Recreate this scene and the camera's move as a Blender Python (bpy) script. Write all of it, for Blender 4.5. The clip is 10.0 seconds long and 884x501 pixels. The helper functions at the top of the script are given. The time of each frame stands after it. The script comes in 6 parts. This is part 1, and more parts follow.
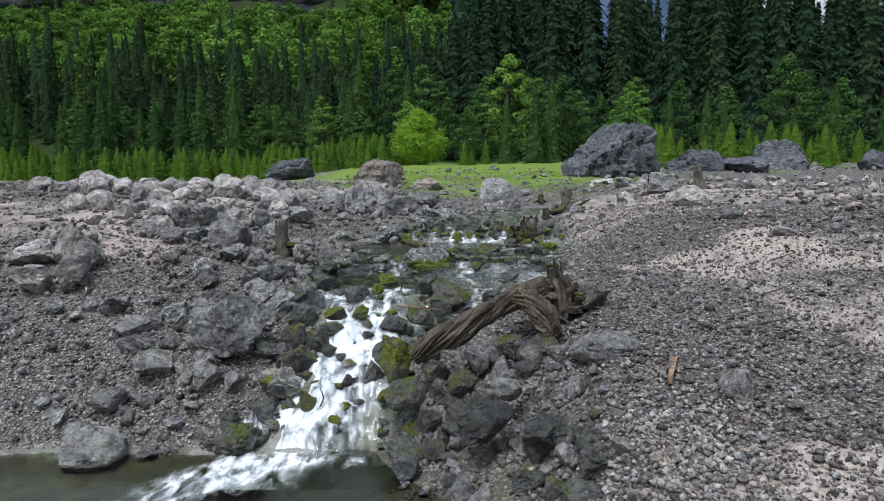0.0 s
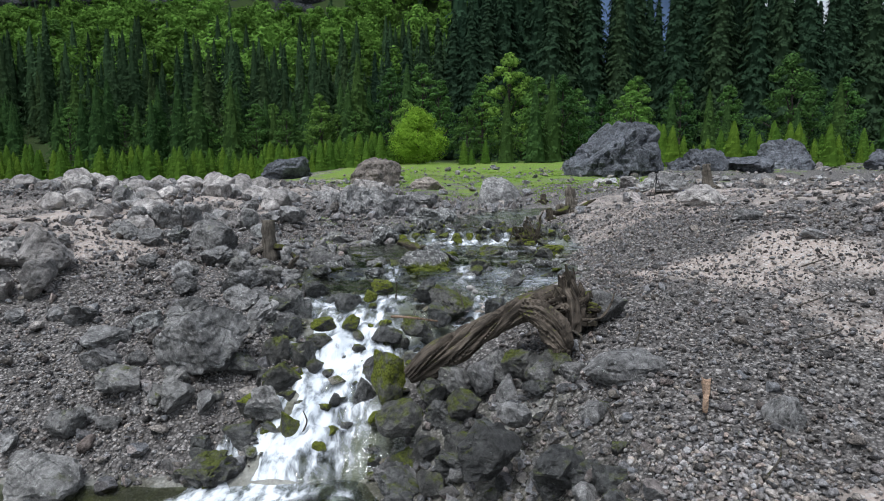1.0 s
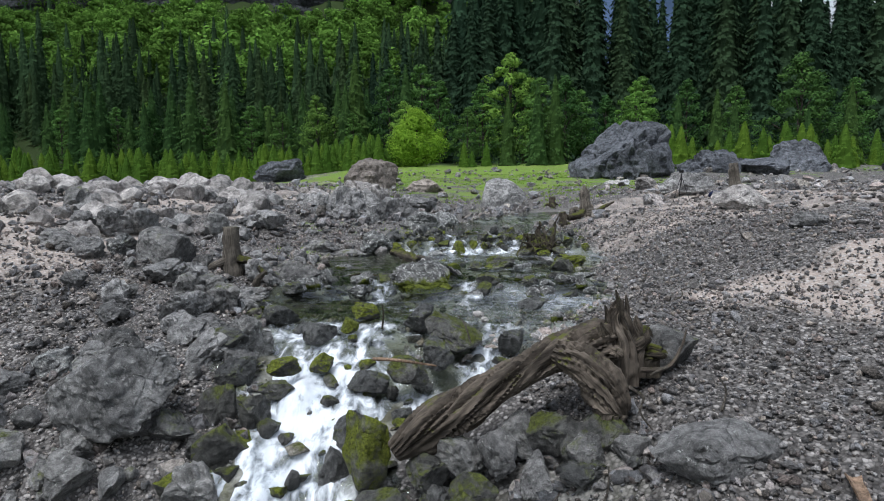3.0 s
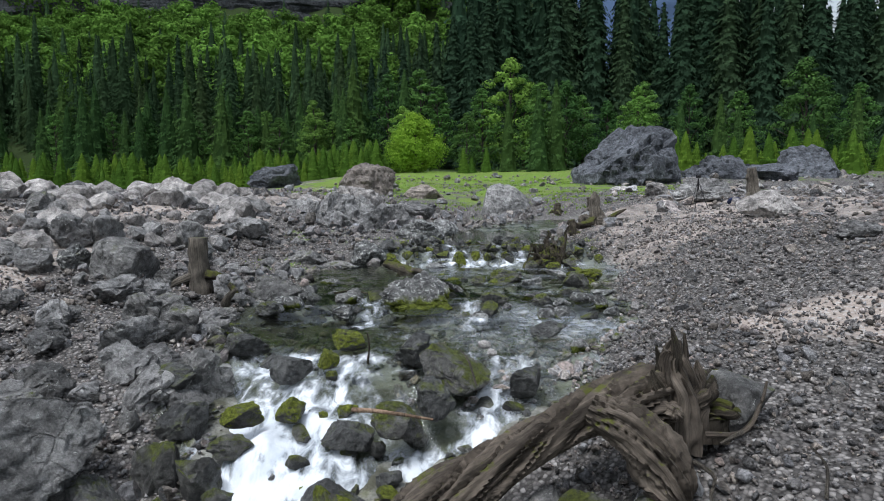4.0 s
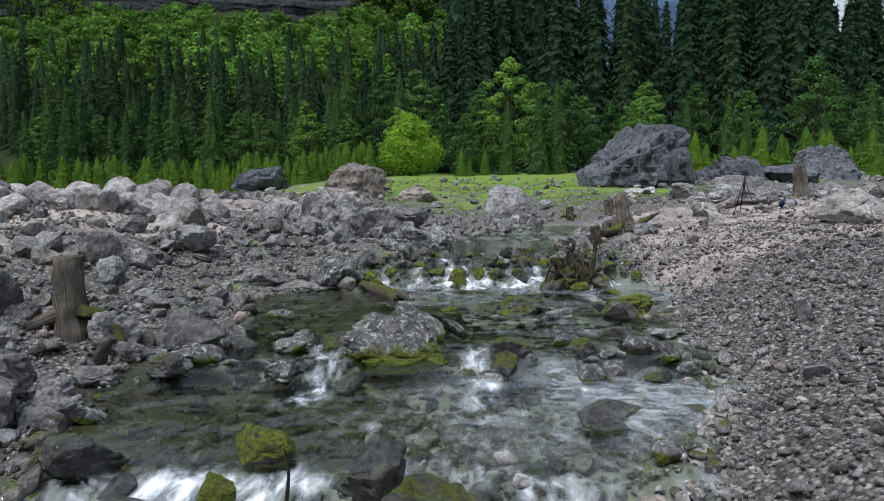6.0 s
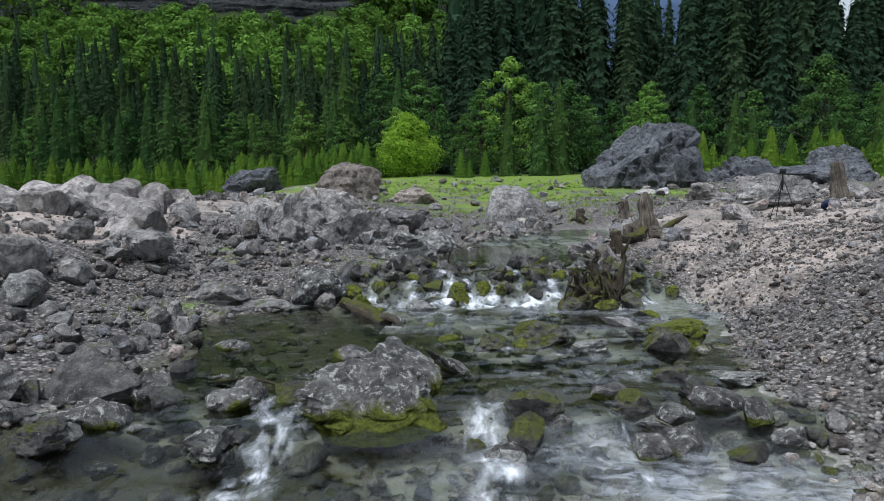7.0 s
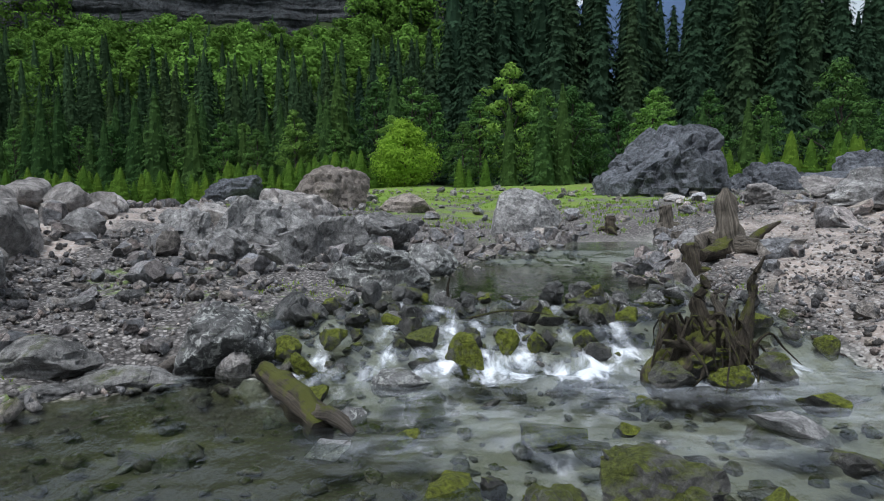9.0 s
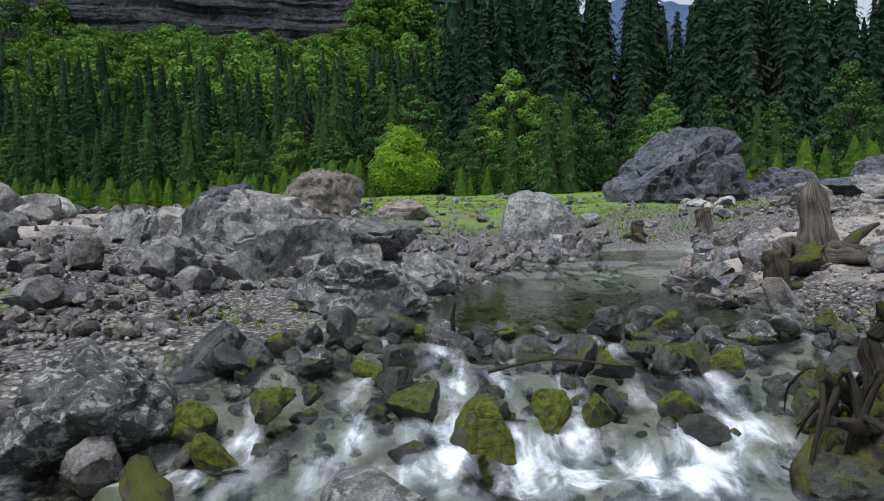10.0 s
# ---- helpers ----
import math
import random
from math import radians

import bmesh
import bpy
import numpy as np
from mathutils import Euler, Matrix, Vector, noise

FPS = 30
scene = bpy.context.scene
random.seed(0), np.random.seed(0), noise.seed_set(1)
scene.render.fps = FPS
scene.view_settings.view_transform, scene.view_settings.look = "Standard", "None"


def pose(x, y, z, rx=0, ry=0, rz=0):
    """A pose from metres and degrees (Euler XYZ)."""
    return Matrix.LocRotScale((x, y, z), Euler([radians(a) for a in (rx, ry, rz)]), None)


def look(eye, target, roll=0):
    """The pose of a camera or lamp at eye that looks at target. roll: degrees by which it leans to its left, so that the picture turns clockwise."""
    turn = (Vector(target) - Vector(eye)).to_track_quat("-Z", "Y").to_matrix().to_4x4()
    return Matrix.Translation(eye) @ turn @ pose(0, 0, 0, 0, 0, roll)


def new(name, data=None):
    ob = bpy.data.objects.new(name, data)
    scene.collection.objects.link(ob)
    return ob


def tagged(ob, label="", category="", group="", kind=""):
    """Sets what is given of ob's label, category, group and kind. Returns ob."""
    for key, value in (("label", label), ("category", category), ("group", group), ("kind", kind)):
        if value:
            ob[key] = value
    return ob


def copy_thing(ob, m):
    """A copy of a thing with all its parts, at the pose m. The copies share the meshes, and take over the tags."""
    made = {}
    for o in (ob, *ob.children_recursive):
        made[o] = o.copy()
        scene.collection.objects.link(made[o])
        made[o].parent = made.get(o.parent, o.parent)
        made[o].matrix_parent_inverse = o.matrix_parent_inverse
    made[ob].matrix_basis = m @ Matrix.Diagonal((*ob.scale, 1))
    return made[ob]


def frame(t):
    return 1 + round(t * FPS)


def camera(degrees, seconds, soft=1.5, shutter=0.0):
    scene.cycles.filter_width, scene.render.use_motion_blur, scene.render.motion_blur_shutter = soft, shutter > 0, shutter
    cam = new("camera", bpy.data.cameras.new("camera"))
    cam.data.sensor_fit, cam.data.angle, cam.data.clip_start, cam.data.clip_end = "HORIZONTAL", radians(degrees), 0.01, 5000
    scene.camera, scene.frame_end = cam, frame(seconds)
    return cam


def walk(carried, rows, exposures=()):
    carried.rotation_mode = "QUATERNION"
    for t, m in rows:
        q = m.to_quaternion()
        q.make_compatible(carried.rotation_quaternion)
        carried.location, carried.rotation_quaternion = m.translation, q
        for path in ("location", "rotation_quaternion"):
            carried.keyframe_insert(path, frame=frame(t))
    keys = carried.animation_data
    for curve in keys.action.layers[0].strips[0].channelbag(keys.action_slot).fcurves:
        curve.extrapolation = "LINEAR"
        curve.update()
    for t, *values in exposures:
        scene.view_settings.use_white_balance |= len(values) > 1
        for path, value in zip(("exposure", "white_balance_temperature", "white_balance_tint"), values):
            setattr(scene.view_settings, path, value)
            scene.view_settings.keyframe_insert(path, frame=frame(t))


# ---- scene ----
cam = camera(70.0, 10.0, soft=1.0)
PATH = [
    (0, (0.196, 0.066, 1.894), (0.175, 2.053, 1.668), -0.2),
    (0.5, (0.21, 0.542, 1.864), (0.189, 2.529, 1.64), -0.2),
    (1, (0.192, 1.074, 1.847), (0.174, 3.061, 1.621), -0.1),
    (1.5, (0.179, 1.602, 1.816), (0.161, 3.589, 1.591), -0.1),
    (2, (0.171, 2.172, 1.786), (0.153, 4.16, 1.565), -0.2),
    (2.5, (0.171, 2.821, 1.752), (0.153, 4.809, 1.532), -0.2),
    (4, (0.162, 5.006, 1.698), (0.148, 6.997, 1.505), -0.1),
    (4.5, (0.162, 5.765, 1.662), (0.15, 7.756, 1.474), -0.2),
    (5, (0.173, 6.529, 1.632), (0.162, 8.521, 1.448), -0.2),
    (5.5, (0.198, 7.359, 1.607), (0.19, 9.351, 1.426), -0.2),
    (7, (0.233, 10.138, 1.546), (0.229, 12.131, 1.375), -0.2),
    (7.5, (0.25, 11.028, 1.508), (0.248, 13.021, 1.342), -0.2),
    (8, (0.252, 11.988, 1.468), (0.251, 13.981, 1.311), -0.2),
    (8.5, (0.255, 13.043, 1.406), (0.256, 15.038, 1.261), -0.2),
    (9, (0.26, 14.039, 1.336), (0.261, 16.035, 1.206), -0.4),
    (9.5, (0.26, 15.126, 1.265), (0.26, 17.123, 1.15), -0.5),
    (10, (0.253, 16.211, 1.199), (0.252, 18.209, 1.103), -0.6),
]
walk(cam, [(t, look(eye, target, roll)) for t, eye, target, roll in PATH], [(0, 0.40, 5900, 9), (5, 0.40, 5900, 9), (10, 0.40, 5900, 9)])

# ---------- world and light: a bright overcast sky in the evening ----------
SUN_EL, SUN_ROT = radians(66), radians(215)
world = bpy.data.worlds.new("world")
scene.world = world
world.use_nodes = True
wn = world.node_tree.nodes
wl = world.node_tree.links
sky = wn.new("ShaderNodeTexSky")
sky.sky_type = "NISHITA"
sky.sun_disc = False
sky.sun_elevation, sky.sun_rotation = SUN_EL, SUN_ROT
sky.air_density, sky.dust_density, sky.ozone_density = 1.8, 4.0, 1.0
cloud = wn.new("ShaderNodeHueSaturation")
cloud.inputs["Saturation"].default_value = 0.35
wl.new(sky.outputs[0], cloud.inputs["Color"])
wl.new(cloud.outputs[0], wn["Background"].inputs[0])
wn["Background"].inputs[1].default_value = 0.125

sun = new("sun", bpy.data.lights.new("sun", "SUN"))
sun.data.energy, sun.data.angle, sun.data.color = 1.75, radians(20), (1.0, 0.97, 0.92)
sun.matrix_world = look((0, 0, 60), (-math.sin(SUN_ROT) * 27, -math.cos(SUN_ROT) * 27, 0))
scene.view_settings.exposure = 0.0

rng = np.random.default_rng(7)


# ---------- noise ----------
def hash3(ix, iy, iz, seed):
    h = (ix * 374761393 + iy * 668265263 + iz * 1103515245 + seed * 144269504) & 0x7FFFFFFF
    h = ((h ^ (h >> 13)) * 1274126177) & 0x7FFFFFFF
    h = ((h ^ (h >> 16)) * 1597334677) & 0x7FFFFFFF
    return ((h ^ (h >> 15)) & 0xFFFFFF) / float(0xFFFFFF)


def vnoise(x, y, z, seed=0):
    """Smooth value noise from 0 to 1."""
    x, y, z = np.broadcast_arrays(np.asarray(x, float), np.asarray(y, float), np.asarray(z, float))
    fx, fy, fz = np.floor(x), np.floor(y), np.floor(z)
    ix, iy, iz = fx.astype(np.int64), fy.astype(np.int64), fz.astype(np.int64)
    u, v, w = x - fx, y - fy, z - fz
    u, v, w = u * u * (3 - 2 * u), v * v * (3 - 2 * v), w * w * (3 - 2 * w)
    out = 0
    for dx, wx in ((0, 1 - u), (1, u)):
        for dy, wy in ((0, 1 - v), (1, v)):
            for dz, wz in ((0, 1 - w), (1, w)):
                out = out + wx * wy * wz * hash3(ix + dx, iy + dy, iz + dz, seed)
    return out


def fbm(x, y, z=0.0, octaves=4, seed=0):
    """Layered noise from about -1 to 1."""
    out, a, total = 0, 1.0, 0.0
    x, y, z = np.asarray(x, float), np.asarray(y, float), np.asarray(z, float)
    for k in range(octaves):
        out = out + a * (vnoise(x, y, z, seed + k) * 2 - 1)
        total += a
        x, y, z, a = x * 2.03 + 7.1, y * 2.03 + 3.7, z * 2.03 + 1.9, a * 0.5
    return out / total


def sstep(a, b, x):
    t = np.clip((np.asarray(x, float) - a) / (b - a), 0, 1)
    return t * t * (3 - 2 * t)


# ---------- meshes ----------
def mesh_of(name, verts, faces, materials=(), smooth=True, sharp=None):
    me = bpy.data.meshes.new(name)
    verts = np.asarray(verts, np.float32)
    faces = np.asarray(faces, np.int32)
    n = faces.shape[1]
    me.vertices.add(len(verts))
    me.vertices.foreach_set("co", verts.ravel())
    me.loops.add(faces.size)
    me.loops.foreach_set("vertex_index", faces.ravel())
    me.polygons.add(len(faces))
    me.polygons.foreach_set("loop_start", np.arange(0, faces.size, n, dtype=np.int32))
    me.update(calc_edges=True)
    if smooth:
        me.polygons.foreach_set("use_smooth", np.ones(len(faces), bool))
    if sharp:
        me.set_sharp_from_angle(angle=radians(sharp))
    for m in materials:
        me.materials.append(m)
    return me


def attribute(me, name, values):
    a = me.attributes.new(name, "FLOAT", "POINT")
    a.data.foreach_set("value", np.asarray(values, np.float32).ravel())


def part(name, me, parent, label="", m=None):
    ob = new(name, me)
    ob.parent = parent
    if m is not None:
        ob.matrix_basis = m
    if label:
        ob["label"] = label
    return ob


def thing(name, label, category, group="", kind="", me=None, m=None):
    ob = new(name, me)
    if m is not None:
        ob.matrix_basis = m
    return tagged(ob, label, category, group, kind)


def grid_faces(nu, nv):
    a = np.arange(nu * nv).reshape(nv, nu)
    return np.stack([a[:-1, :-1], a[:-1, 1:], a[1:, 1:], a[1:, :-1]], -1).reshape(-1, 4)


def ico(level):
    bm = bmesh.new()
    bmesh.ops.create_icosphere(bm, subdivisions=level, radius=1.0)
    v = np.array([p.co[:] for p in bm.verts])
    f = np.array([[p.index for p in q.verts] for q in bm.faces])
    bm.free()
    return v, f


ICO = {k: ico(k) for k in (1, 2, 3, 4, 5)}


def tube(points, radii, sides=8, wobble=0.0, seed=0, ridges=0):
    """A closed tapered tube along points, with an uneven, ridged skin."""
    pts = [Vector(p) for p in points]
    verts, faces = [], []
    ref = Vector((0.31, 0.17, 0.93)).normalized()
    for i, p in enumerate(pts):
        d = (pts[min(i + 1, len(pts) - 1)] - pts[max(i - 1, 0)]).normalized()
        a = d.cross(ref)
        if a.length < 0.2:
            a = d.cross(Vector((1, 0, 0)))
        a.normalize()
        b = d.cross(a)
        for s in range(sides):
            ang = 2 * math.pi * s / sides
            r = radii[i]
            if wobble:
                r *= 1 + wobble * (noise.noise(Vector((math.cos(ang) * 1.7, math.sin(ang) * 1.7, i * 7.0 / len(pts) + seed * 9.1))) * 1.3)
            if ridges:
                r *= 1 + 0.07 * math.sin(ang * ridges + seed + 4.0 * i / len(pts) + 1.5 * noise.noise(Vector((i * 4.0 / len(pts), seed, ang))))
            verts.append(p + a * math.cos(ang) * r + b * math.sin(ang) * r)
    for i in range(len(pts) - 1):
        for s in range(sides):
            t = (s + 1) % sides
            faces.append((i * sides + s, i * sides + t, (i + 1) * sides + t, (i + 1) * sides + s))
    n = len(verts)
    verts += [pts[0], pts[-1]]
    for s in range(sides):
        t = (s + 1) % sides
        faces.append((n, t, s, s))
        faces.append((n + 1, (len(pts) - 1) * sides + s, (len(pts) - 1) * sides + t, (len(pts) - 1) * sides + t))
    return verts, faces


def mesh_mixed(name, verts, faces, materials, smooth=True, sharp=None):
    me = bpy.data.meshes.new(name)
    clean = []
    for f in faces:
        g = []
        for i in f:
            if not g or (i != g[-1]):
                g.append(int(i))
        clean.append(tuple(g))
    me.from_pydata([tuple(v) for v in verts], [], clean)
    if smooth:
        me.polygons.foreach_set("use_smooth", np.ones(len(me.polygons), bool))
    if sharp:
        me.set_sharp_from_angle(angle=radians(sharp))
    for m in materials:
        me.materials.append(m)
    me.update()
    return me


def join_geo(items):
    verts, faces, k = [], [], 0
    for v, f in items:
        verts += list(v)
        faces += [tuple(i + k for i in q) for q in f]
        k += len(v)
    return verts, faces


# ---------- materials ----------
class Nodes:
    """Short hand for building a node material."""

    def __init__(self, name, rough=0.85, spec=0.3):
        self.mat = bpy.data.materials.new(name)
        self.mat.use_nodes = True
        self.tree = self.mat.node_tree
        self.bsdf = self.tree.nodes["Principled BSDF"]
        self.out = self.tree.nodes["Material Output"]
        self.bsdf.inputs["Roughness"].default_value = rough
        self.bsdf.inputs["Specular IOR Level"].default_value = spec
        self.coords = self.node("ShaderNodeTexCoord")

    def node(self, kind, **kw):
        n = self.tree.nodes.new(kind)
        for k, v in kw.items():
            if k == "operation":
                n.operation = v
            elif k == "blend_type":
                n.blend_type = v
            elif k == "data_type":
                n.data_type = v
            elif k == "feature":
                n.feature = v
        return n

    def link(self, a, b):
        self.tree.links.new(a, b)

    def put(self, socket, value):
        if isinstance(value, (int, float)):
            socket.default_value = value
        elif isinstance(value, (tuple, list)):
            socket.default_value = value if len(value) == 4 or socket.type == "VECTOR" else (*value, 1)
        else:
            self.link(value, socket)

    def mapping(self, scale=(1, 1, 1), source="Object", rot=(0, 0, 0)):
        n = self.node("ShaderNodeMapping")
        n.inputs["Scale"].default_value = scale
        n.inputs["Rotation"].default_value = rot
        if source == "Limb":
            c = self.node("ShaderNodeCombineXYZ")
            for i, name in enumerate(("grain_x", "grain_y", "grain_z")):
                self.link(self.attr(name), c.inputs[i])
            self.link(c.outputs[0], n.inputs["Vector"])
        elif source == "World":
            g = self.node("ShaderNodeNewGeometry")
            self.link(g.outputs["Position"], n.inputs["Vector"])
        else:
            self.link(self.coords.outputs[source], n.inputs["Vector"])
        return n.outputs[0]

    def noise(self, scale, detail=6.0, rough=0.55, vec=None, distortion=0.0):
        n = self.node("ShaderNodeTexNoise")
        n.inputs["Scale"].default_value = scale
        n.inputs["Detail"].default_value = detail
        n.inputs["Roughness"].default_value = rough
        n.inputs["Distortion"].default_value = distortion
        if vec is not None:
            self.link(vec, n.inputs["Vector"])
        return n.outputs["Fac"]

    def voronoi(self, scale, vec=None, feature="F1", out="Distance", rand=1.0):
        n = self.node("ShaderNodeTexVoronoi", feature=feature)
        n.inputs["Scale"].default_value = scale
        n.inputs["Randomness"].default_value = rand
        if vec is not None:
            self.link(vec, n.inputs["Vector"])
        return n.outputs[out]

    def warped(self, vec, scale):
        n = self.node("ShaderNodeTexNoise")
        n.inputs["Scale"].default_value = scale * 1.5
        self.link(vec, n.inputs["Vector"])
        m = self.node("ShaderNodeVectorMath", operation="SCALE")
        m.inputs["Scale"].default_value = 0.5 / scale
        self.link(n.outputs["Color"], m.inputs[0])
        a = self.node("ShaderNodeVectorMath", operation="ADD")
        self.link(vec, a.inputs[0])
        self.link(m.outputs[0], a.inputs[1])
        return a.outputs[0]

    def ramp(self, fac, stops):
        n = self.node("ShaderNodeValToRGB")
        cr = n.color_ramp
        while len(cr.elements) < len(stops):
            cr.elements.new(0.5)
        for e, (p, c) in zip(cr.elements, stops):
            e.position = p
            e.color = (c, c, c, 1) if isinstance(c, (int, float)) else (*c, 1)
        self.link(fac, n.inputs[0])
        return n.outputs[0]

    def mix(self, fac, a, b, blend="MIX"):
        n = self.node("ShaderNodeMix", data_type="RGBA")
        n.blend_type = blend
        self.put(n.inputs[0], fac)
        self.put(n.inputs[6], a)
        self.put(n.inputs[7], b)
        return n.outputs[2]

    def math(self, op, a, b=0.0, clamp=False):
        n = self.node("ShaderNodeMath", operation=op)
        n.use_clamp = clamp
        self.put(n.inputs[0], a)
        self.put(n.inputs[1], b)
        return n.outputs[0]

    def attr(self, name):
        n = self.node("ShaderNodeAttribute")
        n.attribute_name = name
        return n.outputs["Fac"]

    def random(self, island=False):
        if island:
            return self.node("ShaderNodeNewGeometry").outputs["Random Per Island"]
        return self.node("ShaderNodeObjectInfo").outputs["Random"]

    def up(self):
        n = self.node("ShaderNodeNewGeometry")
        x = self.node("ShaderNodeSeparateXYZ")
        self.link(n.outputs["Normal"], x.inputs[0])
        return x.outputs[2]

    def bump(self, height, strength=0.5, distance=0.02, chain=None):
        n = self.node("ShaderNodeBump")
        n.inputs["Strength"].default_value = strength
        n.inputs["Distance"].default_value = distance
        self.link(height, n.inputs["Height"])
        if chain is not None:
            self.link(chain, n.inputs["Normal"])
        return n.outputs[0]

    def done(self, color=None, rough=None, normal=None):
        if color is not None:
            self.put(self.bsdf.inputs["Base Color"], color)
        if rough is not None:
            self.put(self.bsdf.inputs["Roughness"], rough)
        if normal is not None:
            self.link(normal, self.bsdf.inputs["Normal"])
        return self.mat


def rock_material(name, dark, light, scale=3.0, moss=0.0, lichen=0.0, wet=0.0, island=False, vary=0.35, low=0.0, moss_color=(0.085, 0.10, 0.015)):
    """Weathered limestone: mottled grey, cracks, optional pale lichen and moss."""
    k = Nodes(name, rough=0.88 - 0.5 * wet, spec=0.25 + 0.3 * wet)
    vec = k.mapping(source="World")
    big = k.noise(scale * 0.45, 5, 0.6, vec)
    fine = k.noise(scale * 5.0, 8, 0.7, vec)
    grain = k.noise(scale * 26.0, 4, 0.7, vec)
    tone = k.math("ADD", k.math("MULTIPLY", big, 0.55), k.math("MULTIPLY", fine, 0.45))
    col = k.ramp(tone, [(0.37, dark), (0.63, light)])
    rnd = k.random(island)
    col = k.mix(1.0, col, k.ramp(rnd, [(0.0, 1 - vary), (0.55, 1.0), (1.0, 1 + vary * 0.7)]), "MULTIPLY")
    if island:
        tint = k.math("FRACT", k.math("MULTIPLY", rnd, 7.31))
        col = k.mix(0.85, col, k.ramp(tint, [(0.0, (1.08, 0.97, 0.84)), (0.35, (1.0, 1.0, 1.0)), (0.7, (0.90, 0.95, 1.03)), (1.0, (1.12, 0.94, 0.85))]), "MULTIPLY")
    col = k.mix(0.9, col, k.ramp(grain, [(0.30, 0.65), (0.5, 1.0), (0.70, 1.35)]), "MULTIPLY")
    col = k.mix(0.8, col, k.ramp(k.noise(scale * 2.0, 6, 0.7, vec, 0.5), [(0.37, 0.36), (0.50, 0.95), (0.63, 1.42)]), "MULTIPLY")
    crack = k.voronoi(scale * 1.1, vec, "DISTANCE_TO_EDGE")
    cm = k.ramp(k.math("ADD", crack, k.math("MULTIPLY", fine, 0.10)), [(0.045, 0.0), (0.075, 1.0)])
    crack_mask = k.math("MULTIPLY", k.math("SUBTRACT", 1.0, cm), k.ramp(big, [(0.5, 0.0), (0.6, 0.55)]))
    col = k.mix(crack_mask, col, tuple(c * 0.45 for c in dark))
    if lichen:
        spots = k.ramp(k.noise(scale * 4.6, 7, 0.75, vec, 0.4), [(0.66 - 0.2 * lichen, 0.0), (0.74 - 0.2 * lichen, 1.0)])
        col = k.mix(k.math("MULTIPLY", spots, 0.85), col, (0.60, 0.61, 0.58))
    rough = 0.88 - 0.5 * wet
    if moss:
        where = k.math("ADD", k.math("MULTIPLY", k.up(), 0.22 if not low else 0.05), k.noise(scale * 0.9, 5, 0.65, vec))
        if low:
            sep = k.node("ShaderNodeSeparateXYZ")
            k.link(k.coords.outputs["Generated"], sep.inputs[0])
            where = k.math("ADD", where, k.math("MULTIPLY", k.math("SUBTRACT", 0.5, sep.outputs[2]), low))
        mm = k.ramp(where, [(0.76 - 0.34 * moss, 0.0), (0.92 - 0.34 * moss, 1.0)])
        mcol = k.mix(k.ramp(k.noise(scale * 8, 6, 0.75, vec), [(0.35, 0.0), (0.7, 1.0)]), tuple(c * 0.30 for c in moss_color), tuple(c * 1.7 for c in moss_color))
        col = k.mix(mm, col, mcol)
        rough = k.ramp(mm, [(0.0, 0.88 - 0.5 * wet), (1.0, 0.95)])
    h = k.math("ADD", k.math("MULTIPLY", fine, 0.8), k.math("MULTIPLY", grain, 0.22))
    h = k.math("SUBTRACT", h, k.math("MULTIPLY", crack_mask, 0.6))
    wide = k.bump(k.voronoi(scale * 2.3, k.warped(vec, scale), "F1", "Distance"), 0.9, 0.22 / scale)
    return k.done(col, rough, k.bump(h, 1.0, 0.30 / scale, wide))


GREY = rock_material("grey_limestone", (0.115, 0.113, 0.111), (0.41, 0.40, 0.392), 3.0, lichen=0.3)
PALE = rock_material("pale_limestone", (0.29, 0.268, 0.255), (0.60, 0.565, 0.54), 2.2)
DARK = rock_material("dark_blue_limestone", (0.045, 0.049, 0.057), (0.20, 0.21, 0.235), 1.1, vary=0.15)
LICHEN = rock_material("lichen_limestone", (0.12, 0.12, 0.118), (0.34, 0.34, 0.335), 2.6, lichen=0.72, moss=0.05)
MOSSY = rock_material("mossy_wet_rock", (0.024, 0.024, 0.022), (0.17, 0.165, 0.155), 4.0, moss=0.55, wet=0.5)
HEAVY = rock_material("moss_covered_rock", (0.04, 0.04, 0.035), (0.15, 0.145, 0.13), 4.0, moss=1.05, wet=0.3, moss_color=(0.125, 0.145, 0.015))
WET = rock_material("wet_rock", (0.022, 0.022, 0.022), (0.16, 0.16, 0.155), 4.0, moss=0.22, wet=0.6, lichen=0.15)
PEBBLE = rock_material("gravel_stones", (0.105, 0.099, 0.096), (0.36, 0.34, 0.328), 9.0, island=True, vary=0.75)
PEBBLE_PALE = rock_material("pale_gravel_stones", (0.24, 0.225, 0.215), (0.52, 0.49, 0.47), 9.0, island=True, vary=0.5)
RUBBLE = rock_material("rubble_stones", (0.11, 0.106, 0.104), (0.34, 0.33, 0.325), 4.0, island=True, vary=0.55)
WATERLINE = rock_material("rock_mossy_at_waterline", (0.05, 0.05, 0.048), (0.25, 0.245, 0.24), 3.5, moss=0.60, lichen=0.62, wet=0.2, low=1.3, moss_color=(0.10, 0.12, 0.013))
BED = rock_material("stream_stones", (0.085, 0.085, 0.072), (0.37, 0.37, 0.345), 6.0, island=True, vary=0.6, moss=0.45, wet=0.5)


TAN = rock_material("brownish_limestone", (0.20, 0.172, 0.15), (0.42, 0.37, 0.33), 1.3)
DAMP = rock_material("damp_limestone", (0.085, 0.083, 0.080), (0.36, 0.35, 0.338), 3.2, moss=0.10, wet=0.15, lichen=0.3)


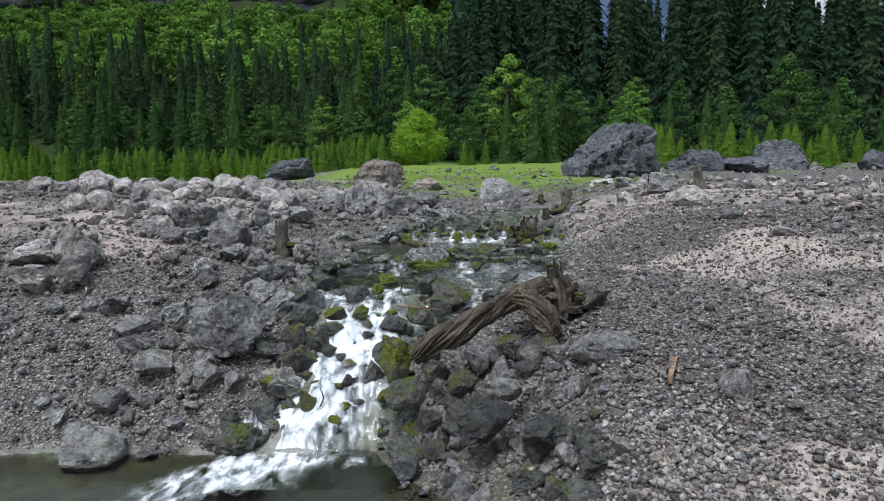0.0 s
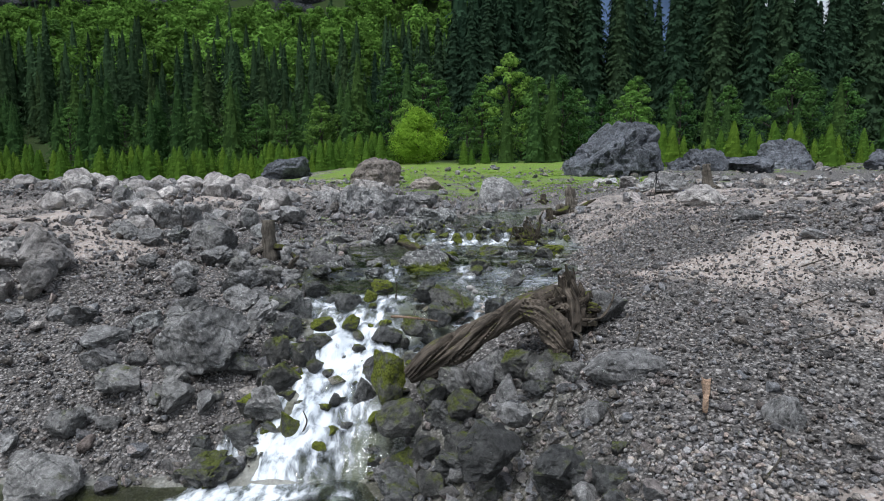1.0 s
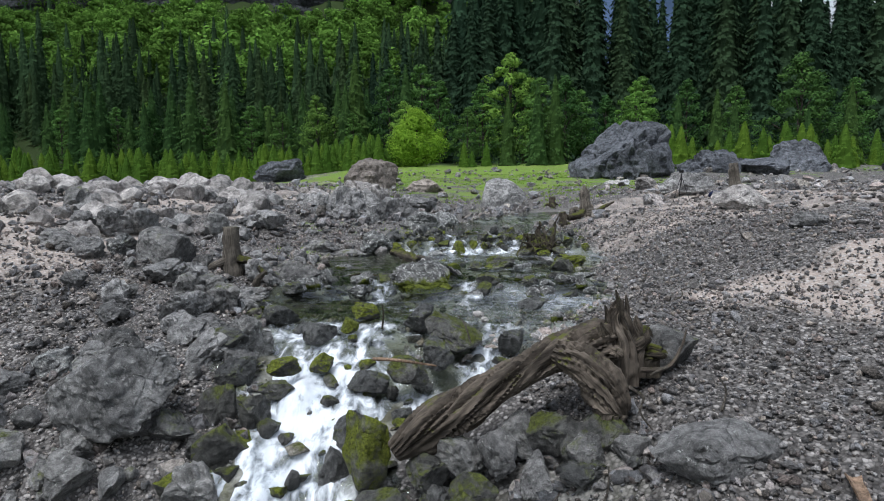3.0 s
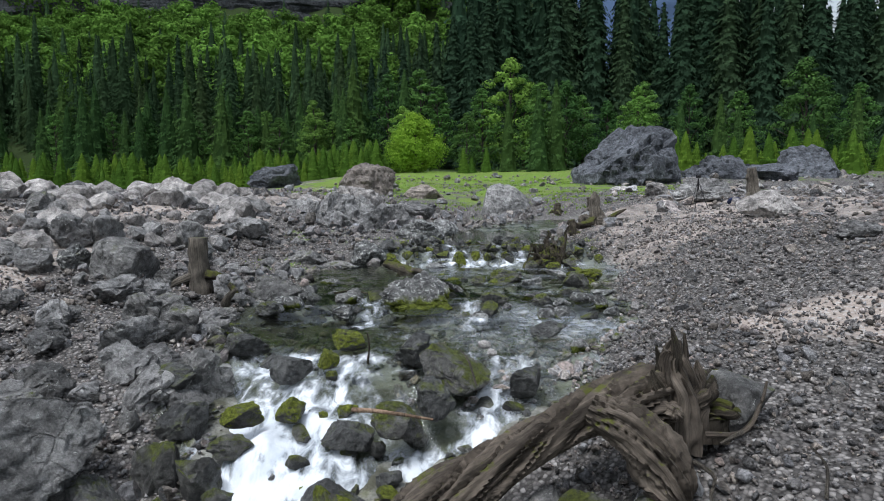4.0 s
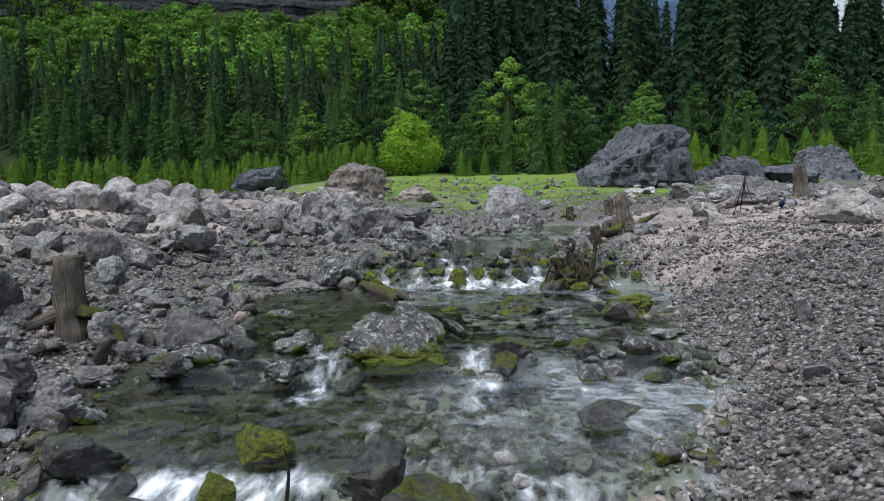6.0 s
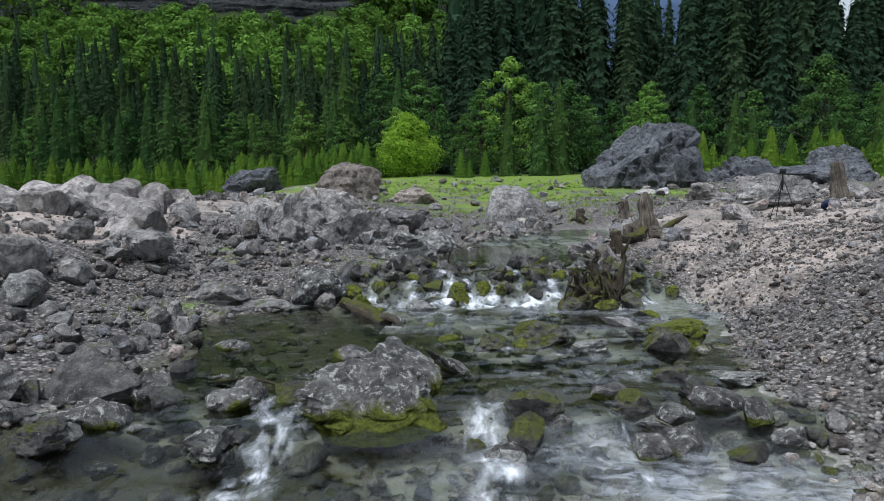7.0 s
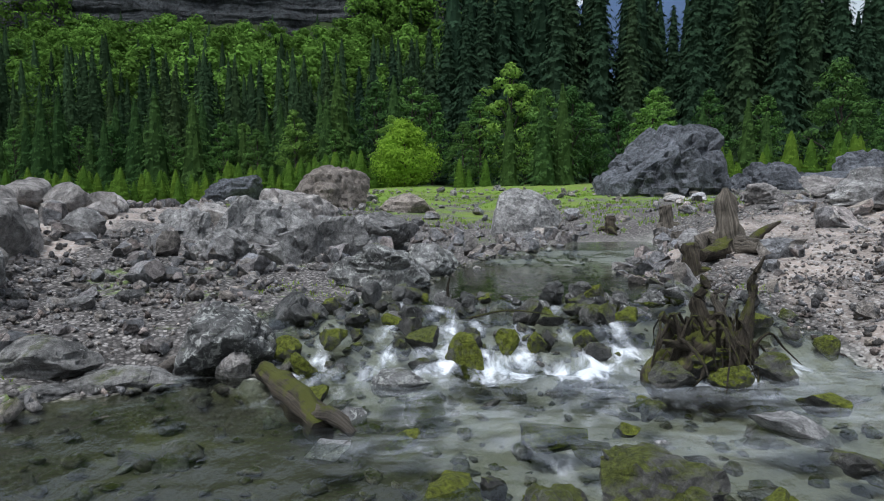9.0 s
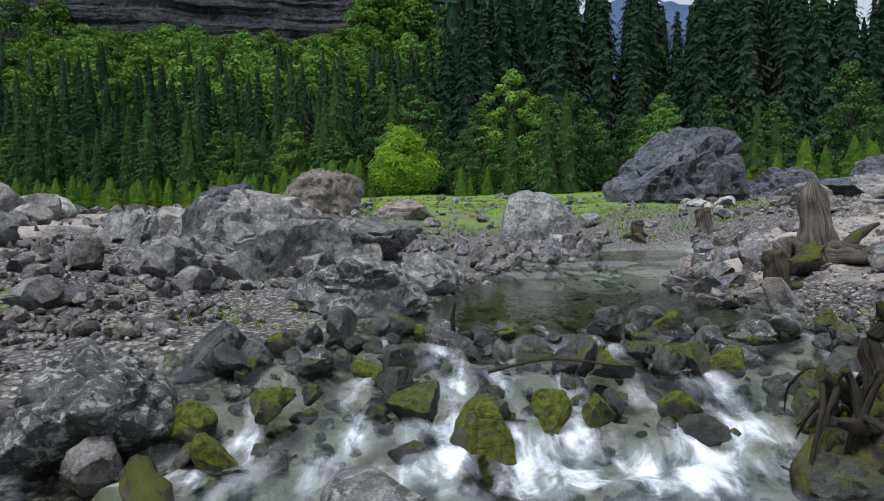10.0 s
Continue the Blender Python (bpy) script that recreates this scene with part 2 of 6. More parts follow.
def ground_material():
    k = Nodes("gravelly_ground", rough=0.92, spec=0.2)
    vec = k.mapping(source="World")
    n1 = k.noise(0.9, 6, 0.6, vec)
    n2 = k.noise(9.0, 7, 0.7, vec)
    cell = k.voronoi(26.0, vec, "F1", "Color")
    bw = k.node("ShaderNodeRGBToBW")
    k.link(cell, bw.inputs[0])
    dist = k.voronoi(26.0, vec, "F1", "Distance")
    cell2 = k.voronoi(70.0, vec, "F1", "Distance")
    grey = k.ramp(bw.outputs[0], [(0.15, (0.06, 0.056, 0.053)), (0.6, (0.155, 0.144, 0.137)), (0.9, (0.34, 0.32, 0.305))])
    # Near-black between pebbles: the shade of their gaps is put into the colour.
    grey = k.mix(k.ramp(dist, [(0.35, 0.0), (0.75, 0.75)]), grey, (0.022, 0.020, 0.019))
    sand = k.mix(n2, (0.22, 0.183, 0.158), (0.41, 0.35, 0.31))
    sand = k.mix(k.ramp(bw.outputs[0], [(0.62, 0.0), (0.72, 0.7)]), sand, (0.42, 0.40, 0.38))
    sm = k.ramp(k.math("ADD", k.attr("sand"), k.math("MULTIPLY", k.math("SUBTRACT", n1, 0.5), 0.9)), [(0.4, 0.0), (0.6, 1.0)])
    col = k.mix(sm, grey, sand)
    bed = k.mix(k.noise(3.0, 6, 0.65, vec), (0.16, 0.16, 0.135), (0.46, 0.46, 0.43))
    bed = k.mix(k.ramp(bw.outputs[0], [(0.5, 0.0), (0.75, 0.6)]), bed, (0.34, 0.335, 0.30))
    silt = k.mix(n2, (0.018, 0.018, 0.008), (0.065, 0.062, 0.03))
    silt = k.mix(k.ramp(k.noise(2.3, 5, 0.6, vec), [(0.55, 0.0), (0.64, 0.6)]), silt, (0.10, 0.105, 0.02))
    bed = k.mix(k.ramp(k.math("ADD", k.attr("silt"), k.math("MULTIPLY", k.math("SUBTRACT", k.noise(1.6, 5, 0.65, vec), 0.5), 1.4)), [(0.32, 0.0), (0.60, 0.85)]), bed, silt)
    col = k.mix(k.attr("bed"), col, bed)
    tuft = k.noise(14.0, 6, 0.7, vec)
    grass = k.mix(tuft, (0.06, 0.115, 0.014), (0.20, 0.30, 0.045))
    grass = k.mix(k.ramp(k.noise(0.35, 6, 0.7, vec), [(0.48, 0.0), (0.64, 0.5)]), grass, k.mix(tuft, (0.10, 0.10, 0.03), (0.24, 0.22, 0.10)))
    gm = k.ramp(k.math("ADD", k.attr("grass"), k.math("MULTIPLY", k.math("SUBTRACT", k.noise(0.45, 8, 0.78, vec), 0.5), 2.6)), [(0.36, 0.0), (0.60, 1.0)])
    col = k.mix(gm, col, grass)
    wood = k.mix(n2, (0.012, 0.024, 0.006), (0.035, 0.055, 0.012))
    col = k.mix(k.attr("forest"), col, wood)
    strata = k.noise(1.0, 7, 0.7, k.mapping((0.06, 0.06, 0.5), "World"))
    col = k.mix(k.attr("cliff"), col, k.ramp(strata, [(0.35, (0.03, 0.034, 0.04)), (0.65, (0.16, 0.165, 0.17))]))
    h = k.math("ADD", k.math("MULTIPLY", k.math("SUBTRACT", 1.0, dist), 0.8), k.math("MULTIPLY", n2, 0.6))
    h = k.math("ADD", h, k.math("MULTIPLY", cell2, 0.15))
    return k.done(col, 0.92, k.bump(h, 0.8, 0.025))


GROUND = ground_material()


def wood_material(name, dark, light, moss=0.0, scale=1.0, stretch=(14, 14, 1.4), source="Object", relief=0.022):
    k = Nodes(name, rough=0.85, spec=0.2)
    vec = k.mapping(stretch, source)
    fib = k.noise(4.0 * scale, 8, 0.72, vec, 0.12)
    blot = k.noise(3.6, 7, 0.68, k.mapping(source="World"))
    col = k.ramp(fib, [(0.33, dark), (0.5, tuple((a + b) / 2 for a, b in zip(dark, light))), (0.7, light)])
    col = k.mix(0.9, col, k.ramp(blot, [(0.32, 0.35), (0.5, 0.9), (0.68, 1.5)]), "MULTIPLY")
    groove = k.ramp(k.noise(1.3 * scale, 5, 0.6, vec, 0.2), [(0.36, 0.45), (0.48, 1.0)])
    col = k.mix(1.0, col, groove, "MULTIPLY")
    if moss:
        where = k.math("ADD", k.math("MULTIPLY", k.up(), 0.2), k.noise(5.0, 6, 0.7, k.mapping(source="World")))
        col = k.mix(k.ramp(where, [(0.78 - 0.3 * moss, 0.0), (0.86 - 0.3 * moss, 0.9)]), col, (0.075, 0.082, 0.014))
    return k.done(col, 0.86, k.bump(k.math("ADD", fib, k.math("MULTIPLY", groove, 0.6)), 0.9, relief))


WOOD = wood_material("weathered_driftwood", (0.05, 0.042, 0.034), (0.34, 0.30, 0.25), 0.0, 1.0, (1.3, 1.3, 0.45), "Limb")
LOGWOOD = wood_material("weathered_lying_driftwood", (0.030, 0.0245, 0.019), (0.16, 0.132, 0.106), 0.22, 1.0, (1.7, 1.7, 0.38), "Limb", 0.016)
STUMPWOOD = wood_material("weathered_stump_wood", (0.035, 0.03, 0.024), (0.24, 0.21, 0.175), 0.1, 1.0, (2.6, 2.6, 0.35), "Limb", 0.03)
ROOTWOOD = wood_material("wet_mossy_root_wood", (0.018, 0.015, 0.011), (0.11, 0.092, 0.07), 0.6, 1.0, (2.4, 2.4, 0.5), "Limb", 0.03)
BARKWOOD = wood_material("torn_orange_bark", (0.16, 0.10, 0.065), (0.42, 0.30, 0.21), 0.0)
TRUNK = wood_material("tree_bark", (0.03, 0.025, 0.02), (0.11, 0.095, 0.08), 0.0, 1.0, (4, 4, 1))


def leaf_material(name, dark, light, translucent=0.35):
    k = Nodes(name, rough=1.0, spec=0.02)
    rnd = k.random(True)
    tree = k.random(False)
    col = k.mix(rnd, dark, light)
    col = k.mix(1.0, col, k.ramp(tree, [(0.0, (0.72, 0.78, 0.8)), (0.5, (1, 1, 1)), (1.0, (1.25, 1.12, 0.95))]), "MULTIPLY")
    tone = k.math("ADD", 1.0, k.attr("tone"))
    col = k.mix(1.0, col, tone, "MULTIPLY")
    k.put(k.bsdf.inputs["Base Color"], col)
    tr = k.node("ShaderNodeBsdfTranslucent")
    k.link(col, tr.inputs[0])
    mx = k.node("ShaderNodeMixShader")
    mx.inputs[0].default_value = translucent
    k.link(k.bsdf.outputs[0], mx.inputs[1])
    k.link(tr.outputs[0], mx.inputs[2])
    k.link(mx.outputs[0], k.out.inputs[0])
    return k.mat


NEEDLES = leaf_material("dark_spruce_needles", (0.022, 0.042, 0.024), (0.034, 0.062, 0.033), 0.12)
NEEDLES_WOOD = leaf_material("spruce_needles_of_the_slope", (0.027, 0.051, 0.024), (0.040, 0.072, 0.032), 0.12)
NEEDLES_MID = leaf_material("green_spruce_needles", (0.028, 0.060, 0.020), (0.058, 0.115, 0.034), 0.2)
NEEDLES_YOUNG = leaf_material("young_spruce_needles", (0.06, 0.12, 0.016), (0.105, 0.195, 0.030), 0.25)
LEAVES = leaf_material("broad_leaves", (0.068, 0.14, 0.036), (0.13, 0.245, 0.062), 0.35)
LEAVES_DEEP = leaf_material("deep_green_leaves", (0.038, 0.085, 0.026), (0.075, 0.15, 0.042), 0.3)
LEAVES_LIGHT = leaf_material("fresh_green_leaves", (0.10, 0.20, 0.040), (0.185, 0.33, 0.072), 0.4)
WILLOW = leaf_material("yellow_green_willow_leaves", (0.13, 0.255, 0.03), (0.19, 0.345, 0.045), 0.4)
HILL_LEAVES = leaf_material("beech_leaves", (0.052, 0.112, 0.022), (0.108, 0.215, 0.043), 0.3)
GRASSBLADE = leaf_material("meadow_grass", (0.13, 0.21, 0.03), (0.28, 0.4, 0.08), 0.35)


def water_material():
    """Clear shallow water: see-through, tinted, glossy at low angles; white where it is torn into foam, pale where a
    sky reflection is painted in.
    """
    k = Nodes("clear_stream_water")
    tree = k.tree
    tree.nodes.remove(k.bsdf)
    vec = k.mapping((1.0, 0.55, 1.0), "World")
    r1 = k.noise(6.0, 3, 0.55, vec, 0.8)
    r2 = k.noise(26.0, 3, 0.6, vec, 0.4)
    waves = k.math("MULTIPLY", k.math("ADD", r1, k.math("MULTIPLY", r2, 0.40)), k.attr("chop"))
    normal = k.bump(waves, 1.0, 0.009)
    clear = k.node("ShaderNodeBsdfTransparent")
    clear.inputs[0].default_value = (0.64, 0.67, 0.60, 1)
    gloss = k.node("ShaderNodeBsdfGlossy")
    gloss.inputs["Roughness"].default_value = 0.03
    gloss.inputs[0].default_value = (0.95, 0.97, 1, 1)
    k.link(normal, gloss.inputs["Normal"])
    fres = k.node("ShaderNodeFresnel")
    fres.inputs["IOR"].default_value = 1.36
    k.link(normal, fres.inputs["Normal"])
    water = k.node("ShaderNodeMixShader")
    k.link(fres.outputs[0], water.inputs[0])
    k.link(clear.outputs[0], water.inputs[1])
    k.link(gloss.outputs[0], water.inputs[2])
    foam = k.node("ShaderNodeBsdfPrincipled")
    foam.inputs["Base Color"].default_value = (0.74, 0.78, 0.84, 1)
    foam.inputs["Roughness"].default_value = 0.45
    foam.inputs["Subsurface Weight"].default_value = 0.0
    svec = k.mapping((5.0, 1.8, 1.8), "World")
    streak = k.noise(1.3, 3.0, 0.5, svec, 0.5)
    lumps = k.noise(3.4, 6.0, 0.62, k.mapping((1.6, 1, 1), "World"), 0.5)
    k.link(k.bump(k.math("ADD", streak, lumps), 0.4, 0.05), foam.inputs["Normal"])
    torn = k.math("MULTIPLY", k.attr("foam"), 2.2, True)
    wild = k.math("ADD", k.math("MULTIPLY", k.math("SUBTRACT", streak, 0.5), 2.0), k.math("MULTIPLY", k.math("SUBTRACT", lumps, 0.5), 2.6))
    f = k.math("ADD", k.attr("foam"), k.math("MULTIPLY", wild, torn))
    k.put(foam.inputs["Base Color"], k.ramp(k.math("ADD", k.math("MULTIPLY", streak, 0.6), k.math("MULTIPLY", lumps, 0.4)), [(0.36, (0.42, 0.47, 0.53)), (0.60, (0.76, 0.79, 0.83))]))
    fm = k.ramp(f, [(0.12, 0.0), (0.55, 0.32), (1.0, 0.93)])
    # Pale mix that paints the sky's reflection, broken up by noise.
    fm = k.math("MAXIMUM", fm, k.math("MULTIPLY", k.attr("sky_veil"), k.ramp(k.noise(5.0, 5, 0.65, k.mapping((1.0, 2.2, 1.0), "World"), 0.6), [(0.40, 0.15), (0.62, 1.0)])))
    allmix = k.node("ShaderNodeMixShader")
    k.link(fm, allmix.inputs[0])
    k.link(water.outputs[0], allmix.inputs[1])
    k.link(foam.outputs[0], allmix.inputs[2])
    k.link(allmix.outputs[0], k.out.inputs[0])
    return k.mat


WATER = water_material()

# ---------- the lie of the land ----------
ROW_Y = (4, 6.5, 8.3, 9.5, 10.6, 12.3, 15, 20, 24.5, 30, 45)
LEFT_X = (-30, -12, -7, -4, -1)
LEFT_Z = ((-3.0, -2.6, -2.5, -2.5, -2.6), (-2.4, -2.3, -2.3, -2.3, -2.4), (-1.7, -1.8, -1.8, -1.85, -1.95), (-0.9, -0.95, -1.0, -1.05, -1.3),
          (-0.4, -0.5, -0.6, -0.6, -0.5), (0.4, 0.25, 0.05, -0.1, -0.1), (1.0, 0.9, 0.6, 0.15, -0.1), (1.5, 1.3, 1.05, 0.3, 0.1),
          (1.55, 1.4, 1.2, 0.7, 0.45), (1.6, 1.5, 1.35, 1.0, 0.6), (1.5, 1.5, 1.6, 1.75, 1.8))
RIGHT_X = (1, 2.2, 3.5, 6, 10, 30)
RIGHT_Z = ((-2.2, -1.3, -1.0, -0.6, -0.3, 0.4), (-1.75, -0.75, -0.6, -0.25, 0.1, 0.7), (-1.2, -0.4, -0.25, -0.05, 0.3, 0.9),
           (-0.7, -0.15, 0.0, 0.15, 0.5, 1.0), (-0.35, 0.0, 0.15, 0.45, 0.8, 1.1), (-0.1, 0.05, 0.2, 0.75, 1.05, 1.3),
           (-0.1, 0.0, 0.15, 0.75, 1.15, 1.4), (0.1, 0.15, 0.25, 0.75, 1.3, 1.5), (0.4, 0.4, 0.5, 0.85, 1.3, 1.5),
           (0.5, 0.5, 0.6, 1.1, 1.5, 1.7), (1.7, 1.7, 1.7, 1.7, 1.7, 1.8))
TABLE_X = np.array(LEFT_X + RIGHT_X, float)
TABLE_Z = np.hstack([np.array(LEFT_Z), np.array(RIGHT_Z)])
TABLE_Y = np.array(ROW_Y, float)

# the stream: along y, its left and right edge and its level
ST_Y = (7.0, 8.3, 9.0, 9.6, 10.2, 10.8, 11.6, 12.4, 13.8, 14.6, 15.2, 16.5, 17.6, 18.4, 19.3, 20.0, 20.9, 22.2, 24.0, 25.3, 26.5, 29.0, 32.0)
ST_L = (-2.6, -2.4, -2.2, -2.0, -2.0, -2.1, -2.4, -2.5, -3.0, -2.8, -2.5, -2.4, -2.7, -2.6, -1.2, -1.2, -0.7, 0.0, 0.35, 0.9, 2.0, 3.6, 5.0)
ST_R = (-0.4, -0.8, -0.7, -0.6, -0.4, 0.9, 1.6, 1.9, 2.7, 2.9, 2.8, 3.1, 3.6, 3.8, 3.8, 3.6, 3.2, 2.9, 3.3, 3.8, 4.6, 5.4, 6.0)
# its level, falling in steps
LV_Y = (7.0, 8.3, 8.6, 8.9, 9.2, 9.35, 9.7, 9.85, 10.2, 10.4, 10.75, 10.95, 11.3, 11.5, 11.9, 12.1, 12.5, 14.25, 14.65, 15.5, 19.35, 19.65, 19.9, 20.2, 20.45, 20.7, 20.9, 25.3, 25.7, 26.3, 26.6, 29.0, 32.0)
LV_Z = (-1.85, -1.84, -1.68, -1.48, -1.40, -1.22, -1.10, -0.94, -0.86, -0.70, -0.63, -0.50, -0.45, -0.36, -0.32, -0.25, -0.22, -0.20, -0.07, -0.045, -0.035, 0.08, 0.10, 0.20, 0.22, 0.33, 0.35, 0.35, 0.42, 0.44, 0.50, 0.58, 0.7)


def level(y):
    return np.interp(y, LV_Y, LV_Z)


def level_at(x, y):
    """The water's level, its steps running unevenly across the stream."""
    return level(y + 0.42 * fbm(np.asarray(x) * 1.1, np.asarray(y) * 0.35, 0, 3, 15))


def edges(y):
    return np.interp(y, ST_Y, ST_L), np.interp(y, ST_Y, ST_R)


def land(x, y):
    """The banks without the stream's channel."""
    x, y = np.broadcast_arrays(np.asarray(x, float), np.asarray(y, float))
    xc, yc = np.clip(x, -30, 30), np.clip(y, 4, 45)
    i = np.clip(np.searchsorted(TABLE_X, xc) - 1, 0, len(TABLE_X) - 2)
    j = np.clip(np.searchsorted(TABLE_Y, yc) - 1, 0, len(TABLE_Y) - 2)
    u = (xc - TABLE_X[i]) / (TABLE_X[i + 1] - TABLE_X[i])
    v = (yc - TABLE_Y[j]) / (TABLE_Y[j + 1] - TABLE_Y[j])
    z = (TABLE_Z[j, i] * (1 - u) + TABLE_Z[j, i + 1] * u) * (1 - v) + (TABLE_Z[j + 1, i] * (1 - u) + TABLE_Z[j + 1, i + 1] * u) * v
    far = np.interp(y, (45, 60, 78, 110, 2000), (0, 0.9, 1.9, 3.2, 3.2))
    far = far * (0.12 + 0.88 * sstep(-0.35, -0.08, x / np.maximum(y, 1))) + 2.4 * sstep(84, 118, y) * (1 - sstep(-0.35, -0.08, x / np.maximum(y, 1)))
    bearing = x / np.maximum(y, 1)
    side = 1 - sstep(0.10, 0.34, bearing)
    hill = np.interp(y, (118, 150, 180, 225, 246, 262, 280, 420), (0, 14, 29, 47, 52, 84, 98, 175)) * side
    # Unseen slopes added behind and beside the view to keep low sky light out.
    around = np.clip(-y - 30, 0, 260) * 0.5 + np.clip(np.abs(x) - 85 - 0.35 * np.maximum(y, 0), 0, 260) * 0.5
    return z + far + hill + around + sstep(150, 400, y) * (1 - side) * 10


def ground(x, y):
    x, y = np.broadcast_arrays(np.asarray(x, float), np.asarray(y, float))
    z = land(x, y)
    near = 1 - sstep(60, 120, y)
    z = z + near * (0.16 * fbm(x * 0.45, y * 0.45, 0, 3, 11) + 0.10 * fbm(x * 1.5, y * 1.5, 0, 4, 21)) * sstep(0, 8, np.abs(x) + 3)
    z = z + (1 - near) * 1.2 * fbm(x * 0.03, y * 0.03, 0, 3, 31)
    xl, xr = edges(y)
    w = level_at(x, y)
    inside = np.minimum(x - xl, xr - x)
    inside = inside + 0.22 * fbm(x * 1.1, y * 1.1, 0, 3, 5)
    depth = 0.12 + 0.16 * sstep(12.6, 13.6, y) + 0.06 * fbm(x * 2.2, y * 2.2, 0, 3, 8)
    bed = w - depth * sstep(-0.05, 0.7, inside)
    bank = w + np.maximum(z - w, 0.03) * sstep(0.0, 1.3, -inside)
    z = z - 0.30 * np.exp(-((x + 2.0) / 1.1) ** 2 - ((y - 19.2) / 0.7) ** 2)
    bank = np.minimum(bank, np.where((y > 18.2) & (y < 20.4) & (x < 0), z, 9))
    run = sstep(7.9, 8.6, y) * (1 - sstep(27, 31, y))
    return z * (1 - run) + np.where(inside > 0, bed, np.where(-inside < 1.3, bank, z)) * run


def spread(lo, hi, step, far_lo, far_hi, growth):
    a = list(np.arange(lo, hi + 1e-6, step))
    s, p = step, hi
    while p < far_hi:
        s *= growth
        p += s
        a.append(p)
    s, p, b = step, lo, []
    while p > far_lo:
        s *= growth
        p -= s
        b.append(p)
    return np.array(b[::-1] + a)


gx = spread(-6.5, 6.5, 0.09, -900, 900, 1.07)
gy = spread(4.5, 26, 0.095, -60, 1500, 1.06)
GX, GY = np.meshgrid(gx, gy)
GZ = ground(GX, GY)
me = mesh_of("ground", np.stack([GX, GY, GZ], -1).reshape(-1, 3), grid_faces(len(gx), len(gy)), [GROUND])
xl, xr = edges(GY)
ins = np.minimum(GX - xl, xr - GX)
bedmask = sstep(-0.35, 0.15, ins) * sstep(8.0, 8.6, GY) * (1 - sstep(27, 30, GY))
bedmask = np.maximum(bedmask, 0.4 * sstep(-1.2, -0.6, GX) * (1 - sstep(1.1, 2.0, GX + 0.25 * fbm(GX * 1.5, GY * 1.5, 0, 2, 17))) * sstep(4.5, 5.5, GY) * (1 - sstep(8.6, 9.4, GY)))
bedmask = np.maximum(bedmask, sstep(-1.72, -1.9, GZ) * (GY < 9))
attribute(me, "bed", bedmask)
attribute(me, "silt", np.maximum(np.maximum(sstep(15.0, 15.8, GY) * (1 - sstep(18.6, 19.3, GY)) * (1 - 0.9 * sstep(-0.4, 0.8, GX) * sstep(16.8, 17.4, GY)), sstep(20.9, 21.5, GY) * (1 - sstep(25, 26, GY))), np.maximum(1.3 * sstep(12.2, 12.8, GY) * (1 - sstep(14.4, 14.9, GY)) * (1 - sstep(-1.2, 0.3, GX)), np.maximum(sstep(8.6, 8.0, GY), 0.45 * (1 - sstep(11.6, 12.4, GY))))))
SX, SY = GX + 1.6 * fbm(GX * 0.35, GY * 0.35, 0, 3, 141), GY + 1.8 * fbm(GX * 0.3, GY * 0.3, 0, 3, 142)
sand = np.maximum(sstep(3.6, 5.5, SX - 0.25 * np.maximum(8 - GY, -3)) * (1 - sstep(12.5, 15, SY)), 1.05 * sstep(-4.4, -6.0, SX) * sstep(12.5, 15, SY))
sand = sand * (0.72 + 0.6 * fbm(GX * 0.22, GY * 0.22, 0, 4, 143)).clip(0, 1) * (1 - 0.5 * sstep(8, 12, np.abs(GX)))
sand = np.maximum(sand, 0.60 * sstep(3, 4.5, GX) * sstep(16.5, 19, GY) * (1 - sstep(26, 30, GY)))
sand = np.maximum(sand, 0.9 * np.exp(-((GX - 3.4) / 1.5) ** 2 - ((GY - 5.2) / 1.0) ** 2))
attribute(me, "sand", sand * 0.9)
gr = sstep(29, 42, GY) * sstep(-14, -6, GX) * (1 - sstep(14, 19, GX)) * 0.58
gr = np.maximum(gr, 0.85 * sstep(46, 56, GY) * (0.3 + 0.7 * sstep(-16, -9, GX)) * (1 - 0.65 * sstep(0.27, 0.36, GX / np.maximum(GY, 1))))
gr = np.maximum(gr, 0.16 * sstep(15, 18, GY) * sstep(-6.5, -4.5, GX) * (1 - sstep(3.5, 5, GX)))
attribute(me, "grass", gr * (1 - bedmask))
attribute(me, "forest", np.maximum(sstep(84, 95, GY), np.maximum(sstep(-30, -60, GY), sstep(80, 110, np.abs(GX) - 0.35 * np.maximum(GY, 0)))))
attribute(me, "cliff", sstep(250, 254, GY) * (1 - sstep(258, 262, GY)))
ground_ob = thing("ground", "grey gravel and sandy ground with a grassy meadow behind", "ground", kind="structure", me=me)

# ---------- water ----------
wy = np.arange(7.4, 28.5, 0.036)
wu = np.linspace(-0.03, 1.03, 150)
WU, WY = np.meshgrid(wu, wy)
xl, xr = edges(WY)
WX = xl - 0.45 + (xr - xl + 0.9) * WU
slope = np.abs(np.gradient(level_at(WX, WY), wy, axis=0))
plunge = np.max([np.roll(slope, -k, 0) for k in range(0, 14, 2)], 0)
churn = np.maximum(slope, 0.9 * plunge)
SL = sum(np.roll(churn, k, 0) for k in (-3, -1, 0, 1, 3)) / 5
lump = fbm(WX * 2.6, WY * 1.8, 0, 4, 41)
strand = fbm(WX * 8.0, WY * 1.3, 0, 3, 42)
WZ = level_at(WX, WY) + SL.clip(0, 0.7) * (0.26 * lump + 0.015 * strand) + (WY < 19.4) * (0.014 * fbm(WX * 3, WY * 2, 0, 3, 43) + 0.004 * fbm(WX * 9, WY * 6, 0, 2, 44))
calm = sstep(12.5, 13.2, WY) * (1 - 0.95 * sstep(20.8, 21.4, WY))
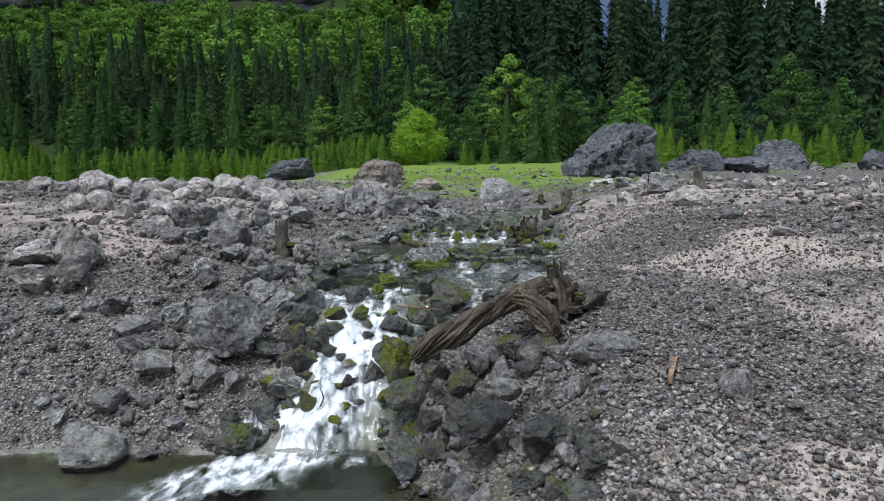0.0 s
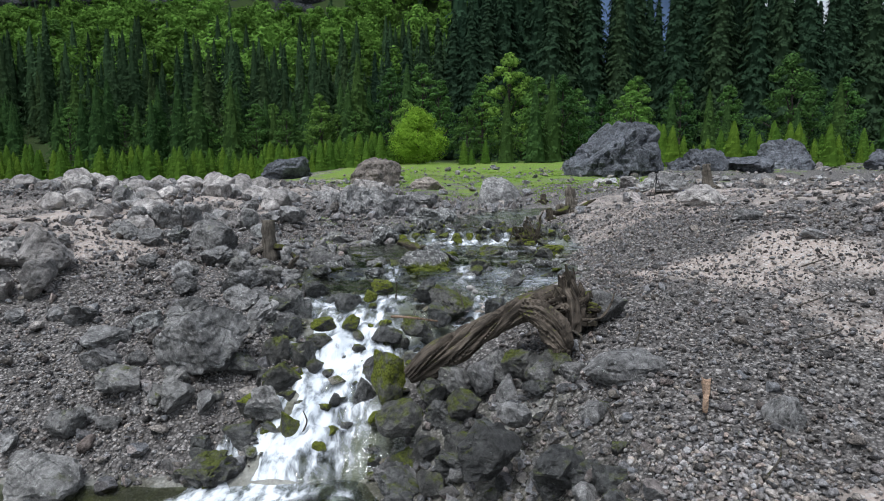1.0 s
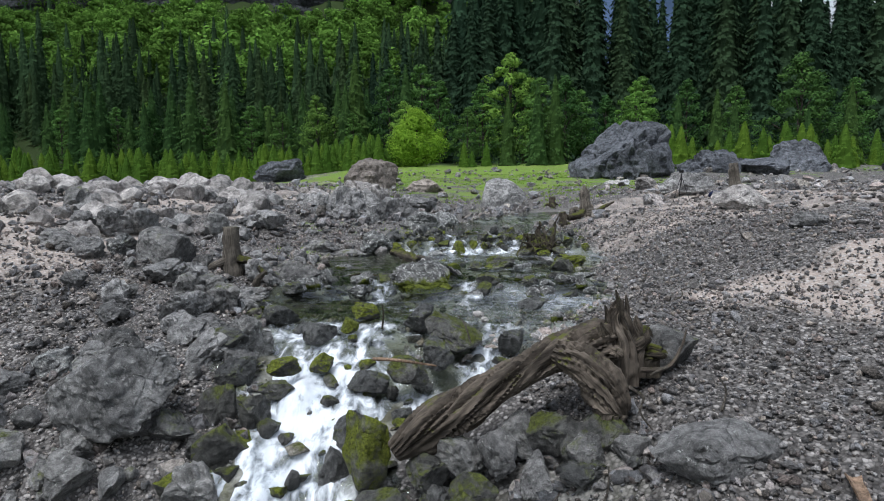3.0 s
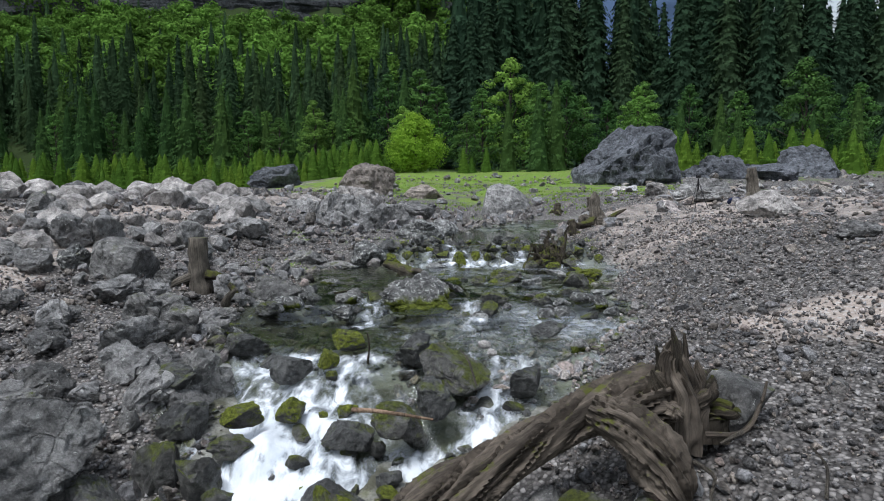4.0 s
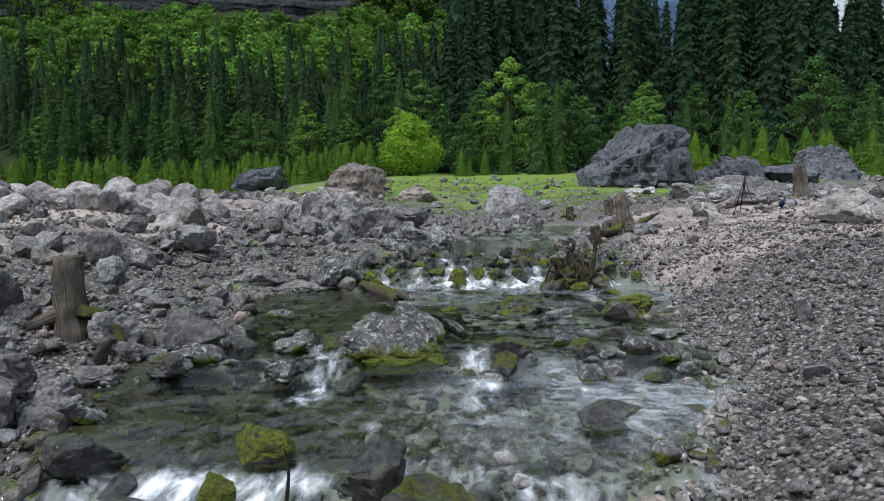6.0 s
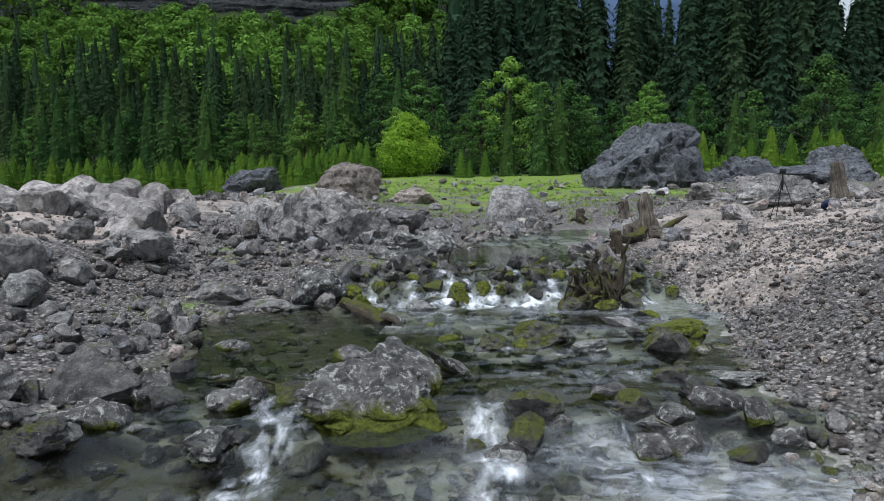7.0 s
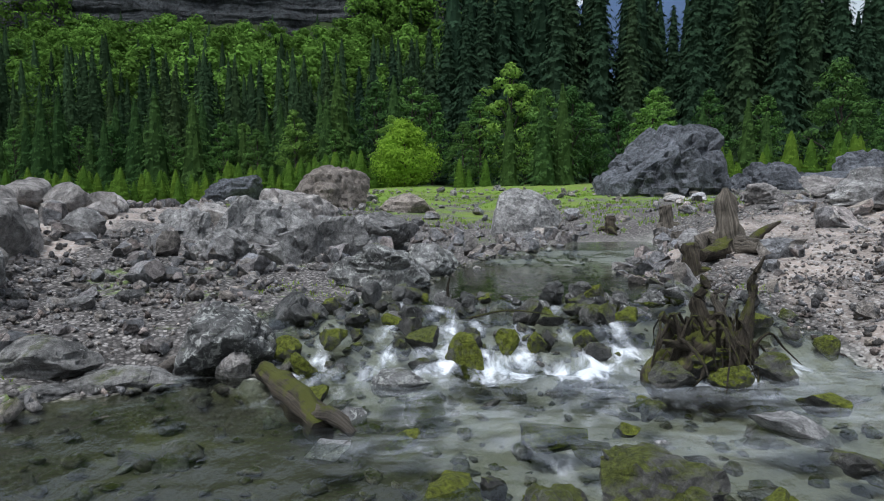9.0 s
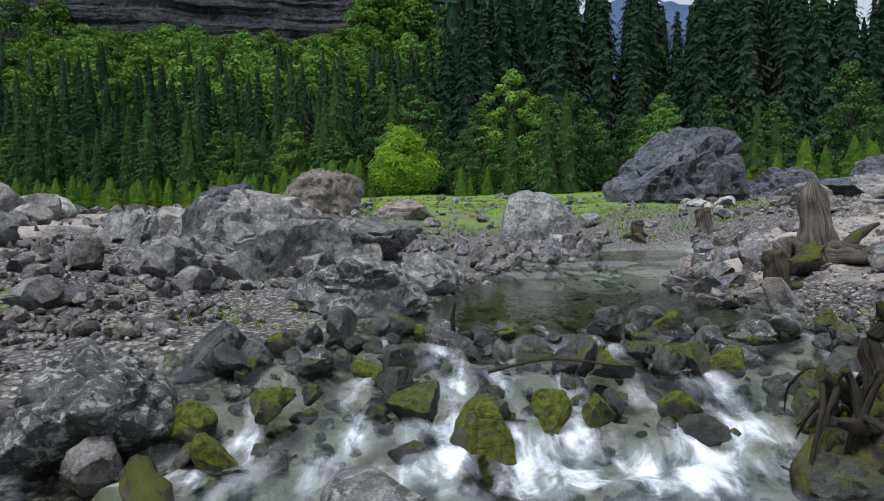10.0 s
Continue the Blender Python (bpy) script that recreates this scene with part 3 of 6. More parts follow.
swell = 0.55 + 0.45 * sstep(-0.2, 0.4, fbm(WX * 0.7, WY * 0.6, 0, 2, 57))
lively = sstep(11.6, 12.2, WY) * (1 - sstep(14.6, 15.8, WY)) * sstep(-1.8, 0.0, WX) + 0.6 * sstep(15.2, 15.8, WY) * (1 - sstep(19.3, 19.7, WY)) * sstep(-0.4, 0.9, WX)
WZ = WZ + calm * swell * (0.008 + 0.034 * lively) * fbm(WX * 3.2, WY * 5.2, 0, 2, 58) + lively * 0.022 * fbm(WX * 6.5, WY * 9.0, 0, 3, 59)
WZ = np.where(WY < 8.4, np.minimum(WZ, -1.85 + 0.06 * (WY - 8.0)), WZ)
me = mesh_of("stream", np.stack([WX, WY, WZ], -1).reshape(-1, 3), grid_faces(len(wu), len(wy)), [WATER])
main = np.exp(-(np.abs(WX - np.interp(WY, (7.5, 8.4, 9.4, 10.2, 10.8, 11.7), (-2.6, -2.1, -1.65, -1.25, -1.25, -1.2))) / np.interp(WY, (8, 9.4, 10.2, 11.0, 11.7), (0.75, 0.80, 0.68, 0.80, 0.65))) ** 3)
left_chute = np.exp(-((WX - np.interp(WY, (10.0, 10.8, 11.8), (-1.6, -1.9, -2.0))) / 0.28) ** 2) * sstep(9.8, 10.2, WY)
right_chute = np.exp(-((WX - np.interp(WY, (9.9, 10.3, 10.9, 11.5), (-0.8, -0.3, 0.55, 0.8))) / 0.30) ** 2) * sstep(9.7, 10.2, WY)
falls = sstep(8.2, 8.6, WY) * (1 - sstep(12.1, 12.5, WY))
chute = np.clip(main + 0.85 * left_chute + 0.85 * right_chute, 0, 1.15)
gaps = 1 - sstep(10.2, 11.0, WY) * sstep(-0.15, 0.35, fbm(WX * 1.7, WY * 1.3, 0, 3, 68))
foam = falls * (0.10 + 0.76 * chute * (0.45 + 0.55 * gaps)) * (0.70 + 0.45 * sstep(0.15, 0.6, SL))
foam = foam + (1 - falls) * sstep(0.14, 0.42, SL) * (0.05 + 0.70 * sstep(0.0, 0.5, fbm(WX * 2.2, WY * 0.8, 0, 3, 47)))
riffle = sstep(11.6, 12.2, WY) * (1 - sstep(14.2, 15.6, WY)) * sstep(-1.6, 0.4, WX)
step = sstep(13.3, 13.8, WY) * (1 - sstep(14.9, 15.2, WY))
spill = sum(np.exp(-((WX - cx - 0.1 * fbm(WY * 2.0, 0 * WY + cx * 3, 0, 2, 69)) / cw) ** 2) for cx, cw in ((-1.05, 0.22), (0.55, 0.14), (1.5, 0.07)))
foam = foam * (1 - step) + step * (0.03 + 0.42 * np.clip(spill, 0, 1))
# Riffle foam doubles as painted white glints of the rippled surface.
foam = foam + 0.24 * riffle * (1 - step) * (0.6 + 0.8 * fbm(WX * 1.3, WY * 1.3, 0, 2, 49)) + 0.015
wash = sstep(17.6, 18.9, WY) * (1 - sstep(19.3, 19.6, WY)) * sstep(-1.6, -0.8, WX)
current = sstep(15.0, 15.6, WY) * (1 - sstep(18.4, 19.2, WY)) * np.exp(-((WX - np.interp(WY, (15, 17, 19), (1.9, 1.1, 0.6))) / 1.0) ** 2)
# Whitish flow along the current, partly pool highlights painted in as foam.
foam = foam + 0.15 * current * (0.55 + 1.3 * fbm(WX * 1.2, WY * 3.0, 0, 3, 63))
foam = foam + 0.16 * wash * (0.7 + 0.9 * fbm(WX * 1.6, WY * 1.6, 0, 3, 61))
sill = sstep(19.3, 19.6, WY) * (1 - sstep(20.9, 21.15, WY))
chutes, tails = 0, 0
for cx, cw in ((-0.85, 0.08), (-0.2, 0.09), (0.28, 0.14), (0.75, 0.09), (1.05, 0.12), (1.42, 0.08), (1.85, 0.14), (2.9, 0.09)):
    off = WX - cx - 0.16 * fbm(WY * 1.6, 0 * WY + cx * 3, 0, 2, 64)
    chutes = chutes + np.exp(-(off / cw) ** 2)
    tails = tails + np.exp(-(off / (cw * 2.2)) ** 2)
foam = foam * (1 - sill) + sill * (0.03 + 0.44 * np.clip(chutes, 0, 1) * (0.4 + 0.6 * sstep(0.1, 0.5, SL)))
foam = foam + 0.24 * np.clip(tails, 0, 1) * sstep(18.7, 19.3, WY) * (1 - sstep(19.5, 19.8, WY))
foam = np.where(WY < 8.5, np.maximum(foam, main * 0.9), foam)
# Pale film over riffle and shallows: the sky's reflection painted in as colour.
sky_veil = 0.42 * sstep(11.9, 12.5, WY) * (1 - sstep(14.1, 14.9, WY)) * sstep(-0.3, 1.2, WX + 0.5 * fbm(WX * 0.8, WY * 0.8, 0, 2, 65)) * (0.45 + 1.2 * fbm(WX * 1.4, WY * 1.1, 0, 4, 66)).clip(0, 1)
sky_veil = sky_veil + 0.30 * sstep(17.1, 17.8, WY) * (1 - sstep(19.3, 19.7, WY)) * sstep(-0.9, 0.2, WX) * (0.45 + 1.3 * fbm(WX * 1.4, WY * 1.6, 0, 4, 67)).clip(0, 1)
attribute(me, "foam", foam)
attribute(me, "sky_veil", sky_veil)
attribute(me, "chop", 0.25 + 0.4 * (WY > 20.8) + 0.7 * np.clip(riffle + sstep(0.05, 0.3, SL), 0, 1) + 0.65 * (WY < 19.3))
thing("stream", "clear shallow stream breaking into white falls over rocks", "water", kind="structure", me=me)

px = np.linspace(-16, 4, 120)
py = np.linspace(-6, 9.6, 110)
PX, PY = np.meshgrid(px, py)
PZ = -1.85 + 0.012 * fbm(PX * 2, PY * 2, 0, 3, 51)
me = mesh_of("pool", np.stack([PX, PY, PZ], -1).reshape(-1, 3), grid_faces(len(px), len(py)), [WATER])
tail = np.hypot((PX + 2.3 - 0.9 * (PY - 8.0)) / 0.75, (PY - 7.8) / 0.9)
attribute(me, "chop", 0.7 + 0 * PX)
attribute(me, "foam", 0.85 * np.clip(1.3 - tail, 0, 1) * (PY > 6))
thing("pool", "dark green pool of still water below the falls", "water", kind="structure", me=me)


# ---------- rocks ----------
def rock_shape(levels, seed, cuts=12, rough=0.10, deep=0.72, layers=0.0):
    """A broken block: a ball cut by many planes, then roughened by ridged noise."""
    v, f = ICO[levels]
    r = np.random.default_rng(seed)
    p = v * np.array([1.0, 1.0, 1.0])
    n = r.normal(size=(cuts + 6, 3)) * np.array([1, 1, 0.8])
    n /= np.linalg.norm(n, axis=1)[:, None]
    for q in n:
        d = r.uniform(deep - 0.2, 0.92)
        over = np.maximum(p @ q - d, 0)
        p -= over[:, None] * q * 0.97
    o = r.uniform(-50, 50, 3)
    octs = 3 if levels < 3 else (4 if levels < 5 else 6)
    disp = fbm(p[:, 0] * 1.6 + o[0], p[:, 1] * 1.6 + o[1], p[:, 2] * 1.6 + o[2], octs, seed % 97)
    ridge = 1 - np.abs(fbm(p[:, 0] * 2.3 + o[2], p[:, 1] * 2.3 + o[0], p[:, 2] * 2.8 + o[1], octs, seed % 83))
    p = p * (1 + rough * 1.7 * disp - rough * 1.2 * sstep(0.80, 1.0, ridge))[:, None]
    if levels > 3:
        step = fbm(p[:, 0] * 4.1 + o[1], p[:, 1] * 4.1 + o[2], p[:, 2] * 5.5 + o[0], 4, seed % 71)
        p *= (1 + 0.05 * step)[:, None]
    if layers:
        bands = fbm(p[:, 0] * 2.2 + o[1], p[:, 1] * 2.2 + o[2], p[:, 2] * 3.0 + p[:, 0] * 1.3, 5, seed % 89)
        p *= (1 + layers * bands)[:, None]
        p *= (1 - layers * 1.0 * sstep(0.86, 1.0, ridge))[:, None]
    return p, f


def boulder(x, y, w, d, h, seed, mat=None, turn=0.0, lean=0.0, base=None, label="", group="boulders on the banks", cuts=12, rough=0.10, levels=4, sink=0.22, layers=0.0, name="boulder"):
    """A rock of its own that stands sunk a little into the ground at x, y."""
    p, f = rock_shape(levels, seed, cuts, rough, 0.62, layers)
    lo, hi = p.min(0), p.max(0)
    p = (p - (lo + hi) / 2) / (hi - lo)
    p[:, 2] = np.where(p[:, 2] < -0.2, -0.2 + (p[:, 2] + 0.2) * 0.75, p[:, 2])
    p = p * np.array([w, d, h * (1 + sink)])
    p[:, 2] -= p[:, 2].max()
    me = mesh_of(name, p, f, [mat or GREY], True, 24)
    z = float(ground(x, y)) if base is None else base
    return thing(name, label or "weathered grey limestone boulder on the gravel bank", "boulder", group, me=me, m=pose(x, y, z + h, 0, lean, turn))

# the great boulders at the edge of the wood
boulder(13.5, 52.0, 7.4, 6.4, 5.0, 131, DARK, 25, 0, 1.55, "huge dark blue-grey cracked boulder on the meadow", "great boulders by the wood", 1, 0.12, 5, 0.7, 0.045)
boulder(23.0, 58.0, 7.0, 4.5, 2.5, 102, DARK, 10, 0, 2.0, "low wide dark grey boulder beside the huge one", "great boulders by the wood", 2, 0.10, 5, 0.9, 0.03)
boulder(26.0, 56.0, 4.6, 4.0, 2.2, 103, DARK, 70, 0, 1.6, "dark grey boulder among young spruces", "great boulders by the wood", 10, 0.1, 4, 0.1, 0.03)
boulder(31.0, 60.0, 4.6, 4.5, 4.0, 104, DARK, 10, 0, 1.5, "pointed pale-topped grey boulder among young spruces", "great boulders by the wood", 8, 0.1, 4, 0.1, 0.03)
boulder(40.0, 58.0, 6.5, 5.0, 3.0, 105, DARK, 10, 0, 1.5, "dark grey boulder half hidden by spruces", "great boulders by the wood", 10, 0.1, 4, 0.1, 0.03)
boulder(-14.8, 60.0, 4.6, 3.2, 2.1, 106, DARK, 0, 0, 1.8, "dark grey boulder at the meadow's edge", "great boulders by the wood", 10, 0.1, 4, 0.1)
boulder(-4.2, 39.5, 3.2, 3.0, 1.9, 107, TAN, 0, 0, 1.25, "rounded pale brown-grey boulder by the meadow", "", 1, 0.07, 5, 0.8)
boulder(-0.9, 38.5, 2.4, 2.0, 0.75, 108, TAN, 0, 0, 1.2, "low pale rock beside the meadow", "", 3, 0.10, 4, 1.2)
boulder(2.65, 32.5, 2.9, 2.4, 1.7, 109, GREY, 30, 0, 0.25, "cone-shaped grey limestone boulder above the stream", "", 0, 0.045, 5, 0.8)

# left bank outcrop and rocks
boulder(-3.3, 26.6, 3.0, 3.2, 1.15, 111, GREY, 12, 0, 0.5, "broad cracked grey limestone outcrop on the bank", "limestone outcrop", 8, 0.15, 5, 1.6, 0.07)
boulder(-2.2, 25.2, 1.9, 1.7, 0.75, 211, GREY, 50, 0, 0.5, "cracked grey limestone block of the outcrop", "limestone outcrop", 8, 0.15, 5, 1.6, 0.07)
boulder(-4.6, 25.6, 1.6, 1.6, 0.75, 212, GREY, 80, 0, 0.7, "cracked grey limestone block of the outcrop", "limestone outcrop", 8, 0.15, 5, 1.6, 0.07)
boulder(-1.5, 26.6, 1.5, 1.5, 0.75, 213, GREY, 20, 0, 0.5, "cracked grey limestone block of the outcrop", "limestone outcrop", 8, 0.15, 5, 1.6, 0.07)
boulder(-3.0, 28.8, 2.2, 1.8, 1.15, 214, PALE, 30, 0, 0.7, "pale grey limestone block of the outcrop", "limestone outcrop", 4, 0.12, 4, 0.8)
boulder(-3.2, 24.2, 1.1, 1.0, 0.5, 215, GREY, 10, 0, 0.55, "cracked grey limestone block of the outcrop", "limestone outcrop", 8, 0.15, 5, 1.6, 0.07)
boulder(-1.0, 27.5, 1.8, 1.6, 0.8, 112, GREY, 40, 0, 0.5, "", "boulders on the banks", 12, 0.12, 4)
boulder(-0.55, 22.1, 1.35, 1.0, 0.62, 113, LICHEN, 0, 0, 0.3, "grey rock with pale lichen beside the upper pool", "", 12, 0.12, 5)
boulder(0.15, 23.6, 0.8, 0.8, 0.5, 114, LICHEN, 30, 0, 0.33, "dark lichened rock on the upper pool's shore", "", 12, 0.12, 4)
boulder(-1.70, 19.75, 1.15, 0.9, 0.66, 109, LICHEN, 100, 4, -0.14, "large grey rock spotted with white lichen by the cascade", "", 1, 0.07, 5)
boulder(-1.5, 19.25, 0.34, 0.3, 0.26, 116, PALE, 0, 0, -0.1, "small white-crusted rock at the water's edge", "", 10, 0.1, 4)
boulder(-3.0, 19.1, 0.95, 0.7, 0.42, 216, DAMP, 20, 0, -0.08, "dark wet rock shelf at the pool's shore", "rock shelves at the pool", 8, 0.10)
boulder(-2.25, 18.95, 0.95, 0.5, 0.20, 217, DAMP, 5, 0, -0.08, "low flat rock shelf at the pool's shore", "rock shelves at the pool", 8, 0.10)
boulder(-2.75, 18.6, 0.6, 0.4, 0.16, 218, DAMP, 60, 0, -0.08, "low flat rock shelf at the pool's shore", "rock shelves at the pool", 8, 0.10)
boulder(-1.35, 20.55, 0.5, 0.4, 0.42, 219, WET, 20, 0, 0.1, "dark angular rock beside the cascade", "rocks in the cascade", 10, 0.08)
boulder(-5.15, 15.1, 1.15, 0.9, 0.9, 117, DAMP, 5, 0, 0.05, "", "boulders on the banks", 8, 0.06, 4)
boulder(-3.35, 9.9, 1.35, 1.0, 0.9, 118, GREY, 12, 0, -0.82, "large angular grey boulder beside the falls", "", 9, 0.07, 5)
boulder(-4.37, 9.5, 0.6, 0.5, 0.35, 119, DAMP, 40)
boulder(-5.1, 10.5, 0.75, 0.55, 0.3, 120, GREY, 0)
boulder(-3.5, 9.3, 0.5, 0.45, 0.42, 121, DAMP, 70)
boulder(-4.75, 8.9, 0.5, 0.45, 0.34, 122, DAMP, 20)
boulder(-4.65, 8.2, 0.95, 0.7, 0.55, 123, DAMP, 10, 0, -1.9, "smooth dark grey boulder at the pool's edge")
boulder(-7.3, 12.7, 0.95, 0.8, 0.85, 124, PALE, 15)
boulder(-7.0, 12.0, 0.75, 0.6, 0.65, 125, PALE, 50)
boulder(-7.6, 11.7, 0.8, 0.6, 0.5, 126, PALE, 80)
boulder(-8.2, 12.6, 0.9, 0.7, 0.5, 127, PALE, 20)
boulder(-2.55, 15.2, 0.9, 0.6, 0.42, 128, DAMP, 10, 0, -0.12, "flat grey rock at the pool's shore")
boulder(-3.6, 13.4, 0.7, 0.6, 0.4, 129, DAMP, 30)
boulder(-2.6, 11.4, 0.8, 0.7, 0.45, 130, WET, 60, 0, -0.5, "wet grey rock beside the falls")

# rocks in and beside the falls
boulder(-2.3, 9.4, 0.76, 0.62, 0.62, 140, HEAVY, 0, 0, -1.6, "moss-topped round rock in the falls", "mossy rocks in the falls", 8, 0.05)
boulder(-1.83, 9.0, 0.38, 0.36, 0.62, 141, HEAVY, 0, 0, -1.75, "upright egg-shaped mossy rock in the falls", "mossy rocks in the falls", 6, 0.04)
boulder(-2.15, 9.75, 0.6, 0.5, 0.55, 142, MOSSY, 20, 0, -1.25, "mossy rock at the side of the falls", "mossy rocks in the falls")
boulder(-1.95, 10.15, 0.4, 0.4, 0.45, 143, MOSSY, 50, 0, -0.95, "mossy rock at the side of the falls", "mossy rocks in the falls")
boulder(-2.75, 8.4, 0.85, 0.5, 0.4, 144, MOSSY, 20, 0, -1.9, "dark mossy rock at the foot of the falls", "mossy rocks in the falls", 8, 0.2)
boulder(-0.42, 8.6, 0.62, 0.5, 0.4, 145, MOSSY, 0, 0, -1.25, "round brownish rock by the falls", "mossy rocks in the falls", 6, 0.05)
boulder(-0.55, 9.35, 0.5, 0.45, 0.75, 146, HEAVY, 0, 10, -1.2, "yellow-green mossy rock under the driftwood's tip", "mossy rocks in the falls", 6, 0.08)
boulder(0.57, 7.5, 0.75, 0.6, 0.55, 147, WET, 30, 0, -1.2, "wet grey angular rock below the driftwood", "rocks below the driftwood")
boulder(0.95, 7.95, 0.45, 0.4, 0.3, 148, GREY, 0, 0, -0.95, "", "rocks below the driftwood")
boulder(1.3, 7.1, 0.6, 0.5, 0.4, 149, WET, 70, 0, -1.2, "wet grey angular rock below the driftwood", "rocks below the driftwood")
boulder(2.3, 8.3, 1.0, 0.8, 0.35, 150, GREY, 10, 0, -0.5, "half-buried cracked grey slab on the gravel slope")
boulder(3.46, 7.0, 0.52, 0.45, 0.4, 151, GREY, 0, 0, -0.62, "lone dark grey stone on the gravel slope")
boulder(0.25, 11.4, 0.75, 0.65, 0.42, 152, MOSSY, 0, 0, -0.32, "wet mossy boulder on the falls' crest", "rocks on the falls' crest")
boulder(-0.2, 12.0, 0.5, 0.45, 0.36, 153, WET, 40, 0, -0.25, "wet dark rock on the falls' crest", "rocks on the falls' crest")
boulder(-1.0, 12.4, 0.42, 0.36, 0.24, 154, HEAVY, 0, 0, -0.2, "small moss-topped rock on the falls' crest", "rocks on the falls' crest")
boulder(-2.2, 12.35, 0.55, 0.4, 0.28, 155, WET, 20, 0, -0.25, "wet dark rock on the falls' crest", "rocks on the falls' crest")
boulder(-1.35, 10.9, 0.3, 0.3, 0.22, 156, HEAVY, 0, 0, -0.5, "small moss-topped rock in the falls", "mossy rocks in the falls")
boulder(-0.75, 10.55, 0.5, 0.4, 0.25, 157, WET, 0, 0, -0.65, "wet dark rock in the falls", "mossy rocks in the falls")
boulder(-0.95, 9.6, 0.35, 0.4, 0.45, 158, WET, 0, 0, -1.35, "wet dark rock in the falls", "mossy rocks in the falls")
boulder(1.46, 12.95, 0.5, 0.36, 0.2, 159, WET, 0, 0, -0.17, "low wet rock in the shallow stream", "rocks in the stream")
boulder(-0.32, 14.8, 1.15, 0.8, 0.47, 160, WATERLINE, 8, 0, -0.16, "large rock with moss along its waterline in midstream", "rocks in the stream", 12, 0.12, 5)
boulder(0.45, 19.45, 0.34, 0.32, 0.44, 161, HEAVY, 0, 0, -0.16, "cone-shaped moss-covered rock in the cascade", "rocks in the cascade", 6, 0.05)

boulder(-0.72, 9.95, 0.62, 0.6, 0.5, 240, WET, 0, 0, -1.15, "smooth wet slab dividing the falls", "rocks in the falls", 4, 0.06)
boulder(-1.75, 10.72, 0.4, 0.3, 0.2, 241, HEAVY, 0, 0, -0.5, "flat moss-topped rock in the falls", "rocks in the falls", 6, 0.08)
boulder(-1.78, 10.45, 0.42, 0.3, 0.2, 242, MOSSY, 30, 0, -0.68, "flat moss-topped rock in the falls", "rocks in the falls", 6, 0.08)
boulder(-2.35, 10.8, 0.5, 0.45, 0.4, 243, WET, 60, 0, -0.72, "wet grey rock at the side of the falls", "rocks in the falls")
boulder(-2.45, 10.3, 0.55, 0.5, 0.5, 244, MOSSY, 10, 0, -0.95, "mossy rock at the side of the falls", "rocks in the falls")
boulder(-0.25, 10.6, 0.5, 0.4, 0.3, 245, MOSSY, 40, 0, -0.55, "mossy rock between two chutes", "rocks in the falls")
boulder(0.05, 10.9, 0.45, 0.4, 0.34, 246, WET, 80, 0, -0.45, "wet rock between two chutes", "rocks in the falls")
boulder(0.95, 11.2, 0.4, 0.35, 0.28, 247, WET, 20, 0, -0.35, "wet rock beside the outer chute", "rocks in the falls")
boulder(-1.5, 11.55, 0.45, 0.35, 0.26, 248, WET, 0, 0, -0.32, "wet dark rock on the falls' crest", "rocks on the falls' crest")
boulder(-1.15, 11.85, 0.25, 0.22, 0.2, 249, HEAVY, 0, 0, -0.26, "small moss-topped rock on the falls' crest", "rocks on the falls' crest", 6, 0.06)
boulder(-2.75, 10.0, 0.6, 0.5, 0.4, 250, WET, 0, 0, -1.05, "wet grey rock at the side of the falls", "rocks in the falls")
boulder(-2.55, 9.0, 0.5, 0.4, 0.35, 251, WET, 0, 0, -1.65, "wet grey rock at the side of the falls", "rocks in the falls")
boulder(-0.75, 9.05, 0.22, 0.2, 0.22, 252, HEAVY, 0, 0, -1.4, "small mossy rock in the falls", "rocks in the falls", 6, 0.06)
boulder(-2.95, 15.9, 0.5, 0.4, 0.3, 253, DAMP, 0, 0, -0.1, "dark grey rock at the pool's shore")
boulder(-2.15, 15.15, 0.4, 0.35, 0.3, 254, WATERLINE, 0, 0, -0.15, "dark rock in the shallow outflow", "rocks in the stream")
boulder(-1.35, 15.0, 0.42, 0.36, 0.28, 255, WATERLINE, 50, 0, -0.15, "dark rock in the shallow outflow", "rocks in the stream")
boulder(-0.12, 15.42, 0.62, 0.48, 0.46, 256, WATERLINE, 20, 0, -0.12, "pale-topped rock beside the midstream rock", "rocks in the stream")
boulder(0.9, 14.75, 0.45, 0.35, 0.3, 257, MOSSY, 0, 0, -0.18, "dark mossy clump in midstream", "rocks in the stream")
boulder(1.7, 14.9, 0.42, 0.32, 0.2, 258, MOSSY, 70, 0, -0.14, "low mossy rock in midstream", "rocks in the stream")
boulder(1.25, 16.9, 0.7, 0.55, 0.3, 259, MOSSY, 10, 0, -0.12, "jagged rock with yellow moss in the pool", "rocks in the stream", 12, 0.16)
boulder(0.75, 16.8, 0.5, 0.4, 0.2, 260, MOSSY, 80, 0, -0.12, "low jagged rock in the pool", "rocks in the stream", 12, 0.16)
boulder(1.7, 16.6, 0.5, 0.4, 0.2, 261, LICHEN, 40, 0, -0.12, "low jagged rock in the pool", "rocks in the stream", 12, 0.16)
boulder(2.85, 16.9, 0.9, 0.6, 0.26, 263, HEAVY, 30, 0, -0.06, "mossy overgrown clump on the gravel's edge", "rocks in the stream", 10, 0.16)
boulder(2.55, 16.6, 0.5, 0.4, 0.28, 262, MOSSY, 0, 0, -0.1, "dark mossy rock at the gravel's edge", "rocks in the stream")

# right bank
boulder(6.55, 12.1, 0.42, 0.3, 0.18, 170, GREY, 0)
boulder(6.95, 15.5, 0.85, 0.6, 0.32, 171, GREY, 10)
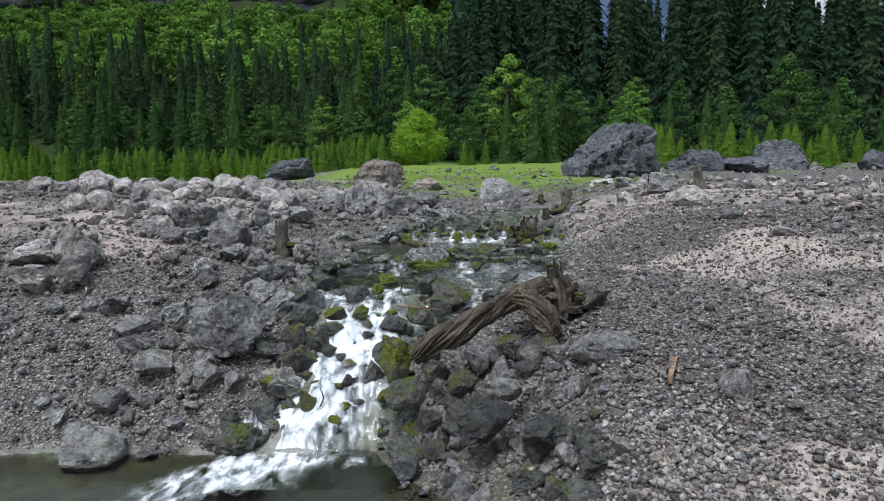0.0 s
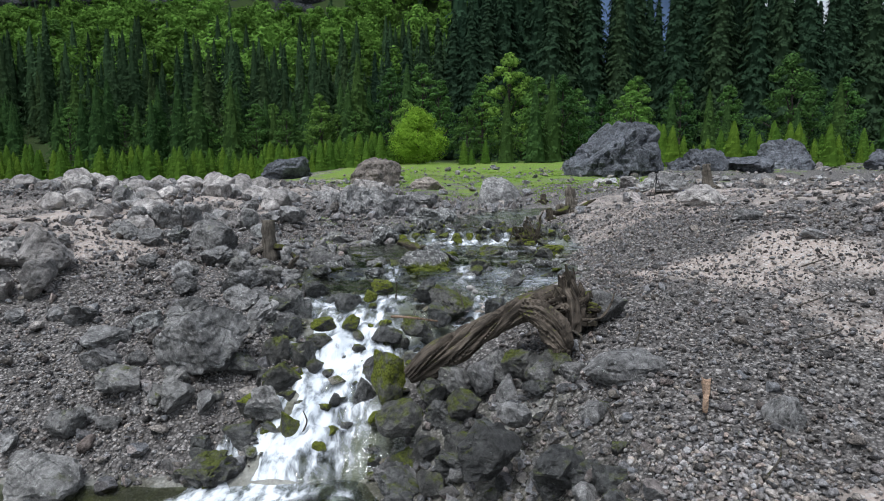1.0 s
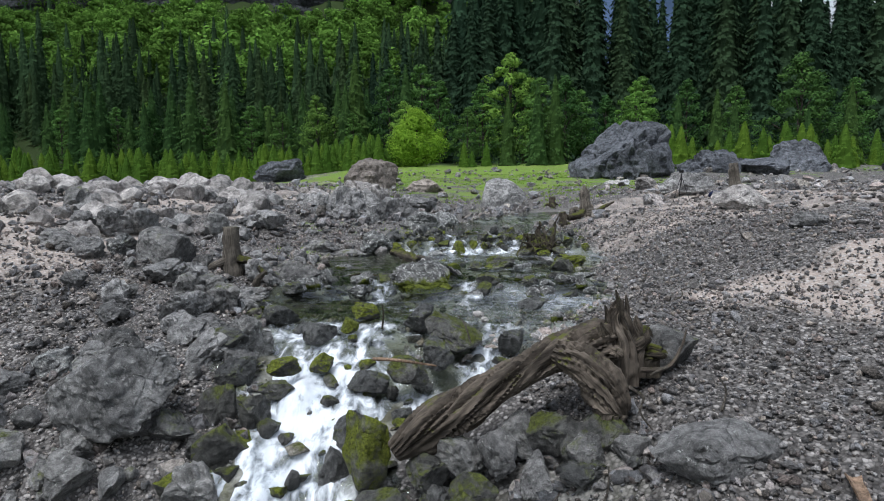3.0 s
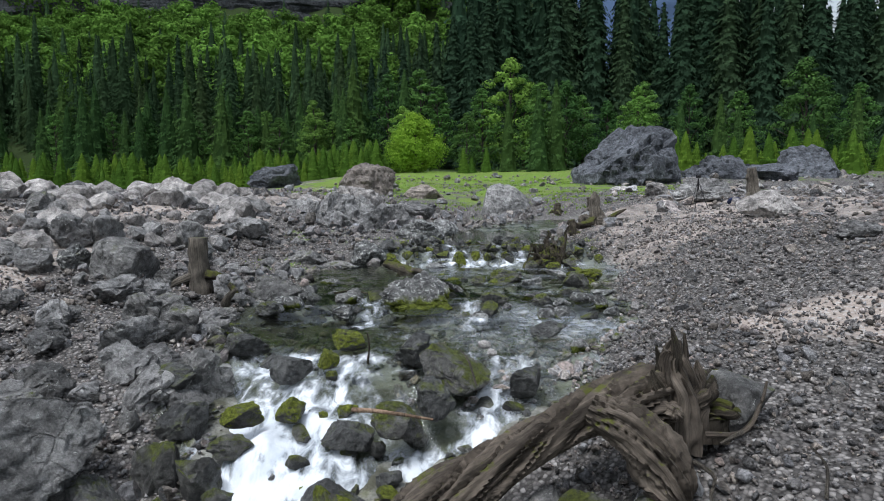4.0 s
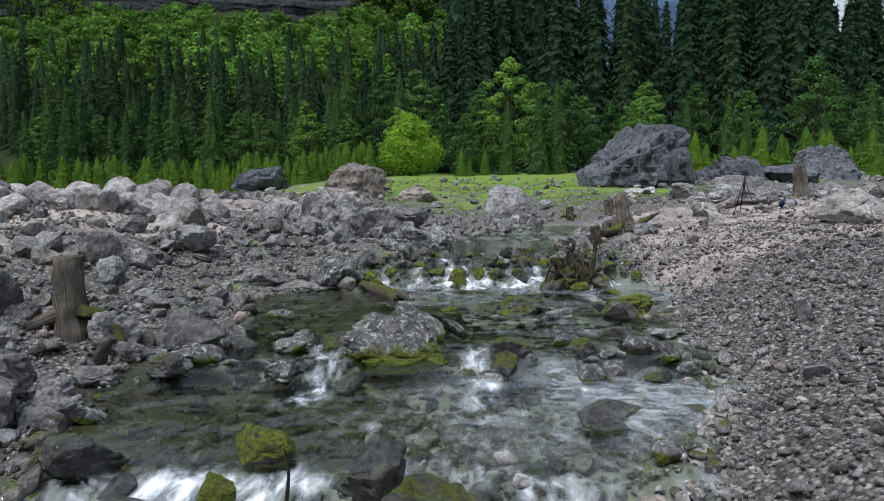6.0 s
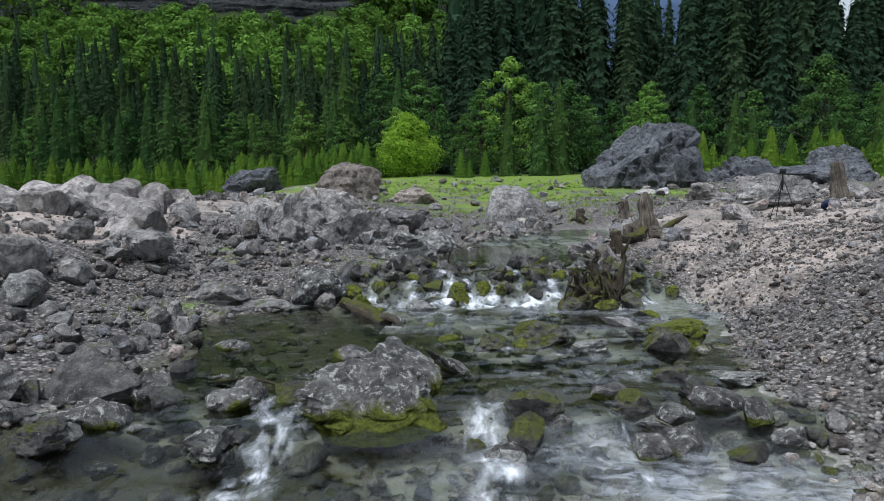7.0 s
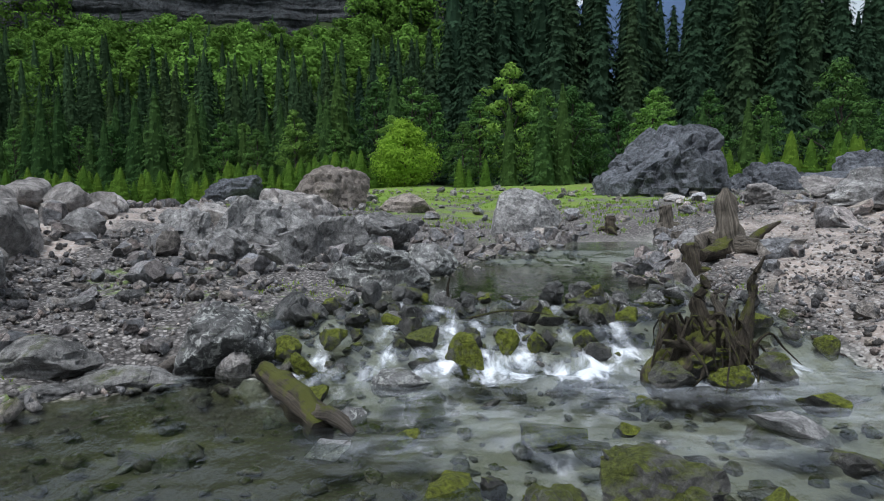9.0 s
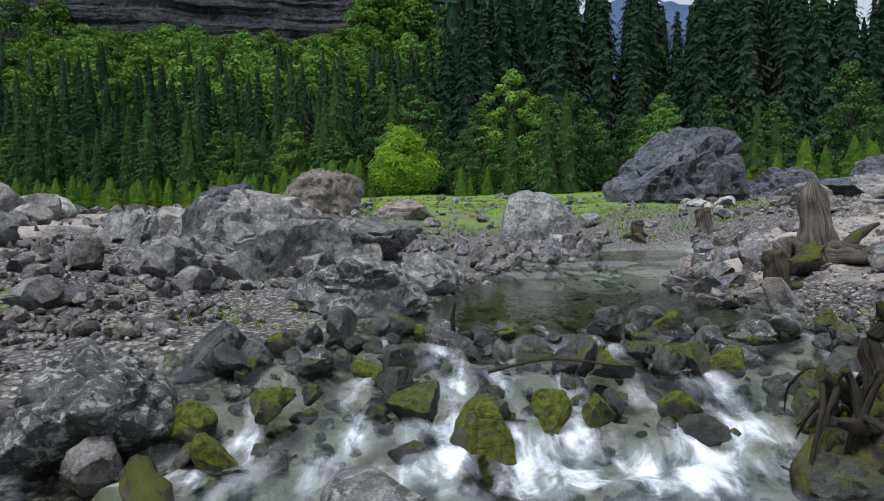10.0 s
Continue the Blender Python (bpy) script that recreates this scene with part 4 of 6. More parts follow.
boulder(7.7, 19.8, 1.3, 0.8, 0.65, 172, PALE, 0)
boulder(8.7, 26.4, 2.0, 1.2, 0.8, 173, GREY, 0)
boulder(8.6, 30.5, 1.1, 0.9, 0.6, 174, PALE, 0)
boulder(10.6, 31.0, 1.5, 1.2, 0.6, 175, PALE, 0)


# ---------- driftwood, stumps and roots ----------
def curve(points, n):
    """A smooth run of n points through the given ones."""
    p = np.array(points, float)
    q = np.vstack([2 * p[0] - p[1], p, 2 * p[-1] - p[-2]])
    out = []
    for t in np.linspace(0, len(p) - 1 - 1e-6, n):
        i = int(t)
        u = t - i
        a, b, c, d = q[i:i + 4]
        out.append(0.5 * ((2 * b) + (c - a) * u + (2 * a - 5 * b + 4 * c - d) * u * u + (3 * b - a - 3 * c + d) * u ** 3))
    return [Vector(v) for v in out]


def limb(points, radii, n=14, sides=12, wobble=0.3, seed=0, ridges=5):
    pts = curve(points, n)
    rad = np.interp(np.linspace(0, len(radii) - 1, n), range(len(radii)), radii)
    return tube(pts, list(rad), sides, wobble, seed, ridges)


def grained(name, v, f, mat, sides):
    """The mesh of a limb, with the run of its grain kept on its points."""
    me = mesh_mixed(name, v, f, [mat], True, 75)
    rings = (len(v) - 2) // sides
    mids = [sum((Vector(q) for q in v[k * sides:(k + 1) * sides]), Vector()) / sides for k in range(rings)]
    run = np.concatenate([[0], np.cumsum([(mids[k + 1] - mids[k]).length for k in range(rings - 1)])])
    along = np.concatenate([np.repeat(run, sides), [run[0], run[-1]]])
    ang = np.concatenate([np.tile(np.arange(sides) / sides * 2 * np.pi, rings), [0, 0]]) + 0.5 * along
    attribute(me, "grain_x", np.cos(ang))
    attribute(me, "grain_y", np.sin(ang))
    attribute(me, "grain_z", along + len(v) * 0.37)
    return me


def limb_mesh(name, mat, points, radii, n=14, sides=12, wobble=0.3, seed=0, ridges=5):
    v, f = limb(points, radii, n, sides, wobble, seed, ridges)
    return grained(name, v, f, mat, sides)


def gnarled(name, mat, points, radii, n, sides, seed, hollow=None, twist=1.6):
    """A weathered trunk: deep twisted furrows, knots and, where asked, a hollow along its underside."""
    pts = curve(points, n)
    rad = np.interp(np.linspace(0, len(radii) - 1, n), range(len(radii)), radii)
    v, f = tube(pts, list(rad), sides, 0.0, seed)
    run = np.concatenate([[0], np.cumsum([(pts[i + 1] - pts[i]).length for i in range(n - 1)])])
    S, A = np.meshgrid(run, np.arange(sides) * 2 * np.pi / sides, indexing="ij")
    B = A + twist * S
    R = rad[:, None]
    swell = fbm(np.cos(B) * 0.9, np.sin(B) * 0.9, S * 1.5 + seed, 3, seed)
    furrow = 1 - np.abs(fbm(np.cos(B) * 2.6, np.sin(B) * 2.6, S * 0.8 + seed * 3, 4, seed + 5))
    fine = fbm(np.cos(B) * 7.0, np.sin(B) * 7.0, S * 1.6, 4, seed + 9)
    k = 1 + 0.42 * swell - 0.32 * sstep(0.86, 1.0, furrow) + 0.24 * fine
    V = np.array([tuple(p) for p in v])
    mid = np.repeat(np.array([tuple(p) for p in pts]), sides, 0)
    way = (V[:n * sides] - mid) / np.repeat(R.ravel(), sides)[:, None]
    if hollow:
        under = np.clip(-way[:, 2] - 0.25 * way[:, 1] - 0.1, 0, 1).reshape(n, sides)
        where = sstep(hollow[0], hollow[0] + 0.15, S / run[-1]) * (1 - sstep(hollow[1] - 0.12, hollow[1], S / run[-1]))
        k = k * (1 - 0.6 * under * where)
    V[:n * sides] = mid + way * (R * k).reshape(-1, 1)
    return grained(name, [Vector(p) for p in V], f, mat, sides)


log = thing("driftwood_log", "thick twisted grey-brown driftwood log with torn roots beside the falls", "driftwood")
part("trunk", gnarled("trunk", LOGWOOD, [(-0.34, 9.14, -0.74), (-0.05, 9.2, -0.56), (0.35, 9.28, -0.38), (0.72, 9.36, -0.20), (1.05, 9.43, -0.04), (1.38, 9.5, 0.08), (1.66, 9.53, 0.14), (1.92, 9.56, 0.08)], [0.09, 0.19, 0.20, 0.21, 0.20, 0.21, 0.25, 0.16], 130, 84, 3, (0.34, 0.80)), log)
part("root", gnarled("root", LOGWOOD, [(1.22, 9.4, 0.13), (1.42, 9.24, 0.06), (1.56, 9.1, -0.08), (1.64, 9.02, -0.26), (1.6, 9.0, -0.5)], [0.12, 0.18, 0.20, 0.17, 0.10], 70, 56, 7), log, "knotted root stub turned down to the ground")
part("root", gnarled("root", LOGWOOD, [(1.76, 9.52, -0.15), (1.80, 9.5, 0.15), (1.82, 9.49, 0.34), (1.79, 9.48, 0.5), (1.82, 9.48, 0.62)], [0.26, 0.22, 0.14, 0.09, 0.03], 70, 60, 11, None, 0.3), log, "upright torn spire of the root")
for kk, (bx, by, tx, ty, tz, w) in enumerate(((1.66, 9.45, 1.62, 9.4, 0.42, 0.09), (1.95, 9.52, 1.98, 9.5, 0.46, 0.10), (2.05, 9.58, 2.14, 9.6, 0.32, 0.09), (1.88, 9.62, 1.9, 9.66, 0.52, 0.08), (1.8, 9.44, 1.76, 9.42, 0.72, 0.06), (1.86, 9.5, 1.88, 9.5, 0.66, 0.05), (1.72, 9.5, 1.68, 9.5, 0.56, 0.06), (1.98, 9.44, 2.06, 9.38, 0.34, 0.07), (2.12, 9.45, 2.22, 9.36, 0.16, 0.08), (1.72, 9.35, 1.74, 9.22, 0.2, 0.08))):
    part("root", gnarled("root", (ROOTWOOD, LOGWOOD)[kk % 2], [(bx, by, -0.12), (bx, by, 0.05 + 0.3 * tz), (0.4 * bx + 0.6 * tx + 0.02, ty, 0.75 * tz), (tx, ty, tz)], [w * 1.2, w, w * 0.6, 0.008], 26, 22, 130 + kk, None, 0.8), log, "torn splinter of the root")
part("root", limb_mesh("root", LOGWOOD, [(1.98, 9.3, -0.02), (2.2, 9.22, 0.03), (2.34, 9.28, 0.2), (2.4, 9.32, 0.36)], [0.024, 0.020, 0.015, 0.008], n=16, sides=7, wobble=0.2, seed=12, ridges=0), log, "thin pale bare root")
part("root", limb_mesh("root", STUMPWOOD, [(2.2, 9.22, 0.03), (2.1, 9.16, 0.02), (2.02, 9.15, -0.02)], [0.018, 0.015, 0.010], n=10, sides=7, wobble=0.2, seed=15, ridges=0), log, "thin pale bare root")
part("root", limb_mesh("root", STUMPWOOD, [(1.8, 9.05, -0.1), (1.9, 8.95, -0.16), (1.86, 8.9, -0.28), (1.96, 8.85, -0.42)], [0.018, 0.014, 0.012, 0.008], n=12, sides=6, wobble=0.2, seed=13, ridges=0), log, "thin pale bare root")
part("root", limb_mesh("root", ROOTWOOD, [(1.8, 9.6, 0.05), (2.05, 9.8, 0.16), (2.3, 9.95, 0.22), (2.5, 10.1, 0.2)], [0.11, 0.07, 0.04, 0.012], n=18, sides=14, wobble=0.7, seed=9), log)


for kk, (bx, by, w, h, top) in enumerate(((-0.02, 9.05, 0.42, 0.34, -0.72), (0.32, 9.12, 0.5, 0.36, -0.56), (0.62, 9.05, 0.46, 0.4, -0.50), (0.85, 9.22, 0.5, 0.4, -0.38), (1.15, 9.1, 0.5, 0.42, -0.36), (1.4, 8.85, 0.44, 0.36, -0.45), (0.95, 8.8, 0.4, 0.34, -0.62), (1.75, 8.8, 0.42, 0.34, -0.42), (0.4, 8.75, 0.5, 0.4, -0.78))):
    boulder(bx, by, w, w * 0.8, h, 320 + kk, (MOSSY, DAMP, GREY, DAMP)[kk % 4], 40 * kk, 0, top - h, "angular grey rock bearing the driftwood log", "rocks below the driftwood", 10, 0.09)
boulder(2.42, 9.75, 0.62, 0.5, 0.42, 310, DAMP, 20, 0, -0.12, "blue-grey rock behind the driftwood's torn roots", "rocks below the driftwood", 8, 0.07)


def stump_spire(x, y, z, h, r0, seed, lean=(0.0, 0.0)):
    pts = [(x + lean[0] * t, y + lean[1] * t, z - 0.15 + (h + 0.15) * t) for t in (0, 0.15, 0.35, 0.6, 0.85, 1.0)]
    return limb(pts, [r0 * 1.5, r0 * 1.1, r0 * 0.88, r0 * 0.72, r0 * 0.52, r0 * 0.16], 30, 18, 0.4, seed, 7)


zs = float(ground(4.57, 23.4))
tall_stump = thing("tree_stump", "tall pointed weathered stump with sprawling roots on the gravel bar", "tree stump", "old stumps")
part("stem", grained("stem", *stump_spire(4.55, 23.4, zs, 0.98, 0.23, 21, (-0.1, 0)), STUMPWOOD, 18), tall_stump)
part("root", limb_mesh("root", STUMPWOOD, [(4.5, 23.3, zs + 0.16), (4.9, 23.15, zs + 0.15), (5.15, 23.2, zs + 0.10), (5.35, 23.3, zs + 0.02)], [0.12, 0.07, 0.035, 0.012], seed=22, wobble=0.6, n=20), tall_stump)
part("root", limb_mesh("root", STUMPWOOD, [(4.6, 23.2, zs + 0.1), (4.72, 22.95, zs + 0.12), (4.86, 22.8, zs + 0.16), (5.0, 22.75, zs + 0.0)], [0.12, 0.10, 0.08, 0.03], seed=23, wobble=0.6, n=20), tall_stump)
part("root", limb_mesh("root", ROOTWOOD, [(4.4, 23.3, zs + 0.1), (4.2, 23.0, zs + 0.06), (3.85, 22.75, zs + 0.02)], [0.17, 0.13, 0.08], seed=24), tall_stump)
part("root", limb_mesh("root", ROOTWOOD, [(4.9, 23.5, zs + 0.15), (5.2, 23.7, zs + 0.34), (5.5, 23.8, zs + 0.46)], [0.09, 0.06, 0.02], n=10, seed=25), tall_stump, "dark broken branch")
part("root", limb_mesh("root", STUMPWOOD, [(4.3, 23.35, zs + 0.1), (4.1, 23.3, zs + 0.2), (4.05, 23.2, zs + 0.05)], [0.16, 0.12, 0.07], n=10, seed=26), tall_stump)


def low_stump(x, y, h, r, seed, mat=None, label="short broken stump at the water's edge", lean=0.0):
    z = float(ground(x, y))
    s = thing("tree_stump", label, "tree stump", "old stumps")
    v, f = limb([(x, y, z - 0.15), (x + lean * 0.4, y, z + 0.35 * h), (x + lean * 0.8, y, z + 0.8 * h), (x + lean, y, z + h)], [r * 1.35, r, r * 0.92, r * 0.78], 14, 16, 0.3, seed, 5)
    part("stem", grained("stem", v, f, mat or STUMPWOOD, 16), s)
    for k in range(3):
        a = seed + k * 2.1
        part("root", limb_mesh("root", mat or STUMPWOOD, [(x, y, z + 0.12 * h), (x + 1.6 * r * math.cos(a), y + 1.6 * r * math.sin(a), z + 0.06), (x + 3.0 * r * math.cos(a + 0.3), y + 3.0 * r * math.sin(a + 0.3), z - 0.08)], [r * 0.6, r * 0.45, r * 0.15], n=9, sides=9, seed=seed + k), s)
    return s


low_stump(3.72, 22.7, 0.44, 0.12, 31, ROOTWOOD, "short dark mossy stump beside the upper pool", -0.06)
low_stump(10.85, 27.1, 1.0, 0.19, 33, None, "weathered leaning stump among pale rocks", -0.12)
low_stump(5.8, 29.5, 0.55, 0.16, 35, None, "small weathered stump at the meadow's edge", -0.08)
low_stump(4.6, 30.3, 0.4, 0.14, 36, ROOTWOOD, "small dark stump at the meadow's edge")
low_stump(2.2, 34.6, 0.75, 0.12, 37, ROOTWOOD, "forked dark stump behind the cone-shaped boulder", 0.1)

zp = float(ground(-3.72, 14.85))
post = thing("tree_stump", "upright grey post-like stump with roots gripping the bank", "tree stump", "old stumps")
v, f = limb([(-3.7, 14.85, zp - 0.2), (-3.72, 14.85, zp + 0.15), (-3.74, 14.85, zp + 0.5), (-3.74, 14.85, zp + 0.82)], [0.2, 0.16, 0.145, 0.14], 18, 16, 0.22, 41, 6)
part("stem", grained("stem", v, f, STUMPWOOD, 16), post)
part("root", limb_mesh("root", ROOTWOOD, [(-3.6, 14.8, zp + 0.25), (-3.35, 14.75, zp + 0.2), (-3.1, 14.6, zp + 0.02), (-3.0, 14.5, zp - 0.12)], [0.08, 0.06, 0.045, 0.02], seed=42), post)
part("root", limb_mesh("root", STUMPWOOD, [(-3.8, 14.85, zp + 0.2), (-4.05, 14.8, zp + 0.12), (-4.3, 14.75, zp + 0.0)], [0.09, 0.07, 0.03], n=10, seed=43), post)
part("root", limb_mesh("root", STUMPWOOD, [(-3.15, 14.3, zp - 0.15), (-3.05, 14.2, zp + 0.0), (-2.92, 14.15, zp + 0.12)], [0.07, 0.05, 0.03], n=8, seed=44), post)

# the root stock in the cascade
def gnarl(points, radii, mat, name, seed, n=26, sides=14, wobble=0.6):
    """A limb of the root stock, given from the stock's foot."""
    return limb_mesh(name, mat, [(2.5 + p[0], 19.3 + p[1], p[2]) for p in points], radii, n=n, sides=sides, wobble=wobble, seed=seed, ridges=5)


stock = thing("root_stock", "dark mossy root stock with bare upright stakes in the cascade", "driftwood")
part("stock", gnarl([(-0.55, -0.3, -0.12), (-0.3, -0.1, 0.08), (0.0, 0.0, 0.2), (0.25, 0.05, 0.14), (0.45, 0.1, -0.12)], [0.08, 0.13, 0.16, 0.14, 0.08], ROOTWOOD, "stock", 51, 40, 24, 0.8), stock)
part("stake", gnarl([(0.12, -0.15, -0.1), (0.24, -0.08, 0.2), (0.33, -0.02, 0.42), (0.37, 0.0, 0.62), (0.36, 0.0, 0.72), (0.46, 0.0, 0.93)], [0.085, 0.07, 0.055, 0.036, 0.03, 0.008], ROOTWOOD, "stake", 52, 34, 14, 0.5), stock)
part("stake", gnarl([(0.05, 0.1, 0.1), (0.0, 0.12, 0.38), (-0.05, 0.12, 0.55), (0.02, 0.12, 0.66), (-0.02, 0.12, 0.76)], [0.09, 0.06, 0.042, 0.04, 0.012], ROOTWOOD, "stake", 53, 30, 12, 0.6), stock)
part("stake", gnarl([(0.12, 0.1, 0.2), (0.14, 0.08, 0.42), (0.08, 0.08, 0.58), (0.13, 0.08, 0.64)], [0.055, 0.04, 0.028, 0.010], STUMPWOOD, "stake", 54, 20, 10, 0.6), stock)
part("stake", gnarl([(-0.15, 0.0, 0.2), (-0.26, -0.06, 0.32), (-0.44, -0.1, 0.44)], [0.06, 0.045, 0.03], ROOTWOOD, "stake", 55, 14, 10, 0.4), stock)
part("stake", gnarl([(-0.05, -0.05, 0.2), (-0.3, -0.2, 0.22), (-0.5, -0.3, 0.28)], [0.05, 0.04, 0.02], ROOTWOOD, "stake", 57, 14, 9, 0.4), stock)
part("stake", gnarl([(0.1, 0.12, 0.3), (0.2, 0.16, 0.5), (0.24, 0.16, 0.6)], [0.03, 0.022, 0.01], STUMPWOOD, "stake", 58, 10, 8, 0.4), stock)
for kk in range(54):
    a = 0.83 * kk + 2.1 + 0.4 * rng.random()
    L = 0.2 + 0.34 * rng.random()
    cx, cy = -0.35 + 0.7 * rng.random(), -0.2 + 0.3 * rng.random()
    lift = 0.42 * rng.random()
    w = 0.010 + 0.018 * rng.random()
    part("root", gnarl([(cx, cy, 0.02 + 0.18 * rng.random()), (cx + 0.35 * L * math.cos(a), cy + 0.35 * L * math.sin(a), 0.06 + lift), (cx + 0.7 * L * math.cos(a + 0.3), cy + 0.7 * L * math.sin(a + 0.3), lift * 0.9 - 0.05), (cx + L * math.cos(a + 0.2), cy + L * math.sin(a + 0.2), -0.14 + 0.25 * rng.random())], [w, w * 0.7, w * 0.5, w * 0.25], ROOTWOOD, "root", 60 + kk, 10, 6, 0.4), stock)
boulder(2.5, 19.35, 0.85, 0.6, 0.36, 290, HEAVY, 10, 0, -0.1, "dark mossy clump of earth round the root stock", "stones under the root stock", 8, 0.2)
boulder(2.1, 19.0, 0.4, 0.32, 0.22, 291, MOSSY, 0, 0, -0.1, "mossy stone under the root stock", "stones under the root stock")
boulder(2.5, 18.9, 0.36, 0.3, 0.2, 292, HEAVY, 40, 0, -0.1, "mossy stone under the root stock", "stones under the root stock")
boulder(2.95, 19.1, 0.42, 0.34, 0.24, 293, MOSSY, 70, 0, -0.08, "mossy stone under the root stock", "stones under the root stock")

mossy_log = thing("sunken_log", "short moss-grown log lying in the clear pool", "log")
part("trunk", limb_mesh("trunk", ROOTWOOD, [(-1.2, 19.15, 0.02), (-0.95, 18.75, 0.0), (-0.7, 18.35, -0.02), (-0.5, 18.0, -0.08)], [0.08, 0.10, 0.105, 0.09], n=24, sides=16, wobble=0.35, seed=81, ridges=5), mossy_log)
part("branch_stub", limb_mesh("branch_stub", STUMPWOOD, [(-0.55, 18.1, 0.0), (-0.42, 17.95, 0.03), (-0.3, 17.9, -0.06)], [0.06, 0.05, 0.03], n=8, seed=82), mossy_log)


def stick(points, r, label, mat=None, seed=0):
    s = limb_mesh("stick", mat or STUMPWOOD, points, [r, r * 0.85, r * 0.5], n=10, sides=6, wobble=0.25, seed=seed, ridges=0)
    return thing("stick", label, "stick", "loose sticks", me=s)


stick([(-0.65, 10.25, -0.18), (-0.35, 10.22, -0.19), (0.05, 10.15, -0.23)], 0.022, "bare pale stick lying across stones at the falls", BARKWOOD, 1)
stick([(-1.68, 8.9, -1.4), (-1.62, 8.88, -1.25), (-1.66, 8.85, -1.1)], 0.012, "small dark twig standing in the white water", ROOTWOOD, 2)
stick([(0.45, 11.0, -0.2), (0.38, 11.15, 0.0), (0.3, 11.3, 0.08)], 0.012, "thin bare twig leaning on a wet rock", None, 3)
stick([(-0.7, 11.75, -0.2), (-0.68, 11.75, 0.0), (-0.70, 11.74, 0.15)], 0.012, "small dark twig standing at the falls' crest", ROOTWOOD, 4)
stick([(0.5, 19.7, 0.35), (0.85, 19.7, 0.42), (1.2, 19.6, 0.40)], 0.012, "thin bent twig caught on the cascade's stones", ROOTWOOD, 5)
stick([(0.33, 20.6, 0.35), (0.32, 20.6, 0.5), (0.34, 20.6, 0.62)], 0.018, "dark upright twig between stones of the cascade", ROOTWOOD, 6)
stick([(-1.7, 15.4, -0.02), (-1.35, 15.3, 0.03), (-0.95, 15.15, -0.03)], 0.018, "thin branch lying in the shallow water", ROOTWOOD, 7)
stick([(1.1, 17.3, 0.0), (1.35, 17.2, 0.06), (1.6, 17.0, 0.0)], 0.03, "dark sodden branch lying in the pool", ROOTWOOD, 8)
for kk, (sx, sy, sa, sl) in enumerate(((3.0, 6.3, 50, 0.5), (4.6, 8.4, 20, 0.7), (2.6, 9.0, 70, 0.5), (5.2, 9.6, 30, 0.8), (4.0, 10.6, 110, 0.4), (3.3, 12.0, 60, 0.5), (5.6, 7.4, 40, 0.9), (1.9, 7.7, 100, 0.6), (6.0, 11.0, 10, 0.5), (3.6, 14.5, 65, 0.35), (1.4, 8.4, 60, 0.5))):
    ca, sb = math.cos(radians(sa)) * sl / 2, math.sin(radians(sa)) * sl / 2
    zz = [float(ground(sx + q * ca, sy + q * sb)) + 0.05 for q in (-1, 0, 1)]
    stick([(sx - ca, sy - sb, zz[0]), (sx + 0.05, sy, zz[1] + 0.02), (sx + ca, sy + sb, zz[2] + 0.03)], 0.012, "thin dry twig on the gravel slope", None, 20 + kk)

# torn bark on the gravel
bm = bmesh.new()
bmesh.ops.create_grid(bm, x_segments=4, y_segments=12, size=0.5)
for vtx in bm.verts:
    t = vtx.co.y + 0.5
    vtx.co.x *= 0.085 * (0.55 + 0.6 * t) * (1 + 0.3 * noise.noise(Vector((t * 5, vtx.co.x, 0))))
    vtx.co.z = 0.05 * (vtx.co.x / 0.07) ** 2 + 0.05 * math.sin(t * 3)
    vtx.co.y *= 0.85
bmesh.ops.solidify(bm, geom=bm.faces[:], thickness=0.02)
me = bpy.data.meshes.new("bark_slab")
bm.to_mesh(me)
bm.free()
me.materials.append(BARKWOOD)
thing("bark_slab", "torn slab of orange-brown bark lying on gravel", "bark", me=me, m=pose(2.85, 7.4, float(ground(2.85, 7.4)) + 0.06, 4, 6, -22))
boulder(0.60, 12.15, 0.16, 0.12, 0.10, 301, PALE, 0, 0, -0.13, "white stone in the shallow stream", "", 8, 0.05, 3)
boulder(0.67, 11.85, 0.12, 0.10, 0.08, 302, PALE, 40, 0, -0.14, "white stone in the shallow stream", "", 8, 0.05, 3)

# ---------- the tripod ----------
def plain(name, color, rough=0.5, metal=0.0):
    k = Nodes(name, rough)
    k.bsdf.inputs["Metallic"].default_value = metal
    n = k.noise(30.0, 4, 0.6, k.mapping())
    return k.done(k.mix(n, tuple(c * 0.7 for c in color), tuple(c * 1.3 for c in color)), rough)


BLACK = plain("black_tripod_metal", (0.015, 0.015, 0.017), 0.45)
NAVY = plain("navy_nylon", (0.012, 0.02, 0.06), 0.8)
tx, ty = 7.8, 24.3
tz = float(ground(tx, ty))
tripod = thing("tripod", "black photo tripod with a small camera, standing on gravel", "tripod")
for a in (80, 200, 320):
    c, s = math.cos(radians(a)), math.sin(radians(a))
    fz = float(ground(tx + 0.33 * c, ty + 0.33 * s)) - 0.02
    leg = part("leg", mesh_mixed("leg", *tube([(tx + 0.33 * c, ty + 0.33 * s, fz), (tx + 0.19 * c, ty + 0.19 * s, tz + 0.38), (tx + 0.04 * c, ty + 0.04 * s, tz + 0.82)], [0.007, 0.010, 0.013], 8), [BLACK]), tripod)
part("column", mesh_mixed("column", *tube([(tx, ty, tz + 0.62), (tx, ty, tz + 0.8), (tx, ty, tz + 0.98)], [0.014, 0.03, 0.014], 8), [BLACK]), tripod)
bm = bmesh.new()
bmesh.ops.create_cube(bm, size=1, matrix=Matrix.LocRotScale((tx, ty, tz + 1.05), Euler((0, 0, 0.5)), (0.14, 0.08, 0.10)))
